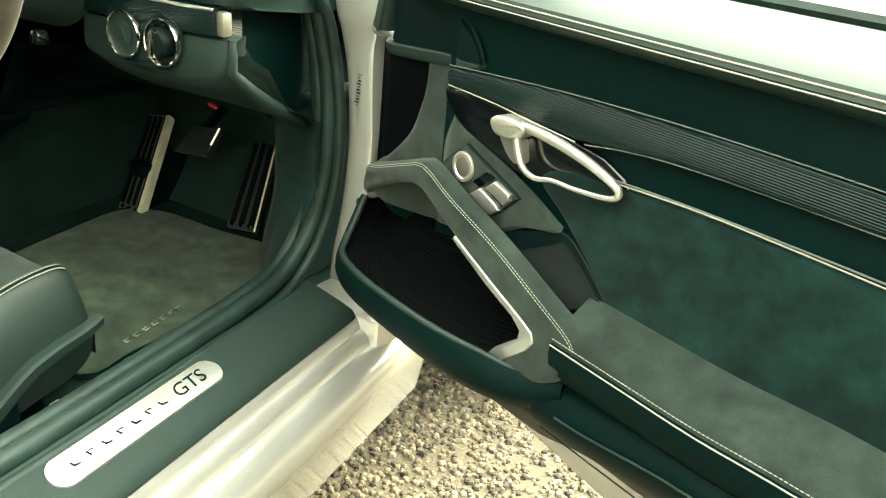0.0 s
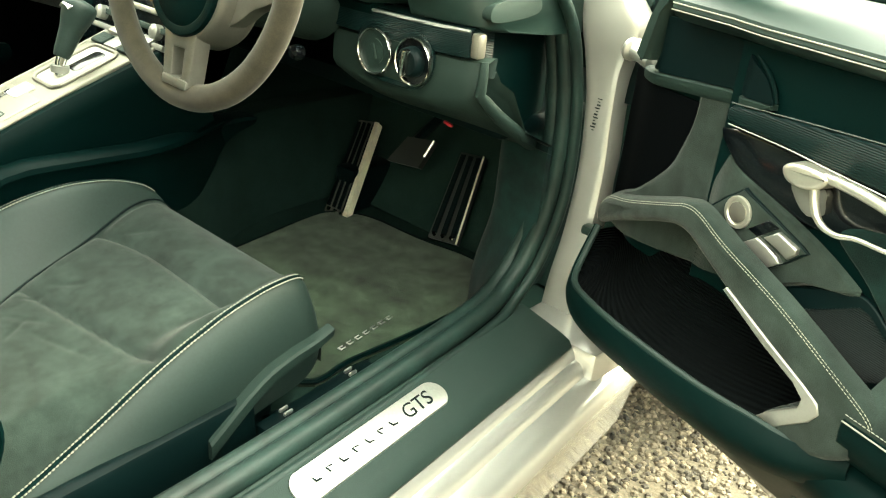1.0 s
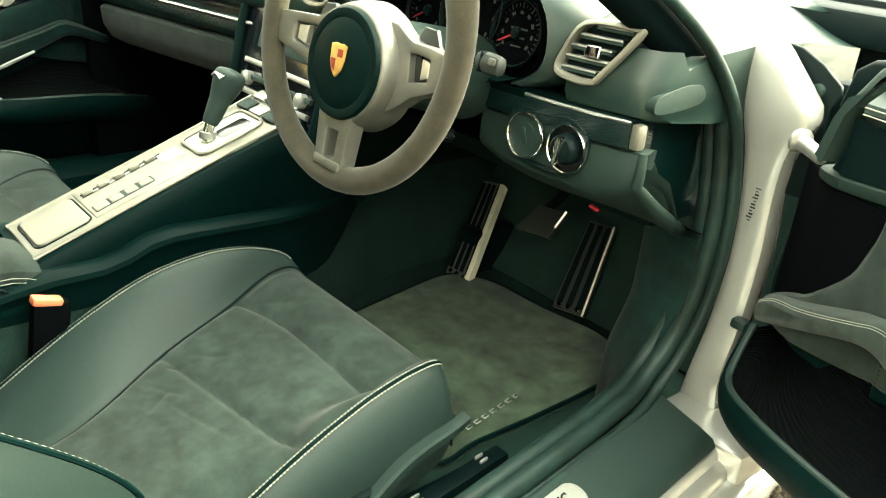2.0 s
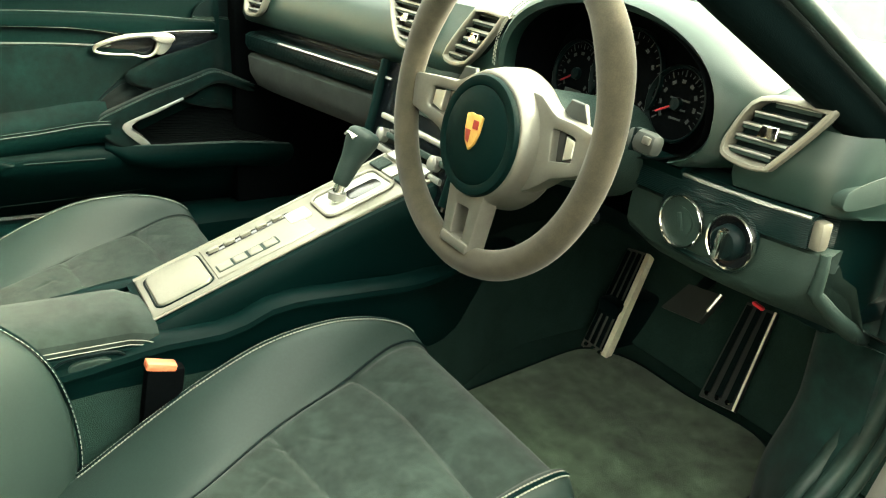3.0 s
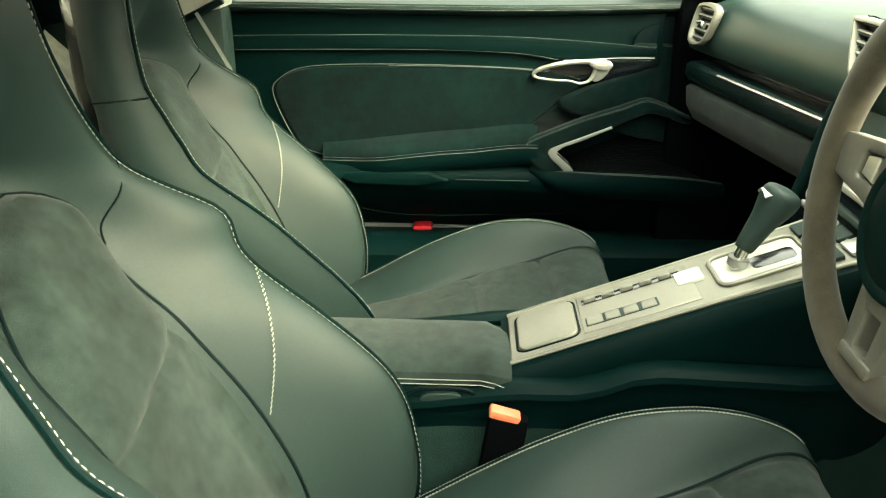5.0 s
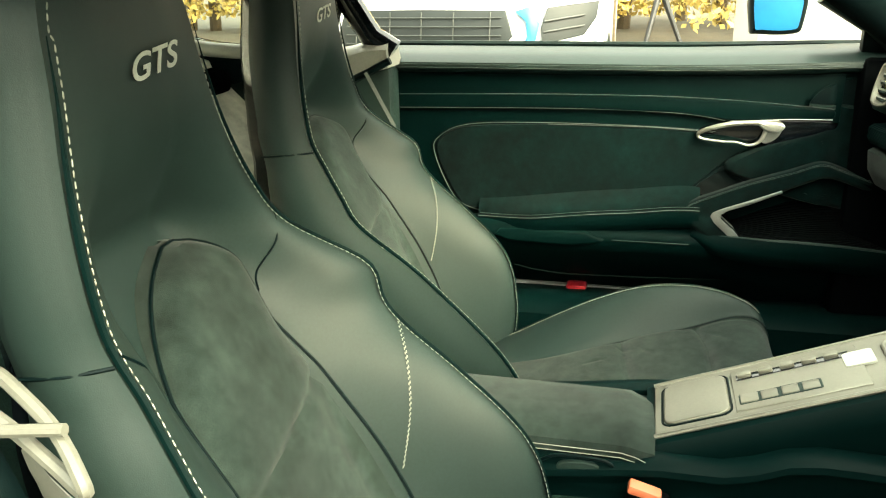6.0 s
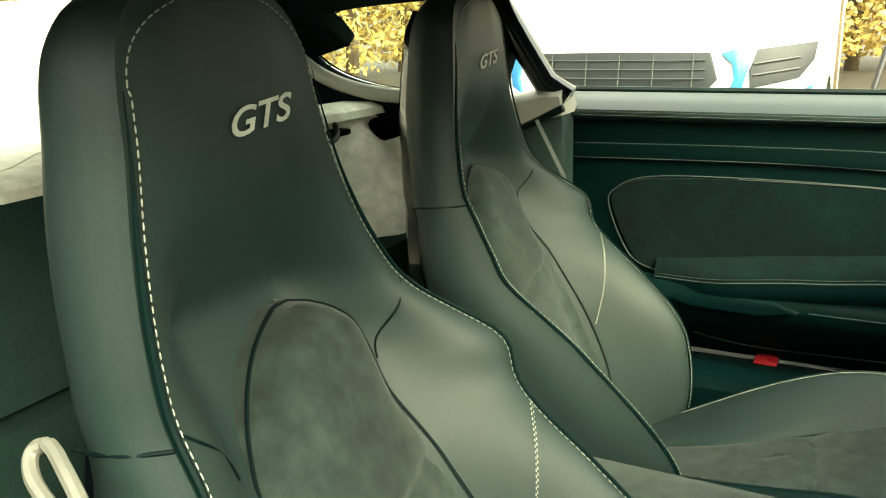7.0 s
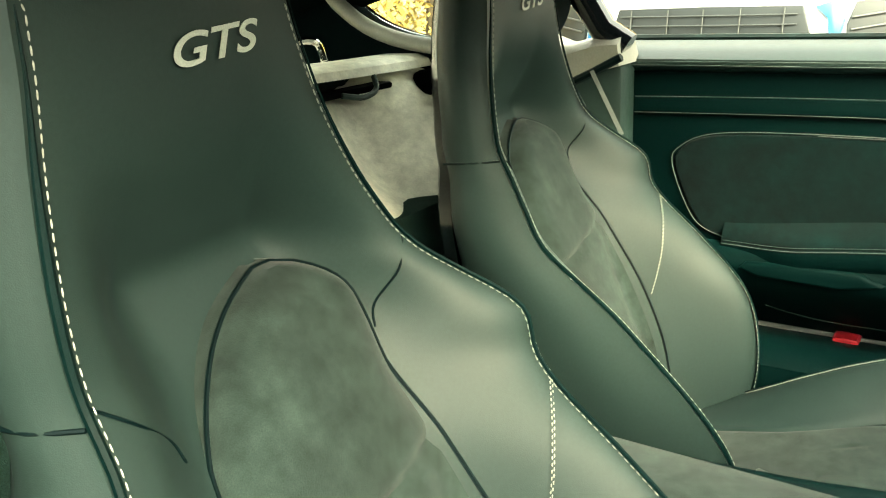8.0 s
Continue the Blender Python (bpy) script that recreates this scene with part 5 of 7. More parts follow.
for sx in (1, -1):
    part("shift_paddle", slab([(sx * 0.074, 0.010), (sx * 0.082, 0.028), (sx * 0.102, 0.027), (sx * 0.112, 0.008)], W, -0.032, -0.027, 0.002), STALK_GREY, wheel, "dark grey shift paddle")
part("column_shroud", tube([W(0, -0.02, -0.02), W(0, -0.025, -0.10), W(0, -0.03, -0.19)], [0.055, 0.062, 0.068], 20, flat=0.85), PLASTIC_SOFT, wheel, "soft grey steering column shroud")
for sx in (1, -1):
    stalk = part("stalk", tube(cat([W(sx * 0.04, -0.004, -0.11), W(sx * 0.085, 0.0, -0.105), W(sx * 0.118, 0.002, -0.10)], 5), [0.007] * 11, 10, flat=0.7), PLASTIC, wheel, "control stalk")
    q = Matrix.Translation(W(sx * 0.124, 0.002, -0.10)) @ Vector((0, 0, 1)).rotation_difference(wn_).to_matrix().to_4x4()
    part("stalk_tip", rbox((0.040, 0.024, 0.020), q, 0.008), STALK_GREY, stalk)
    part("stalk_button", rbox((0.010, 0.008, 0.004), q @ Matrix.Translation((0.012, 0.004, 0.012)), 0.0015), HUB_SATIN, stalk)
    part("stalk_band", rbox((0.005, 0.0245, 0.0205), q @ Matrix.Translation((-0.008, 0.0, 0.0)), 0.002), PLASTIC, stalk)
part("ignition_switch", lathe([(0, 0), (0.009, 0), (0.010, 0.005), (0.008, 0.014), (0, 0.016)], Matrix.Translation(W(0.072, -0.095, -0.115)) @ Vector((0, 0, 1)).rotation_difference(wn_).to_matrix().to_4x4(), 16), GLOSS, wheel)

# ---- centre console ----
console = thing("centre_console", "sloping satin silver centre console with button rows and a gear gate", "centre console", at=(0, 0.1, 0.40))
CS = 0.385


def K(x, y, w):
    """On the sloping console top: x across, y along the car, w off the surface."""
    return Vector((0.004 + x, y - 0.35 * w, 0.518 + CS * y + 0.93 * w))


half = lambda y: 0.068 + 0.010 * step(0.25, 0.45, y)
body = [[K(-half(y) - 0.012, y, -0.012), K(-half(y) - 0.006, y, -0.002), K(-half(y), y, 0.0), K(half(y), y, 0.0), K(half(y) + 0.006, y, -0.002), K(half(y) + 0.012, y, -0.012), K(half(y) + 0.013, y, -0.030), K(half(y) - 0.004, y, -0.085), K(half(y) - 0.012, y, -0.16), K(-half(y) + 0.012, y, -0.16), K(-half(y) + 0.004, y, -0.085), K(-half(y) - 0.013, y, -0.030)] for y in (-0.01 + 0.46 * k / 20 for k in range(21))]
part("console_body", loft(body), LEATHER_TRIM, console, "leather console sides")
part("console_top", slab([(-0.058, 0.0), (0.060, 0.0), (0.064, 0.02), (0.066, 0.25), (0.074, 0.40), (-0.074, 0.40), (-0.066, 0.25), (-0.062, 0.02)], K, -0.006, 0.004, 0.003), CONSOLE_SATIN, console, "satin silver console top")
for sx in (-1, 1):
    part("side_rail", tube([K(sx * (half(y) - 0.004), y, 0.003) for y in (0.0, 0.1, 0.2, 0.3, 0.40)], 0.0030, 8), CONSOLE_SATIN, console, "bright side rail")
part("ashtray_lid", slab(rrect(-0.047, 0.012, 0.047, 0.086, 0.012), K, 0.002, 0.008, 0.0025), CONSOLE_SATIN, console, "satin silver lid")
part("lid_gap", tube([K(x, y, 0.0042) for x, y in rrect(-0.049, 0.010, 0.049, 0.088, 0.013)], 0.0016, 6, True), PLASTIC, console)
part("button_field", slab([(-0.050, 0.092), (0.050, 0.092), (0.051, 0.232), (-0.051, 0.232)], K, 0.0, 0.006, 0.002), CONSOLE_SATIN, console)
for k in range(5):
    part("toggle_button", rbox((0.010, 0.017, 0.008), Matrix.Translation(K(-0.030, 0.108 + 0.024 * k, 0.008)) @ Matrix.Rotation(math.atan(CS), 4, "X"), 0.002), CONSOLE_SATIN, console)
part("button_slot", slab([(-0.036, 0.098), (-0.022, 0.098), (-0.022, 0.222), (-0.036, 0.222)], K, 0.003, 0.0068, 0.001), GLOSS, console)
part("button_bed", slab(rrect(0.0145, 0.097, 0.0375, 0.1855, 0.003), K, 0.004, 0.0066, 0.0002), PLASTIC_SOFT, console)
part("blank_button", slab(rrect(0.0158, 0.0985, 0.0362, 0.1180, 0.002), K, 0.004, 0.0078, 0.001), CONSOLE_SATIN, console)
for k in range(3):
    part("square_button", rbox((0.0195, 0.0195, 0.005), Matrix.Translation(K(0.026, 0.130 + 0.022 * k, 0.0055)) @ Matrix.Rotation(math.atan(CS), 4, "X"), 0.002), CONSOLE_SATIN, console)
part("selector_window", slab(rrect(-0.030, 0.214, 0.004, 0.246, 0.004), K, 0.004, 0.0075, 0.001), PLASTIC_WHITE, console, "pale selector window")
gate = part("gear_gate", tube([K(x, y, 0.006) for x, y in rrect(-0.040, 0.258, 0.040, 0.362, 0.014)], 0.0034, 8, True), CONSOLE_SATIN, console, "bright gear gate frame")
part("gate_floor", slab(rrect(-0.038, 0.260, 0.038, 0.360, 0.012), K, 0.001, 0.0055, 0.001), PLASTIC_WHITE, gate)
part("gate_slot", slab(rrect(-0.012, 0.300, 0.020, 0.352, 0.008), K, 0.002, 0.0060, 0.0005), GLOSS, gate)
for r in range(2):
    for k in range(3):
        part("stack_button", rbox((0.036, 0.026, 0.007), Matrix.Translation(K(-0.042 + 0.042 * k, 0.378 + 0.030 * r, 0.007)) @ Matrix.Rotation(math.atan(CS), 4, "X"), 0.003), SATIN if (r + k) % 2 else PLASTIC_SOFT, console)
lever = part("gear_lever", tube(cat([K(0.0, 0.286, 0.002), (0.005, 0.284, 0.645), (0.005, 0.292, 0.668)], 4), [0.0100, 0.0100, 0.0092, 0.0085, 0.0082, 0.0080, 0.0082, 0.0085, 0.0085], 14), CHROME, console, "bright lever shaft")
part("lever_collar", tube([(0.005, 0.2825, 0.636), (0.005, 0.284, 0.646)], 0.0135, 16), SATIN, lever)
grip = cat([(0.005, 0.287, 0.658), (0.005, 0.290, 0.664), (0.005, 0.296, 0.676), (0.005, 0.302, 0.688), (0.005, 0.309, 0.701), (0.005, 0.316, 0.714), (0.005, 0.322, 0.726), (0.005, 0.326, 0.734), (0.005, 0.3285, 0.739)], 4)
girth = [table([(0, 0.0105), (0.12, 0.0125), (0.3, 0.0145), (0.45, 0.0165), (0.58, 0.0205), (0.70, 0.0235), (0.82, 0.0232), (0.92, 0.0178), (1, 0.004)], k / (len(grip) - 1))[0] for k in range(len(grip))]
part("gear_knob", tube(grip, girth, 20, flat=1.05), LEATHER, lever, "black leather gear knob")
part("knob_cap", sheet(lambda u, v: Vector((0.005 + 0.017 * (2 * u - 1) * math.cos(1.2 * (v - 0.5)), 0.298 + 0.034 * v, 0.7335 + 0.008 * math.sin(math.pi * min(1.0, v + 0.15)) - 0.006 * (2 * u - 1) ** 2)), 8, 8, 0.003), HANDLE_SILVER, lever, "bright knob cap")
armrest = thing("armrest_box", "suede-covered armrest lid with pale stitching over the tunnel", "armrest", at=(0.01, -0.13, 0.49))
lid = [(-0.052, 0.480), (-0.052, 0.508), (-0.044, 0.521), (-0.02, 0.528), (0.05, 0.534), (0.090, 0.533), (0.104, 0.526), (0.107, 0.512)]
part("lid", loft([[Vector((x * (1 - 0.08 * step(-0.03, 0.0, y)), y, z - 0.012 * step(-0.035, 0.0, y))) for x, z in lid] for y in (-0.36 + 0.36 * k / 24 for k in range(25))]), SUEDE, armrest, "suede armrest lid")
for dz in (0.0, -0.0065):
    part("lid_piping", tube([Vector((0.1078, -0.34 + 0.335 * k / 20, 0.5185 + dz - 0.012 * step(-0.035, 0.0, -0.34 + 0.335 * k / 20))) for k in range(21)], 0.0006, 6), STITCH, armrest, "pale piping")
part("lid_base", rbox((0.168, 0.37, 0.048), Matrix.Translation((0.025, -0.178, 0.486)), 0.008), LEATHER_TRIM, armrest, "leather armrest base")
part("latch", tube(cat([(0.110, -0.135, 0.490), (0.1125, -0.122, 0.505), (0.113, -0.105, 0.510), (0.113, -0.070, 0.510), (0.1125, -0.052, 0.506), (0.111, -0.045, 0.492), (0.1115, -0.09, 0.486)], 5, True), 0.0022, 8, True), PLASTIC, armrest, "black latch frame")
part("latch_lever", slab(smooth2([(-0.112, 0.491), (-0.104, 0.502), (-0.070, 0.503), (-0.060, 0.494), (-0.085, 0.489)], 3), lambda y, z, w: Vector((0.111 + w, y, z)), -0.002, 0.004, 0.002), PLASTIC_SOFT, armrest)
buckle = thing("belt_buckle", "black seat belt buckle with an orange release button beside the seat", "belt buckle", at=(0.142, -0.01, 0.40))
part("buckle_body", rbox((0.022, 0.048, 0.110), Matrix.Translation((0.140, -0.012, 0.438)) @ Matrix.Rotation(radians(-8), 4, "X"), 0.006), DIAL, buckle)
part("release_button", rbox((0.019, 0.038, 0.011), Matrix.Translation((0.141, -0.010, 0.494)) @ Matrix.Rotation(radians(-16), 4, "X"), 0.003), ORANGE, buckle, "orange release button")

far_buckle = thing("belt_buckle", "black seat belt buckle between the passenger seat and the tunnel", "belt buckle", at=(-0.118, -0.155, 0.39))
part("buckle_body", rbox((0.022, 0.042, 0.090), Matrix.Translation((-0.120, -0.160, 0.425)) @ Matrix.Rotation(radians(-12), 4, "X"), 0.006), DIAL, far_buckle)
part("buckle_rim", rbox((0.020, 0.034, 0.008), Matrix.Translation((-0.120, -0.150, 0.470)) @ Matrix.Rotation(radians(-12), 4, "X"), 0.003), STALK_GREY, far_buckle)

# ---- dashboard ----
dash = thing("dashboard", "dark leather dashboard with silver-ringed vents and a hooded instrument cluster", "dashboard", at=(0.0, 0.6, 0.60))


def face_y(x):
    """Where the dashboard's face stands."""
    return table([(-0.66, 0.352), (-0.5, 0.380), (-0.3, 0.418), (-0.1, 0.452), (0.1, 0.462), (0.3, 0.475), (0.45, 0.478), (0.54, 0.482), (0.60, 0.490), (0.640, 0.503), (0.652, 0.53), (0.66, 0.58)], x)[0]


xs = [-0.645 + 1.295 * k / 150 for k in range(151)]
upper = []
for x in xs:
    y = face_y(x) + 0.12 * step(0.150, 0.160, x) * step(0.532, 0.520, x)
    top = 0.915 + 0.012 * math.exp(-((x - 0.0) / 0.2) ** 2) - 0.045 * step(0.50, 0.66, x) - 0.02 * step(-0.5, -0.65, x)
    bulge = 0.018 * math.exp(-((x - 0.0) / 0.16) ** 2)
    upper.append([Vector((x, yy, zz)) for yy, zz in ((y + 0.016, 0.800), (y + 0.002, 0.806), (y - 0.004 - bulge * 0.3, 0.820), (y - bulge * 0.5, 0.85), (y + 0.012, 0.880), (y + 0.030, top - 0.012), (y + 0.065, top), (y + 0.16, top + 0.008), (y + 0.30, top + 0.006), (0.98, top - 0.01), (0.98, 0.78), (y + 0.10, 0.79))])
part("dash_pad", loft(upper), PAD_LEATHER, dash, "leather dashboard top pad")
# passenger side: dark gap, trim strip, suede glovebox
def band(x0, x1, rows, n=24):
    return loft([[Vector((x, face_y(x) + dy, z + 0.02 * (x - x0) / (x1 - x0) * sl)) for dy, z, sl in rows] for x in (x0 + (x1 - x0) * k / n for k in range(n + 1))])


part("dash_gap", band(-0.64, 0.42, [(0.03, 0.80, 0), (0.03, 0.77, 0), (0.09, 0.77, 0), (0.09, 0.80, 0)]), GLOSS, dash)
part("trim_strip", band(-0.635, -0.135, [(0.004, 0.782, 0), (-0.004, 0.776, 0), (-0.005, 0.758, 0), (0.002, 0.746, 0), (0.03, 0.742, 0), (0.03, 0.784, 0)]), RIBTRIM, dash, "dark ribbed trim strip")
# part-length satin tube models the highlight on the strip
part("strip_highlight", tube([Vector((x, face_y(x) - 0.005, 0.779)) for x in (-0.50 + 0.36 * k / 12 for k in range(13))], 0.003, 6), SATIN, dash, "satin tube drawn as the strip's highlight")
part("glovebox", band(-0.63, -0.14, [(0.006, 0.740, 0), (-0.002, 0.734, 0), (0.002, 0.70, 0), (0.018, 0.672, 0), (0.05, 0.655, 0), (0.20, 0.64, 0), (0.20, 0.74, 0)]), SUEDE, dash, "suede-covered glovebox")
part("under_dash", rbox((1.22, 0.40, 0.03), Matrix.Translation((0.0, 0.80, 0.655)), 0.01), PLASTIC, dash)

# driver side: ribbed trim, lower panel, light switches
part("trim_strip", band(0.405, 0.629, [(0.006, 0.804, 0), (-0.004, 0.799, 0), (-0.006, 0.785, 0), (-0.004, 0.770, 0), (0.01, 0.765, 0), (0.04, 0.765, 0), (0.04, 0.804, 0)]), RIBTRIM, dash, "dark ribbed trim strip")
part("trim_edge", tube([Vector((x, face_y(x) - 0.004, 0.8005)) for x in (0.41 + 0.218 * k / 12 for k in range(13))], 0.0022, 6), SATIN, dash)
part("trim_end", rbox((0.014, 0.016, 0.030), Matrix.Translation((0.634, face_y(0.632) + 0.004, 0.784)), 0.004), CONSOLE_SATIN, dash, "bright end cap")
rows = []
for k in range(33):
    x = 0.405 + 0.240 * k / 32
    y = face_y(x)
    zl = table([(0.40, 0.712), (0.45, 0.700), (0.58, 0.700), (0.61, 0.704), (0.63, 0.714), (0.645, 0.732)], x)[0]
    rows.append([Vector((x, yy, zz)) for yy, zz in ((y + 0.012, 0.769), (y + 0.002, 0.764), (y, 0.745), (y, zl + 0.014), (y + 0.006, zl + 0.004), (y + 0.018, zl - 0.005), (y + 0.05, zl - 0.022), (0.60, 0.652), (0.69, 0.612), (0.692, 0.624), (0.605, 0.664), (y + 0.058, zl - 0.010), (y + 0.030, zl + 0.006), (y + 0.018, zl + 0.022), (y + 0.014, 0.745), (y + 0.018, 0.769))])
part("lower_panel", loft(rows, True, False), PLASTIC_SOFT, dash, "soft-touch lower dash panel")
# hollow side end of the dash towards the door, with a raised lip below
def side_edge(y):
    return table([(0.500, 0.643, 0.731), (0.547, 0.646, 0.692), (0.62, 0.632, 0.650), (0.70, 0.600, 0.611)], y)


part("dash_side", sheet(lambda u, v: Vector((0.622 - 0.022 * u * u, 0.508 + 0.192 * u, (side_edge(0.505 + 0.195 * u)[1] + 0.002) * (1 - v) + 0.812 * v)), 10, 6, 0.004), LEATHER_TRIM, dash, "dark hollow side panel")
part("lower_lip", tube([Vector((0.642, 0.507, 0.766)), Vector((0.643, 0.506, 0.750))] + [Vector((side_edge(y)[0] - 0.002, y, side_edge(y)[1])) for y in (0.506 + 0.194 * k / 20 for k in range(21))], [0.005, 0.006] + [0.007 + 0.003 * math.sin(math.pi * k / 20) for k in range(21)], 10), PLASTIC_SOFT, dash, "raised soft lip")
part("pad_end_piece", slab(smooth2([(0.503, 0.814), (0.500, 0.829), (0.516, 0.836), (0.556, 0.842), (0.588, 0.838), (0.592, 0.820), (0.545, 0.813)], 4), lambda y, z, w: Vector((0.650 + w, y, z)), -0.03, 0.0008, 0.0006), PLASTIC_SOFT, dash, "leather end cover of the dash")
oval = smooth2([(0.448, 0.752), (0.452, 0.774), (0.470, 0.787), (0.505, 0.783), (0.540, 0.787), (0.562, 0.774), (0.566, 0.750), (0.556, 0.728), (0.535, 0.718), (0.475, 0.719), (0.455, 0.730)], 4)
part("switch_surround", tube([Vector((x + 0.012, face_y(x + 0.012) - 0.002, z)) for x, z in oval], 0.0045, 8, True), RIBTRIM, dash, "ribbed switch surround")
part("switch_field", slab(oval, lambda x, z, w: Vector((x + 0.012, face_y(x + 0.012) - w, z)), -0.01, 0.003, 0.001), PLASTIC_SOFT, dash)
for k, x in enumerate((0.493, 0.557)):
    m = Matrix.Translation((x, face_y(x) - 0.006, 0.752)) @ Matrix.Rotation(radians(90), 4, "X")
    ring = part("switch_ring", lathe([(0.0268, 0.0), (0.0295, 0.0), (0.0300, 0.005), (0.0290, 0.007), (0.0275, 0.006), (0.0265, 0.001)], m, 36), CHROME, dash, "satin switch ring")
    part("switch_face", lathe([(0.0, 0.002), (0.0268, 0.002), (0.0268, 0.003), (0.0, 0.003)], m, 36), GLOSS if k else PLASTIC_SOFT, ring)
    if k == 0:
        part("inner_ring", lathe([(0.013, 0.003), (0.016, 0.003), (0.0165, 0.005), (0.0125, 0.005)], m, 28), PLASTIC_SOFT, ring)
        part("switch_mark", rbox((0.006, 0.020, 0.003), m @ Matrix.Translation((0, 0, 0.005)) @ Matrix.Rotation(radians(20), 4, "Z"), 0.001), PLASTIC_SOFT, ring)
    else:
        part("switch_knob", lathe([(0.0, 0.003), (0.019, 0.003), (0.018, 0.013), (0.015, 0.016), (0.0, 0.016)], m, 28), PLASTIC, ring, "rotary light switch")
        part("switch_grip", rbox((0.0085, 0.034, 0.014), m @ Matrix.Translation((0, 0, 0.018)) @ Matrix.Rotation(radians(-8), 4, "Z"), 0.003), CHROME, ring, "bright grip bar")


def vent(name, corners, y_of, normal_tilt=0.0, slats=5):
    """A silver-framed vent: corners in x and z, counter-clockwise."""
    f = lambda x, z, w: Vector((x, y_of(x) + 0.30 * (z - 0.85) - w, z))
    o = smooth2(corners, 4)
    inner = offset2(o, 0.0065) if area2(o) > 0 else offset2(o[::-1], 0.0065)
    oo = o if area2(o) > 0 else o[::-1]
    bm = bmesh.new()
    loft([[f(x, z, w) for x, z in q] for q, w in ((oo, -0.006), (oo, 0.003), (offset2(oo, 0.002), 0.005), (offset2(oo, 0.0050), 0.005), (inner, 0.001), (inner, -0.012))], True, False, bm)
    fr = part(name, bm, CONSOLE_SATIN, dash, "satin silver vent frame")
    part("vent_back", slab(inner, f, -0.020, -0.011, 0.001), PLASTIC, fr)
    z0, z1 = min(z for _, z in inner), max(z for _, z in inner)
    for k in range(slats):
        z = z0 + (z1 - z0) * (k + 0.5) / slats
        row = [x for i, (x, zz) in enumerate(inner) for (x2, z2) in [inner[(i + 1) % len(inner)]] if (zz - z) * (z2 - z) <= 0]
        if len(row) >= 2:
            a, b = min(row), max(row)
            part("vent_slat", slab([(a, z - 0.0028), (b, z - 0.0028), (b, z + 0.0028), (a, z + 0.0028)], f, -0.010, -0.002, 0.001), PLASTIC_SOFT, fr)
            part("slat_edge", slab([(a, z + 0.0012), (b, z + 0.0012), (b, z + 0.0032), (a, z + 0.0032)], f, -0.009, -0.0005, 0.0004), SATIN, fr)
    part("vent_tab", slab([(sum(x for x, _ in inner) / len(inner) - 0.010, (z0 + z1) / 2 - 0.007), (sum(x for x, _ in inner) / len(inner) + 0.010, (z0 + z1) / 2 - 0.007), (sum(x for x, _ in inner) / len(inner) + 0.009, (z0 + z1) / 2 + 0.006), (sum(x for x, _ in inner) / len(inner) - 0.009, (z0 + z1) / 2 + 0.006)], f, -0.004, 0.004, 0.002), CHROME, fr)
    return fr


vent("vent", [(0.530, 0.840), (0.556, 0.833), (0.580, 0.834), (0.590, 0.842), (0.621, 0.894), (0.612, 0.903), (0.550, 0.900), (0.530, 0.864)], lambda x: face_y(x) - 0.012)
vent("vent", [(0.026, 0.848), (0.090, 0.846), (0.140, 0.912), (0.132, 0.922), (0.080, 0.922), (0.062, 0.912)], lambda x: face_y(0.08) - 0.022, slats=6)
vent("vent", [(-0.180, 0.912), (-0.115, 0.846), (-0.052, 0.848), (-0.062, 0.912), (-0.08, 0.922), (-0.172, 0.922)][::-1], lambda x: face_y(0.0) - 0.024, slats=6)
vent("vent", [(-0.60, 0.826), (-0.545, 0.828), (-0.535, 0.88), (-0.552, 0.893), (-0.60, 0.893), (-0.615, 0.88)], lambda x: face_y(x) - 0.012)
# defroster louvres on the pad
for k in range(5):
    part("defroster_slat", rbox((0.006, 0.05, 0.004), Matrix.Translation((0.575 + 0.012 * k, 0.565 + 0.004 * k, 0.905 - 0.004 * k)) @ Matrix.Rotation(radians(-25), 4, "Z"), 0.001), PLASTIC, dash)

# instrument binnacle
def arch(a, q=1.0):
    """The rounded opening of the instrument hood."""
    sn = math.sin(a)
    return 0.340 + 0.168 * math.cos(a) * q, 0.862 + q * (0.096 * sn ** 0.8 if sn > 0 else -0.066 * abs(sn) ** 0.8)


hood = []
for k in range(49):
    a = -0.75 + (math.pi + 1.5) * k / 48
    x, z = arch(a)
    cs, sn = math.cos(a), max(-0.3, math.sin(a))
    hood.append([Vector(p) for p in ((x, 0.456 + 0.014 * cs, z), (x + 0.007 * cs, 0.450 + 0.012 * cs, z + 0.008 * sn), (x + 0.018 * cs, 0.458 + 0.012 * cs, z + 0.015 * sn), (x + 0.036 * cs, 0.50, z + 0.018 * sn), (x + 0.055 * cs, 0.60, z + 0.004 * sn), (x + 0.06 * cs, 0.70, z - 0.02), (x + 0.03 * cs, 0.70, z - 0.02), (x + 0.006 * cs, 0.50, z + 0.006 * sn))])
part("instrument_hood", loft(hood), PAD_LEATHER, dash, "leather instrument hood")
part("hood_lining", loft([[Vector((arch(a, q)[0], y, arch(a, q)[1])) for a in (2 * math.pi * k / 48 for k in range(48))] for y, q in ((0.460, 0.995), (0.475, 0.985), (0.55, 0.95))], True, False), DIAL, dash, "black hood lining")
part("cluster_face", slab([arch(2 * math.pi * k / 48, 0.965) for k in range(48)], lambda x, z, w: Vector((x, 0.520 - w + 0.20 * (z - 0.86), z)), -0.01, 0.0, 0.002), DIAL, dash, "black instrument face")
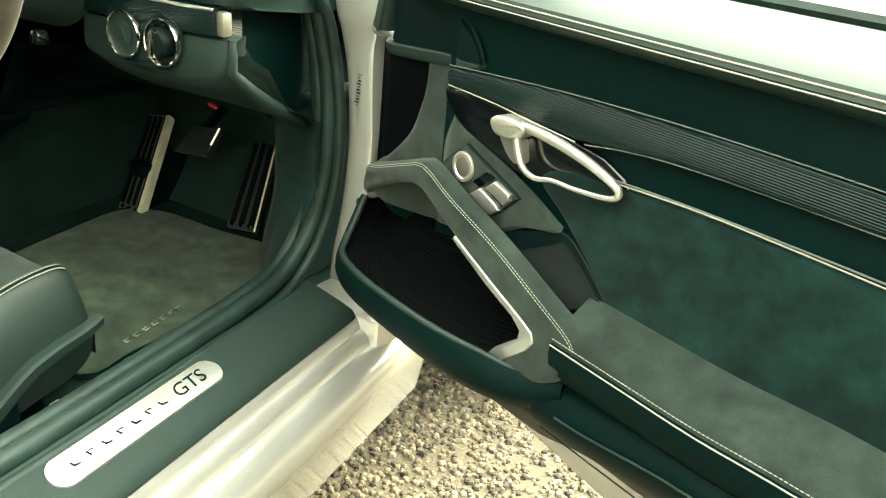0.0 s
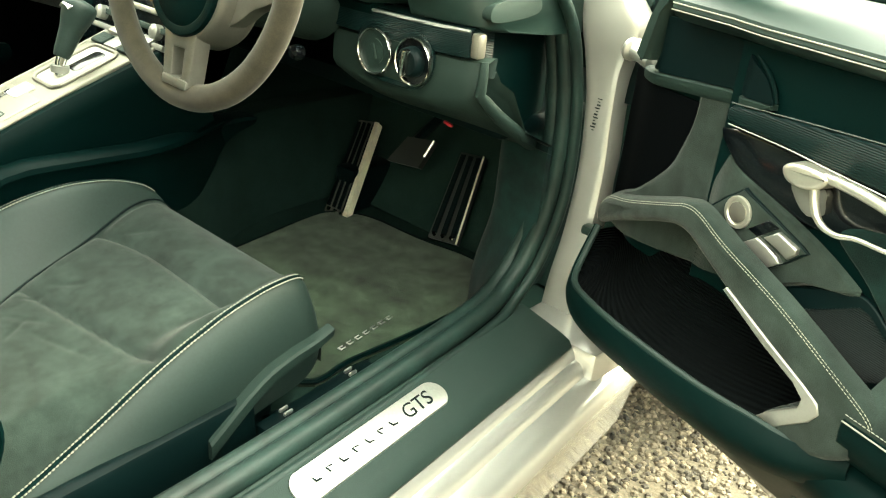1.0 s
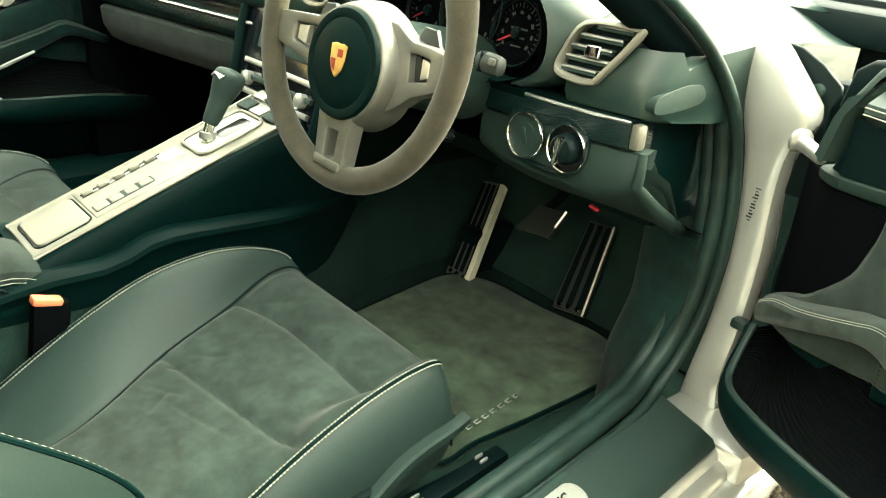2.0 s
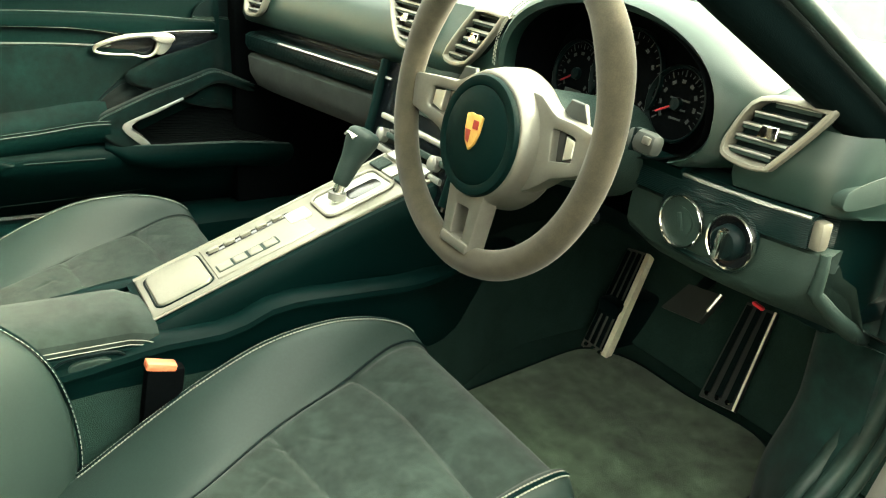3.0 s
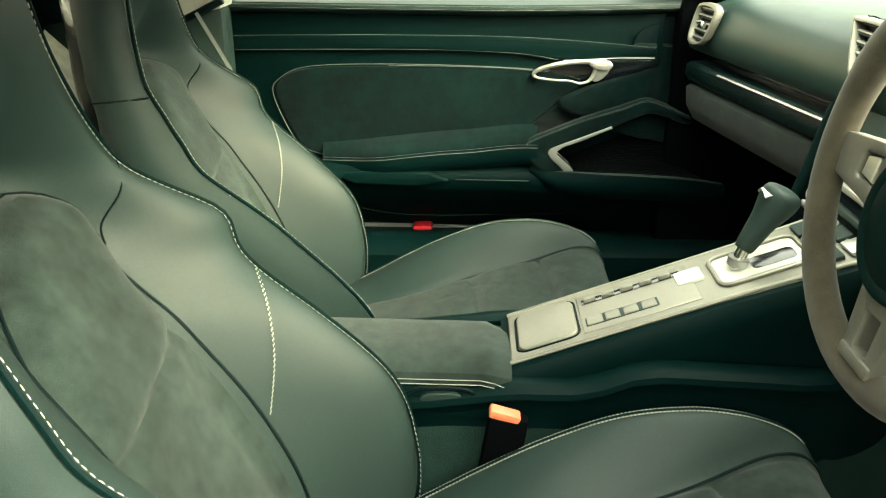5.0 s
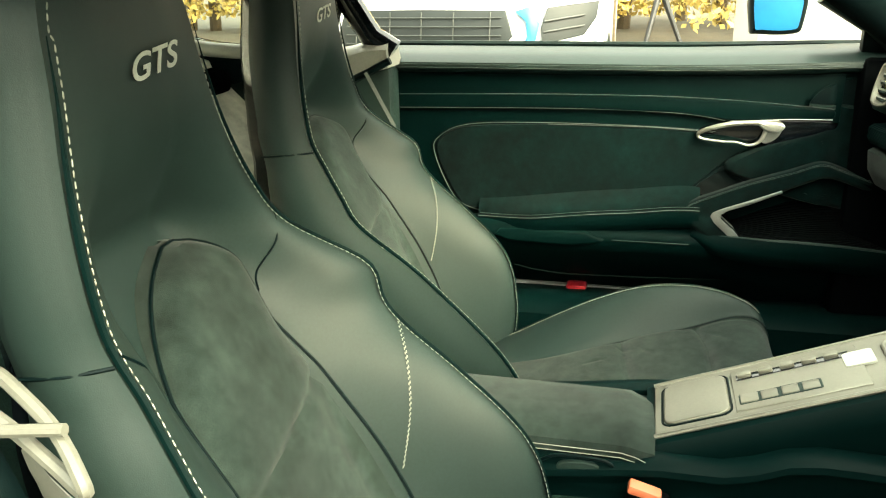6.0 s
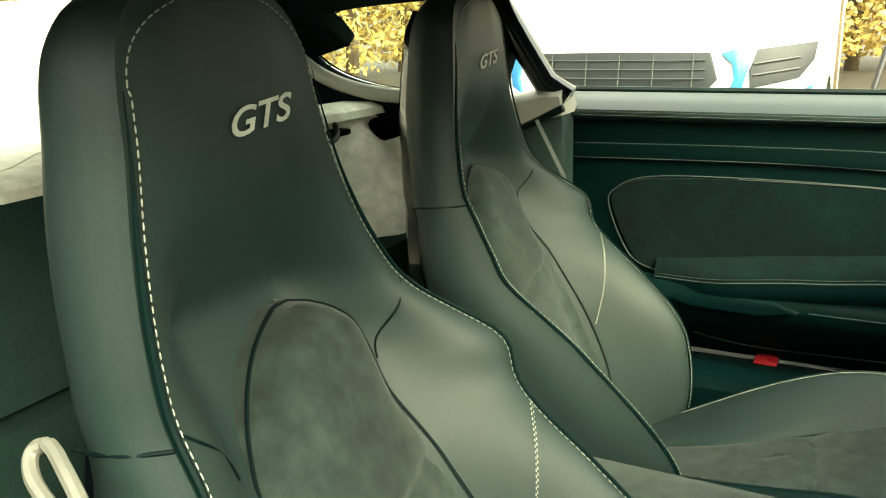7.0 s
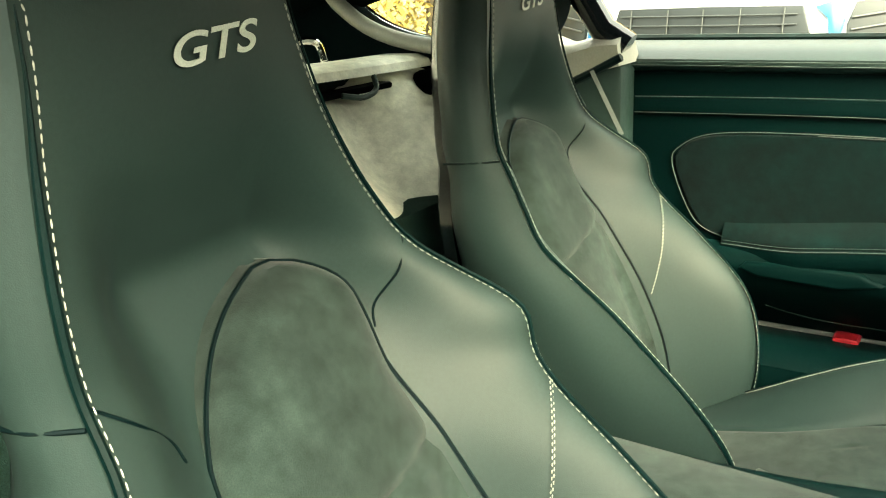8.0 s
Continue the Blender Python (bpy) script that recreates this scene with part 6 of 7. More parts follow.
for x, z, r in ((0.328, 0.872, 0.060), (0.240, 0.860, 0.044), (0.418, 0.860, 0.044)):
    m = Matrix.Translation((x, 0.514 + 0.20 * (z - 0.86), z)) @ Matrix.Rotation(radians(79), 4, "X")
    g = part("gauge", lathe([(r - 0.003, 0.0), (r, 0.0), (r, 0.007), (r - 0.0015, 0.008), (r - 0.004, 0.004), (r - 0.003, -0.002)], m, 40), PLASTIC, dash, "round gauge rim")
    part("gauge_dial", lathe([(0.0, 0.001), (r - 0.003, 0.001), (r - 0.003, 0.0015), (0.0, 0.0015)], m, 40), DIAL, g, "black dial")
    for k in range(25):
        turn = m @ Matrix.Rotation(radians(-35 + 250 * k / 24), 4, "Z")
        long = k % 3 == 0
        part("gauge_tick", rbox((0.0075 if long else 0.004, 0.0014 if long else 0.0008, 0.0006), turn @ Matrix.Translation((r - 0.009, 0, 0.002)), 0.0002, 1), DIAL_MARK, g)
        if long:
            part("gauge_numeral_bar", rbox((0.004, 0.0055, 0.0006), turn @ Matrix.Translation((r - 0.018, 0, 0.002)), 0.0002, 1), DIAL_MARK, g)
    part("needle", rbox((r - 0.014, 0.0022, 0.0015), m @ Matrix.Rotation(radians(208), 4, "Z") @ Matrix.Translation(((r - 0.014) / 2, 0, 0.005)), 0.0004, 1), RED, g, "red needle")
    part("needle_hub", lathe([(0.0, 0.002), (0.008, 0.002), (0.007, 0.007), (0.0, 0.008)], m, 20), PLASTIC, g)
    if x < 0.4:
        part("display", slab([(-0.016, -0.030), (0.016, -0.030), (0.016, -0.020), (-0.016, -0.020)], lambda p, q, w: m @ Vector((p, q, w)), 0.0015, 0.0024, 0.0004), DIAL_MARK, g, "grey display window")
    else:
        bars = bmesh.new()
        for k in range(3):
            rbox((0.030 - 0.006 * k, 0.0022, 0.0006), m @ Matrix.Translation((0.002, 0.006 - 0.011 * k, 0.002)), 0.0002, 1, bars)
        part("display_lines", bars, DIAL_MARK, g)
part("binnacle_skirt", loft([[Vector((x, y, z)) for y, z in ((face_y(x) - 0.006, 0.798), (face_y(x) - 0.010, 0.806), (0.485, 0.812), (0.56, 0.79), (face_y(x) + 0.05, 0.77), (face_y(x), 0.785))] for x in (0.16 + 0.32 * k / 12 for k in range(13))]), LEATHER_TRIM, dash)
lines = [Vector((arch(a, 1.0)[0] + 0.024 * math.cos(a), 0.4565 + 0.012 * math.cos(a), arch(a, 1.0)[1] + 0.016 * math.sin(a))) for a in (radians(112 + 4 * k) for k in range(19))]
tw = stitches([p + Vector((0.002, -0.002, 0.0)) for p in lines], 0.004, 0.0012, 0.0009)
stitches([p + Vector((-0.006, 0.001, 0.001)) for p in lines], 0.004, 0.0012, 0.0009, tw)
part("hood_stitching", tw, STITCH, dash, "pale double stitching")

# centre stack
stack = thing("centre_stack", "black centre stack with screen and climate buttons", "centre stack", at=(-0.02, 0.45, 0.66))


def SK(x, t, w):
    """On the sloping stack: t up its face, w towards the cabin."""
    return Vector((x, 0.405 + 0.30 * t - 0.95 * w, 0.668 + 0.95 * t + 0.3 * w))


part("stack_body", slab([(-0.15, -0.03), (0.115, -0.03), (0.125, 0.18), (-0.165, 0.18)], SK, -0.06, 0.0, 0.005), GLOSS, stack, "gloss black stack panel")
for sx, x in ((-1, -0.158), (1, 0.120)):
    part("stack_pillar", tube(cat([SK(x, -0.02, 0.0), SK(x, 0.05, 0.002), SK(x + 0.006 * sx, 0.10, 0.004), SK(x + 0.010 * sx, 0.145, 0.004)], 5), 0.009, 10), LEATHER_TRIM, stack, "leather-wrapped stack pillar")
part("screen", slab([(-0.10, 0.085), (0.075, 0.085), (0.078, 0.165), (-0.104, 0.165)], SK, -0.005, 0.004, 0.003), PLASTIC_SOFT, stack, "dull navigation screen")
part("clock_cover", slab([(-0.05, 0.167), (0.02, 0.167), (0.02, 0.178), (-0.05, 0.178)], SK, -0.005, 0.003, 0.002), GLOSS, stack)
for r in range(3):
    part("button_bar", slab([(-0.125, 0.004 + 0.025 * r), (0.095, 0.004 + 0.025 * r), (0.095, 0.013 + 0.025 * r), (-0.125, 0.013 + 0.025 * r)], SK, -0.002, 0.006, 0.002), SATIN if r != 1 else PLASTIC_SOFT, stack)
for x in (-0.10, 0.07):
    n = (SK(0, 0, 1) - SK(0, 0, 0)).normalized()
    part("rotary_knob", lathe([(0, 0), (0.012, 0), (0.0115, 0.012), (0.009, 0.014), (0, 0.014)], Matrix.Translation(SK(x, 0.030, 0.0)) @ Vector((0, 0, 1)).rotation_difference(n).to_matrix().to_4x4(), 20), SATIN, stack)

# ---- footwell ----
mat_outline = smooth2([(0.075, 0.50), (0.05, 0.65), (0.035, 0.77), (0.06, 0.815), (0.12, 0.845), (0.25, 0.85), (0.38, 0.865), (0.45, 0.83), (0.485, 0.76), (0.49, 0.60), (0.485, 0.46), (0.48, 0.37), (0.30, 0.36), (0.09, 0.37)], 4)
mat_ob = thing("floor_mat", "dark olive-grey pile floor mat with a worn heel area", "floor mat", at=(0.27, 0.6, 0.277))
part("mat_pad", slab(mat_outline, lambda x, y, w: Vector((x, y, 0.277 + w + 0.10 * step(0.80, 0.95, y) * (y - 0.78))), 0.0, 0.013, 0.004), MAT_PILE, mat_ob)
part("mat_binding", tube([Vector((x, y, 0.287 + 0.10 * step(0.80, 0.95, y) * (y - 0.78))) for x, y in mat_outline], 0.0045, 6, True), LEATHER_TRIM, mat_ob)
pl = bmesh.new()
for k in range(7):
    f = k / 6
    q = Matrix.Translation((0.4565 - 0.0195 * f, 0.468 + 0.118 * f, 0.2925)) @ Matrix.Rotation(radians(9), 4, "Z")
    rbox((0.0018, 0.011, 0.002), q @ Matrix.Translation((-0.003, 0, 0)), 0.0004, 1, pl)
    rbox((0.0018, 0.011, 0.002), q @ Matrix.Translation((0.003, 0, 0)), 0.0004, 1, pl)
    rbox((0.0078, 0.0022, 0.002), q @ Matrix.Translation((0, -0.005, 0)), 0.0004, 1, pl)
part("name_plate_bars", pl, STEEL, mat_ob, "bright metal bars")


def pedal(name, label, a, b, c, d, strips, depth=0.012, face=None):
    """A pedal plate: corners bottom left, bottom right, top right, top left."""
    a, b, c, d = (Vector(q) for q in (a, b, c, d))
    n = (b - a).cross(d - a).normalized()
    if n.y > 0:
        n = -n
    f = lambda u, v, w: a.lerp(b, u).lerp(d.lerp(c, u), v) + n * w
    ob = thing(name, label, "pedal", at=tuple(a.lerp(b, 0.5)))
    part("pad", slab([(0, 0), (1, 0), (1, 1), (0, 1)], lambda u, v, w: f(u, v, w), -depth, 0.0, 0.0), face or PEDAL, ob)
    for k in range(strips):
        u0, u1 = (k + 0.25) / strips, (k + 0.75) / strips
        part("grip_strip", slab([(u0, 0.06), (u1, 0.06), (u1, 0.97), (u0, 0.97)], f, 0.0, 0.004, 0.0), PLASTIC, ob)
    return ob, f


rest, f = pedal("footrest", "black footrest with rubber strips and a bright metal edge", (0.018, 0.80, 0.284), (0.084, 0.80, 0.286), (0.012, 0.95, 0.450), (-0.050, 0.95, 0.440), 4, face=FOOTREST_METAL)
part("support", rbox((0.06, 0.16, 0.10), Matrix.Translation((0.02, 0.93, 0.32)), 0.01), PLASTIC, rest)
part("edge_strip", slab([(0.90, 0.02), (1.08, 0.02), (1.08, 0.99), (0.90, 0.99)], f, -0.012, 0.005, 0.0), EDGE_METAL, rest, "bright worn metal edge")
for k in range(3):
    part("rivet", lathe([(0, 0), (0.005, 0), (0.004, 0.003), (0, 0.003)], Matrix.Translation(f(0.2 + 0.3 * k, 0.03, 0.003)) @ Matrix.Rotation(radians(45), 4, "X"), 8), CHROME, rest)
acc, f = pedal("accelerator_pedal", "black floor-hinged accelerator pedal with a thin metal edge", (0.262, 0.862, 0.296), (0.330, 0.870, 0.302), (0.300, 0.965, 0.455), (0.240, 0.965, 0.448), 3)
part("edge_strip", tube([f(1.0, v, 0.002) for v in (0.0, 0.5, 1.0)], 0.0022, 6), EDGE_METAL, acc)
for k in range(3):
    part("rivet", lathe([(0, 0), (0.005, 0), (0.004, 0.003), (0, 0.003)], Matrix.Translation(f(0.2 + 0.3 * k, 0.05, 0.003)) @ Matrix.Rotation(radians(45), 4, "X"), 8), CHROME, acc)
brk, f = pedal("brake_pedal", "black brake pedal with a bright side edge", (0.205, 0.79, 0.455), (0.287, 0.79, 0.465), (0.300, 0.815, 0.515), (0.232, 0.815, 0.505), 0, face=PEDAL)
part("edge_strip", tube([f(1.0, v, 0.002) for v in (0.4, 1.0)], 0.0024, 6), STEEL, brk)
part("pedal_arm", tube([(0.25, 0.82, 0.50), (0.25, 0.92, 0.56), (0.25, 1.05, 0.64)], 0.010, 8), PLASTIC, brk)
lamp = thing("footwell_lamp", "small red hazard tag under the dash", "tag", at=(0.534, 0.576, 0.655))
part("tag", rbox((0.016, 0.006, 0.0045), Matrix.Translation((0.538, 0.572, 0.652)) @ Matrix.Rotation(radians(10), 4, "Y"), 0.002), RED, lamp)

# ---- rear of the cabin ----
part("pillar_trim", tube(cat([(0.622, 0.635, 0.845), (0.607, 0.50, 0.925), (0.592, 0.38, 0.995), (0.567, 0.23, 1.085), (0.545, 0.08, 1.150), (0.53, -0.2, 1.18)], 6), 0.027, 12), HEADLINER, car, "dark windscreen pillar trim")
part("pillar_trim", tube(cat([(-0.70, 0.50, 0.87), (-0.66, 0.36, 0.965), (-0.61, 0.22, 1.055), (-0.56, 0.06, 1.145), (-0.54, -0.2, 1.18)], 6), 0.038, 12), HEADLINER, car, "dark windscreen pillar trim")
part("mirror_triangle", slab([(0.34, 0.895), (0.60, 0.88), (0.34, 1.00)], lambda y, z, w: Vector((-0.735 + w, y, z)), 0.0, 0.02, 0.004), PLASTIC, car)
part("windscreen", sheet(lambda u, v: Vector(((-0.62 + 1.24 * u) * (1 - 0.16 * v), 0.99 - 0.93 * v - 0.06 * (2 * u - 1) ** 2, 0.905 + 0.285 * v)), 12, 8), GLASS, car, "clear windscreen").visible_shadow = False
part("nose_panel", sheet(lambda u, v: Vector((-0.63 + 1.26 * u, 2.06 + 0.12 * v - 0.10 * (2 * u - 1) ** 2, 0.735 - 0.06 * v)), 12, 4, 0.012), PAINT, car, "silver nose panel")
part("cowl", rbox((1.5, 0.30, 0.05), Matrix.Translation((0, 1.13, 0.885)), 0.01), PLASTIC, car)
part("bonnet", sheet(lambda u, v: Vector((-0.63 + 1.26 * u, 1.2 + (1.02 - 0.10 * (2 * u - 1) ** 2) * v, 0.895 - 0.20 * v * v + 0.012 * math.sin(math.pi * u))), 12, 10, 0.012), PAINT, car, "silver bonnet")

# rear bulkhead with padded shelf
shelf = [(-0.66, 0.27), (-0.69, 0.55), (-0.715, 0.685), (-0.735, 0.695), (-0.80, 0.755), (-0.87, 0.818), (-0.905, 0.850), (-0.925, 0.868), (-0.945, 0.876), (-1.02, 0.878), (-1.10, 0.870), (-1.55, 0.86), (-1.55, 0.27)]
part("rear_carpet", loft([[Vector((x, y, z)) for y, z in shelf[:3] + [(-0.80, 0.685), (-0.80, 0.27)]] for x in (-0.66, 0.0, 0.66)]), CARPET, car, "carpeted rear bulkhead")


def shelf_pt(u, v):
    x = -0.62 + 0.82 * u
    y, z = table([(0.0, -0.722, 0.688), (0.18, -0.775, 0.728), (0.4, -0.845, 0.790), (0.62, -0.895, 0.838), (0.75, -0.92, 0.862), (1.0, -1.0, 0.872)], v)
    dip = 0.045 * math.exp(-((x + 0.30 + 0.10 * v) / 0.06) ** 2) * (0.4 + 0.6 * v) + 0.018 * math.exp(-((x + 0.16 + 0.12 * v) / 0.035) ** 2) * v + 0.015 * math.exp(-((x + 0.42) / 0.04) ** 2) * (1 - v) + 0.020 * math.exp(-((x + 0.30) / 0.10) ** 2) * math.sin(math.pi * min(1, v * 1.2)) + 0.02 * math.exp(-((x - 0.30) / 0.12) ** 2) * math.sin(math.pi * v)
    return Vector((x, y - 0.5 * dip, z - dip))


part("rear_shelf", sheet(shelf_pt, 40, 20, 0.008), SHELF, car, "soft grey rear shelf cover")
ledge_in = lambda x: 0.075 * step(0.12, 0.26, x)
part("shelf_ledge", loft([[Vector((x, y + ledge_in(x), z + 0.012 * math.exp(-((x) / 0.35) ** 2))) for y, z in ((-0.90, 0.868), (-0.905, 0.882), (-0.93, 0.890), (-1.0, 0.890), (-1.02, 0.87))] for x in (-0.62 + 1.24 * k / 30 for k in range(31))]), SHELF, car, "pale padded shelf ledge")
part("shelf_top", sheet(lambda u, v: Vector((0.0 + 0.62 * u, -0.985 - 0.255 * v + ledge_in(0.62 * u) * (1 - v), 0.891 - 0.004 * v + 0.012 * math.exp(-(0.62 * u / 0.35) ** 2))), 16, 8, 0.01), SHELF, car, "pale engine cover panel")
part("shelf_back_panel", sheet(lambda u, v: Vector((0.17 + 0.45 * u, -0.745 - 0.085 * v, 0.690 + 0.185 * v)), 6, 6, 0.01), CARPET, car, "carpeted panel behind the driver seat")


def cover_pt(u, v):
    x, y = -0.30 + 0.86 * u, -1.235 - 0.26 * v
    fold = 0.010 * math.sin(9 * v + 5 * u) * math.sin(math.pi * v) + 0.006 * math.sin(21 * v - 8 * u + 1.3) * math.sin(math.pi * v)
    return Vector((x, y + 0.5 * fold, 0.886 + 0.085 * v ** 0.7 * (1 - 0.25 * (2 * u - 1) ** 2) + fold))


luggage_cover = thing("luggage_cover", "pale folded fabric cover lying on the rear shelf", "fabric cover", at=(0.13, -1.24, 0.885))
part("fabric", sheet(cover_pt, 40, 40, 0.006), SHELF, luggage_cover)
part("shelf_slot", slab(rrect(-0.44, 0.846, -0.24, 0.857, 0.005), lambda x, z, w: Vector((x, -0.898 + w, z)), -0.02, 0.012, 0.002), DIAL, car, "dark slot below the ledge")
part("shelf_grip", tube(cat([(-0.30, -0.885, 0.850), (-0.345, -0.875, 0.842), (-0.385, -0.880, 0.850), (-0.40, -0.895, 0.870)], 5), 0.005, 8), PLASTIC_SOFT, car)
# solid near-black box takes the place of the dark gap here
part("shelf_gap_fill", rbox((0.07, 0.05, 0.045), Matrix.Translation((-0.56, -0.885, 0.842)), 0.014), DIAL, car, "near-black box standing in for the dark corner gap")
part("load_floor", rbox((1.3, 0.6, 0.02), Matrix.Translation((0, -1.30, 0.855)), 0.004), CARPET, car)
part("cargo_hook", tube(cat([(-0.245, -0.92, 0.905), (-0.248, -0.93, 0.937), (-0.30, -0.93, 0.935), (-0.305, -0.92, 0.905)], 4), 0.006, 8), CHROME, car, "bright cargo hook")
# side walls, quarter panels and windows
for sx in (-1, 1):
    part("side_wall", rbox((0.08, 1.25, 0.62), Matrix.Translation((sx * 0.70, -1.19, 0.58)), 0.01), PLASTIC_SOFT, car)
    win = smooth2([(-1.112, 1.026), (-1.085, 0.980), (-1.01, 0.938), (-0.895, 0.914), (-0.74, 0.912), (-0.69, 0.93), (-0.71, 1.05), (-0.755, 1.115), (-0.85, 1.118), (-0.97, 1.088)], 3)
    oo = win if area2(win) > 0 else win[::-1]
    f = lambda y, z, w: Vector((sx * (0.585 - 0.10 * (z - 0.9) + w), y, z))
    # trim with the window opening cut through
    bm = bmesh.new()
    n = len(oo)
    outer = []
    cy, cz = -0.90, 1.0
    for y, z in oo:
        a = math.atan2(z - cz, y - cy)
        outer.append((cy + 0.55 * math.cos(a) if math.cos(a) < 0 else cy + 0.27 * math.cos(a), cz + 0.15 * math.sin(a) if math.sin(a) > 0 else cz + 0.17 * math.sin(a)))
    loft([[f(y, z, w) for y, z in q] for q, w in ((oo, 0.05), (offset2(oo, -0.006), 0.0), (offset2(oo, -0.020), -0.004), (outer, 0.0), (outer, 0.06), (oo, 0.06))], True, False, bm)
    part("quarter_trim", bm, HEADLINER, car, "dark rear quarter trim")
    rim = tube([f(y, z, -0.004) for y, z in offset2(oo, -0.009) if z < 1.02 and y < -0.70], 0.015, 10)
    part("window_sill", rim, PLASTIC_SAND, car, "pale quarter window ledge")
    part("quarter_glass", slab(oo, f, 0.045, 0.048, 0.0), GLASS, car, "clear quarter window").visible_shadow = False
    # pillar behind the door
    part("door_pillar", tube([(sx * 0.63, -0.525, 0.90), (sx * 0.625, -0.570, 0.93), (sx * 0.60, -0.665, 1.09), (sx * 0.57, -0.72, 1.17)], 0.024, 10), GLOSS, car, "gloss black pillar")
    part("pillar_panel", rbox((0.07, 0.16, 0.58), Matrix.Translation((sx * 0.665, -0.615, 0.58)), 0.014), PLASTIC_SOFT, car)
part("belt_cowl", loft([[Vector(p) for p in ((-0.60, y, z0), (-0.592, y, z1 - 0.012), (-0.61, y, z1), (-0.66, y, z1 + 0.006), (-0.70, y, z0))] for y, z0, z1 in ((-0.53, 0.87, 0.918), (-0.57, 0.86, 0.916), (-0.62, 0.84, 0.902), (-0.68, 0.82, 0.892))]), PLASTIC_SAND, car, "pale belt outlet cover")
part("belt_slot", tube([(-0.591, -0.522, 0.886), (-0.591, -0.57, 0.862), (-0.591, -0.622, 0.838)], 0.007, 8), PLASTIC, car)
belt = thing("seat_belt", "grey seat belt webbing hanging from its outlet", "seat belt", at=(-0.58, -0.54, 0.80))
part("webbing", sheet(lambda u, v: Vector((-0.578 + 0.004 * u, -0.566 + 0.056 * v - 0.005 * u, 0.866 - 0.105 * v - 0.003 * u)), 2, 8, 0.002), WEBBING, belt)
part("webbing_edge", sheet(lambda u, v: Vector((-0.586, -0.604 + 0.03 * v - 0.010 * u, 0.840 - 0.05 * v - 0.006 * u)), 2, 8, 0.002), WEBBING, belt)
part("header_rail", tube(cat([(-0.52, -0.06, 1.160), (0.0, 0.05, 1.190), (0.52, -0.06, 1.160)], 8), 0.028, 10), HEADLINER, car)
part("roof_rail", tube(cat([(0.56, 0.10, 1.155), (0.575, -0.2, 1.175), (0.58, -0.45, 1.15), (0.59, -0.66, 1.05)], 6), 0.022, 10), PAINT, car)

# ---- outside ----
# unseen wall, added to cut low sky light on the open door side
sky_blocker = thing("wall_sky_blocker", "unseen dark wall added to hold back the low sky", "wall", kind="structure", at=(5.2, 0, 0))
part("wall_face", rbox((0.3, 18.0, 1.9), Matrix.Translation((5.2, 0, 0.95)), 0.02), WALL, sky_blocker)
# pale wall added as a reflector for the rear right of the cabin
bounce_wall = thing("wall_rear_bounce", "pale wall added behind the car to bounce light into it", "wall", kind="structure", at=(2.4, -6.6, 0))
part("wall_face", rbox((5.6, 0.3, 3.8), Matrix.Translation((2.4, -6.6, 1.9)), 0.02), PLASTER, bounce_wall)


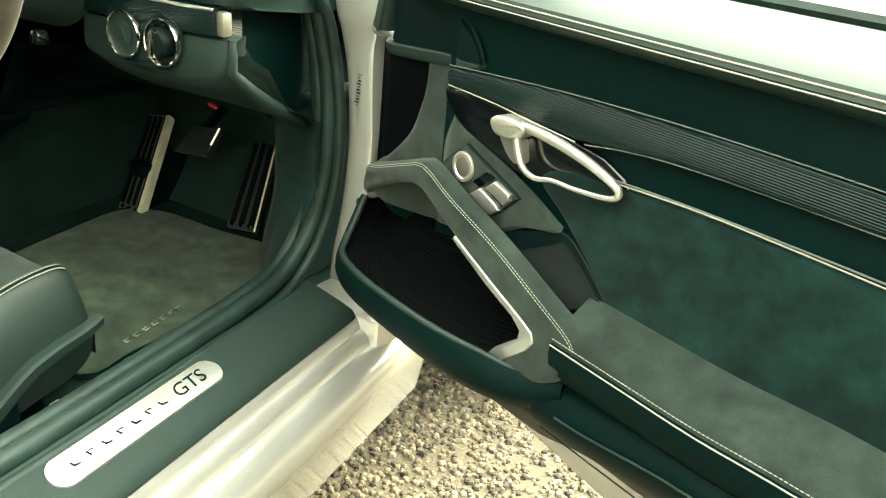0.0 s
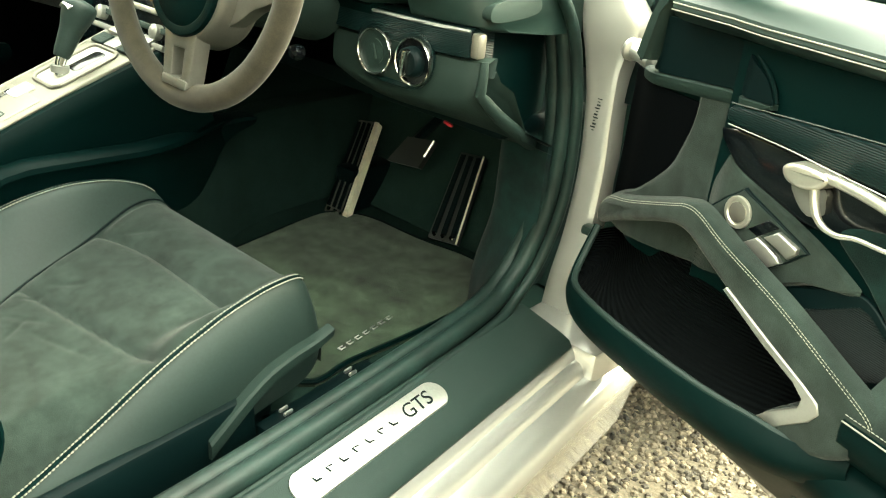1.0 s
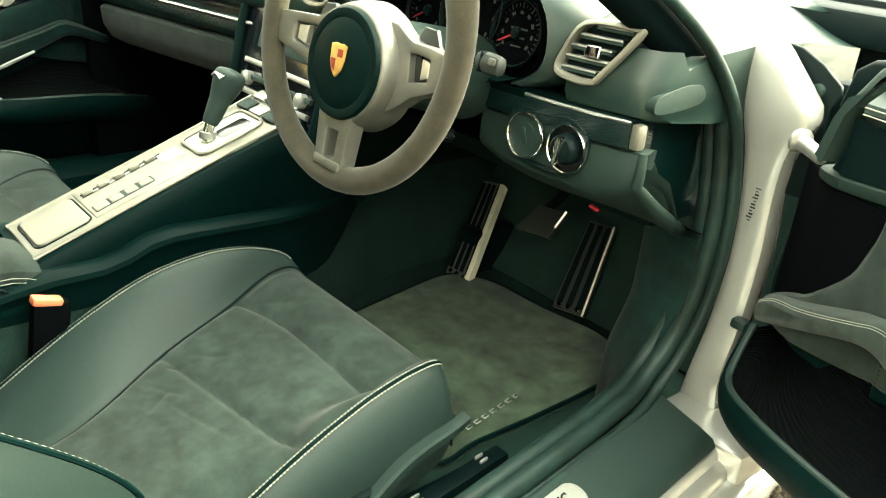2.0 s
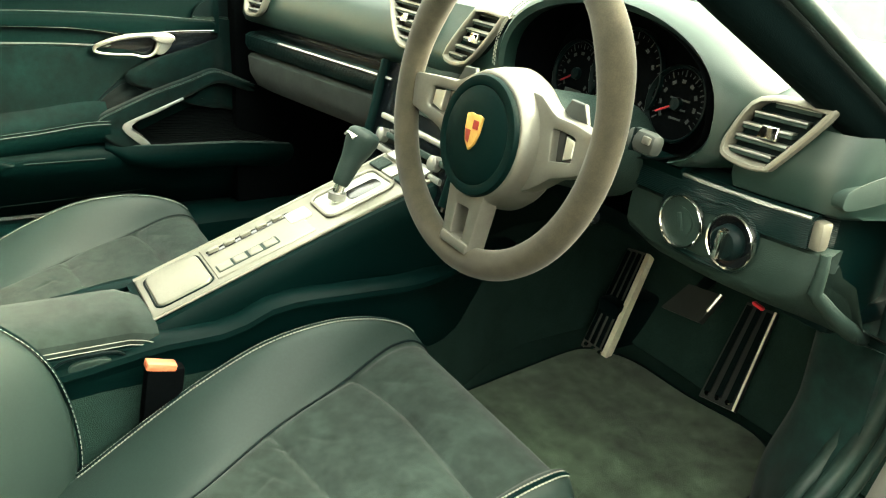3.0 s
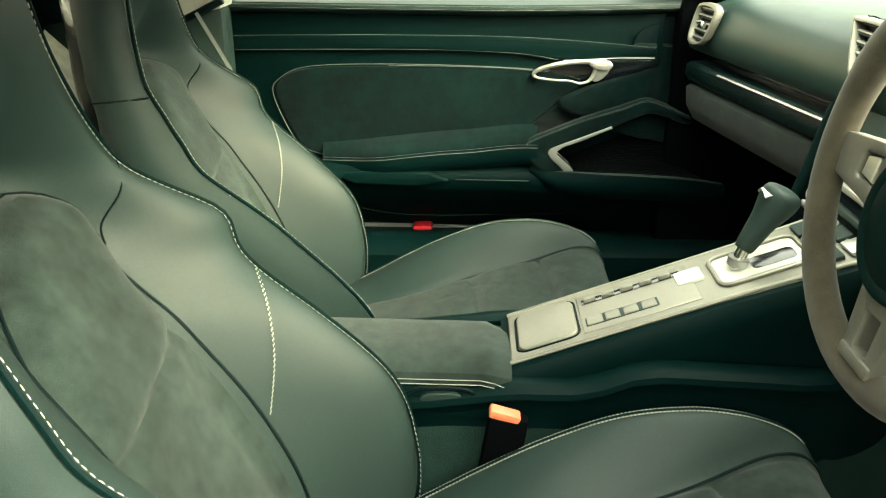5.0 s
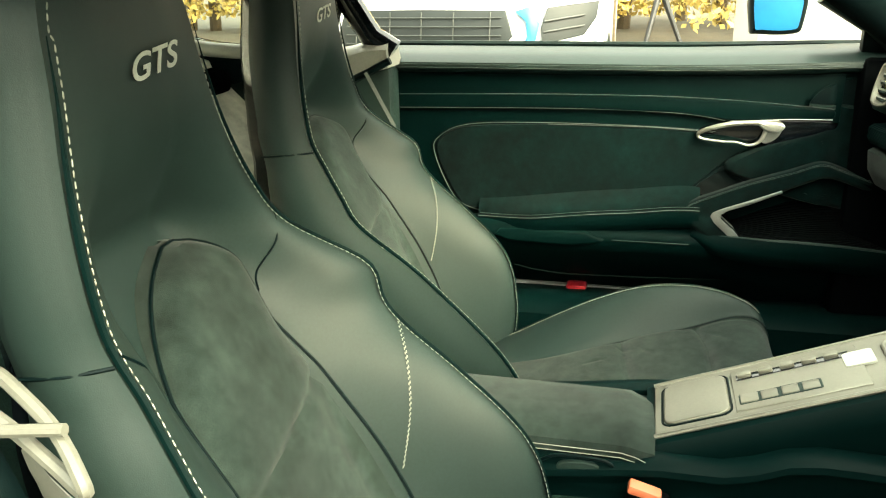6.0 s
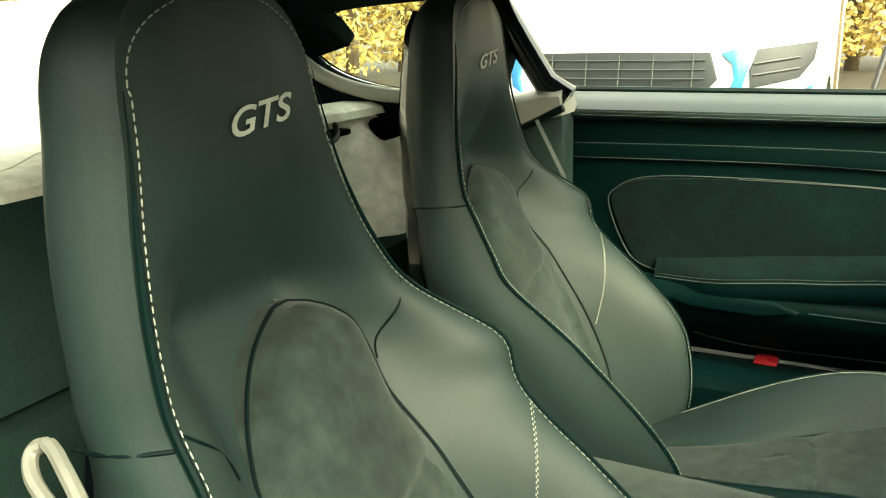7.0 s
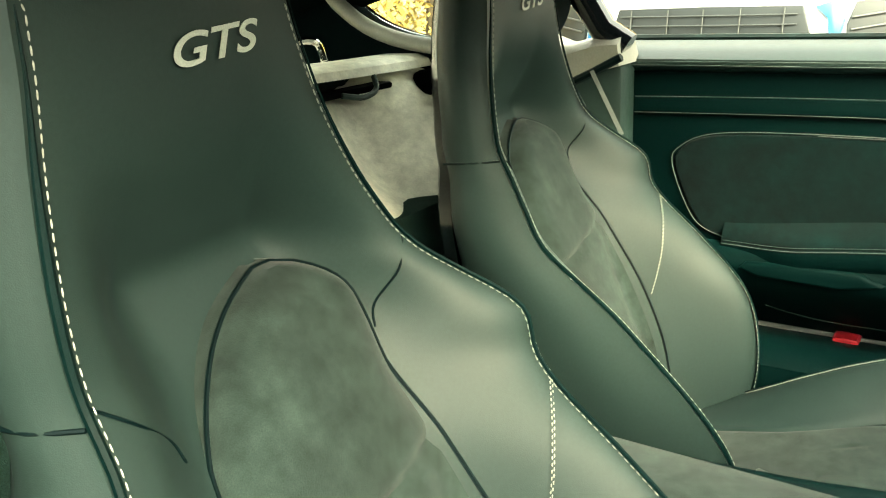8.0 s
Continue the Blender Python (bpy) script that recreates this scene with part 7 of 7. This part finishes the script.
def front_car(name, label, y0, y1, x):
    """The front of a parked car, facing +x: bumper, grilles, lamps and bonnet."""
    ob = thing(name, label, "car", "parked cars", at=(x - 0.8, (y0 + y1) / 2, 0.0))
    w = (y1 - y0) / 2
    c = (y0 + y1) / 2
    secs = []
    for k in range(25):
        q = -1 + 2 * k / 24
        y = c + w * q
        bow = 0.28 * abs(q) ** 3
        secs.append([Vector((x - bow + dx, y, z)) for dx, z in ((-0.10, 0.28), (0.0, 0.36), (0.03, 0.50), (0.02, 0.60), (-0.03, 0.86), (-0.04, 0.92), (-0.10, 1.02), (-0.30, 1.12), (-1.0, 1.22 - 0.06 * abs(q) ** 2), (-1.6, 1.24 - 0.1 * q * q), (-1.6, 0.30))])
    part("body", loft(secs), WHITE_PAINT, ob, "white painted front")
    G = lambda y, z, d: Vector((x - 0.28 * abs((y - c) / w) ** 3 + 0.035 - 0.19 * max(0.0, z - 0.60) + d, y, z))
    g0, g1 = c - 0.50 * w, c + 0.52 * w
    gr = part("grille", slab([(g0, 0.70), (g0 + 0.06, 0.655), (c, 0.645), (g1 - 0.06, 0.655), (g1, 0.72), (g1 - 0.04, 0.845), (c, 0.85), (g0 + 0.04, 0.845)], G, -0.02, 0.012, 0.004), DARK_GRILLE, ob, "dark mesh grille")
    for k in range(4):
        z = 0.685 + 0.042 * k
        part("grille_bar", tube([G(g0 + (g1 - g0) * t, z, 0.018) for t in (0.06, 0.25, 0.5, 0.75, 0.94)], 0.0040, 6), STALK_GREY, gr)
    for t in (0.12, 0.32, 0.5, 0.68, 0.88):
        part("grille_post", tube([G(g0 + (g1 - g0) * t, 0.66, 0.016), G(g0 + (g1 - g0) * t, 0.84, 0.016)], 0.0035, 6), STALK_GREY, gr)
    for s in (-1, 1):
        e = lambda q: c + s * w * q
        part("film_strip", slab([(e(0.53), 0.84), (e(0.60), 0.86), (e(0.66), 0.78), (e(0.64), 0.68), (e(0.57), 0.645), (e(0.60), 0.72), (e(0.59), 0.79)], G, -0.02, 0.016, 0.003), BLUE_FILM, ob, "blue protective film")
        intake = part("side_intake", slab([(e(0.68), 0.68), (e(0.90), 0.72), (e(0.96), 0.80), (e(0.97), 0.88), (e(0.70), 0.855), (e(0.67), 0.76)], G, -0.02, 0.014, 0.004), DARK_GRILLE, ob, "dark side intake")
        for k in range(2):
            part("intake_fin", tube([G(e(0.69), 0.74 + 0.05 * k, 0.020), G(e(0.90), 0.765 + 0.05 * k, 0.020)], 0.005, 6), STALK_GREY, intake)
        part("film_corner", slab([(e(0.70), 0.635), (e(0.90), 0.66), (e(0.97), 0.69), (e(0.95), 0.645), (e(0.80), 0.60)], G, -0.02, 0.012, 0.003), BLUE_FILM, ob)
        part("headlamp", slab(smooth2([(e(0.55), 0.98), (e(0.85), 1.02), (e(0.93), 1.08), (e(0.80), 1.10), (e(0.58), 1.06)], 3), lambda y, z, d: G(y, z, d - 0.08 * max(0, (z - 0.9) * 5)), -0.05, 0.02, 0.006), GLASS, ob)
        part("wheel", lathe([(0.0, -0.1), (0.33, -0.1), (0.35, -0.06), (0.35, 0.06), (0.33, 0.1), (0.0, 0.1)], Matrix.Translation((x - 0.85, c + s * (w - 0.10), 0.35)) @ Matrix.Rotation(radians(90), 4, "X"), 28), RUBBER, ob)
    return ob


front_car("parked_car", "white parked car with a dark grille and blue film strips", -2.05, -0.27, -3.15)
# second parked car, further forward
second = thing("parked_car", "white parked car with a dark-rimmed door mirror", "car", "parked cars", at=(-3.8, 1.3, 0))
part("body", loft([[Vector((-3.4 - 0.25 * abs(q) ** 3, 1.35 + 0.85 * q, z)) if i < 5 else Vector((-5.0, 1.35 + 0.85 * q, z)) for i, z in enumerate((0.30, 0.50, 0.80, 1.00, 1.10, 1.25, 0.30))] for q in (-1 + 2 * k / 16 for k in range(17))]), WHITE_PAINT, second, "white painted front")
for wy in (0.62, 2.08):
    part("wheel", lathe([(0.0, -0.1), (0.33, -0.1), (0.35, -0.06), (0.35, 0.06), (0.33, 0.1), (0.0, 0.1)], Matrix.Translation((-4.2, wy, 0.35)) @ Matrix.Rotation(radians(90), 4, "X"), 28), RUBBER, second)
mir = part("door_mirror", slab(smooth2([(0.41, 0.76), (0.44, 0.735), (0.60, 0.735), (0.64, 0.78), (0.63, 0.96), (0.41, 0.96)], 4), lambda y, z, w: Vector((-3.2 + w, y, z)), -0.08, 0.0, 0.02), PLASTIC, second, "dark-rimmed mirror")
# opaque blue is painted on in place of the reflected sky
part("mirror_glass", slab(smooth2([(0.43, 0.77), (0.46, 0.755), (0.59, 0.755), (0.62, 0.79), (0.61, 0.94), (0.43, 0.94)], 4), lambda y, z, w: Vector((-3.2 + w, y, z)), -0.01, 0.004, 0.002), BLUE_FILM, mir, "mirror pane painted blue for its reflection")
post = thing("wooden_post", "weathered brown post at the yard's edge", "post", at=(-4.5, -0.26, 0))
part("shaft", tube([(-4.5, -0.30, 0.0), (-4.5, -0.30, 1.0), (-4.5, -0.31, 2.2)], [0.05, 0.045, 0.04], 10), BARK, post)
tripod = thing("camera_tripod", "black camera on a three-legged tripod on the gravel", "tripod", at=(-6.4, 0.05, 0))
hub = Vector((-6.4, 0.02, 0.86))
for a in (20, 140, 260):
    foot = Vector((-6.4 + 0.36 * math.cos(radians(a + 70)), 0.02 + 0.36 * math.sin(radians(a + 70)), 0.0))
    part("leg", tube([foot, foot.lerp(hub, 0.5), hub], [0.016, 0.02, 0.026], 8), CHARCOAL, tripod)
part("head", lathe([(0, 0), (0.05, 0), (0.055, 0.06), (0.04, 0.10), (0, 0.11)], Matrix.Translation(hub), 12), CHARCOAL, tripod)
cm = part("camera_body", rbox((0.09, 0.17, 0.11), Matrix.Translation(hub + Vector((0, 0, 0.17))), 0.015), CHARCOAL, tripod, "black camera body")
part("lens_barrel", lathe([(0.0, 0), (0.04, 0), (0.042, 0.08), (0.035, 0.085), (0.0, 0.08)], Matrix.Translation(hub + Vector((0.04, 0, 0.17))) @ Matrix.Rotation(radians(90), 4, "Y"), 16), CHARCOAL, cm)


def tree(x, y, h, seed):
    rnd = random.Random(seed)
    ob = thing("birch_tree", "slender autumn tree with golden leaves and pale trunk", "tree", "autumn trees", at=(x, y, 0))
    trunk = tube([(x, y, 0), (x + rnd.uniform(-.1, .1), y + rnd.uniform(-.1, .1), h * 0.4), (x + rnd.uniform(-.3, .3), y + rnd.uniform(-.3, .3), h)], [0.11, 0.08, 0.02], 8)
    part("trunk", trunk, BARK, ob)
    for k in range(5):
        z = h * rnd.uniform(0.2, 0.8)
        a = rnd.uniform(0, 6.28)
        part("limb", tube([(x, y, z), (x + 0.6 * math.cos(a), y + 0.6 * math.sin(a), z + 0.4), (x + 1.1 * math.cos(a), y + 1.1 * math.sin(a), z + 1.0)], [0.035, 0.02, 0.008], 6), BARK, ob)
    bm = bmesh.new()
    for k in range(2600):
        z = rnd.uniform(0.25, h * 1.02)
        r = (0.35 + 1.1 * math.sin(math.pi * min(1, z / h * 0.9 + 0.1))) * rnd.random() ** 0.5
        a = rnd.uniform(0, 6.28)
        p = Vector((x + r * math.cos(a), y + r * math.sin(a), z))
        d = Vector((rnd.uniform(-1, 1), rnd.uniform(-1, 1), rnd.uniform(-1, 1))).normalized() * rnd.uniform(0.035, 0.085)
        e = d.cross(Vector((rnd.uniform(-1, 1), rnd.uniform(-1, 1), rnd.uniform(-1, 1)))).normalized() * rnd.uniform(0.02, 0.05)
        bm.faces.new([bm.verts.new(q) for q in (p - d, p + e, p + d, p - e)])
    part("crown", bm, LEAF_GOLD, ob, smooth=False)
    return ob


rnd = random.Random(11)
for k in range(40):
    ang = radians(165 + 112 * (k + rnd.uniform(-0.3, 0.3)) / 40)
    dist = rnd.uniform(10, 16)
    tree(dist * math.cos(ang), dist * math.sin(ang), rnd.uniform(3.5, 6.0), k)
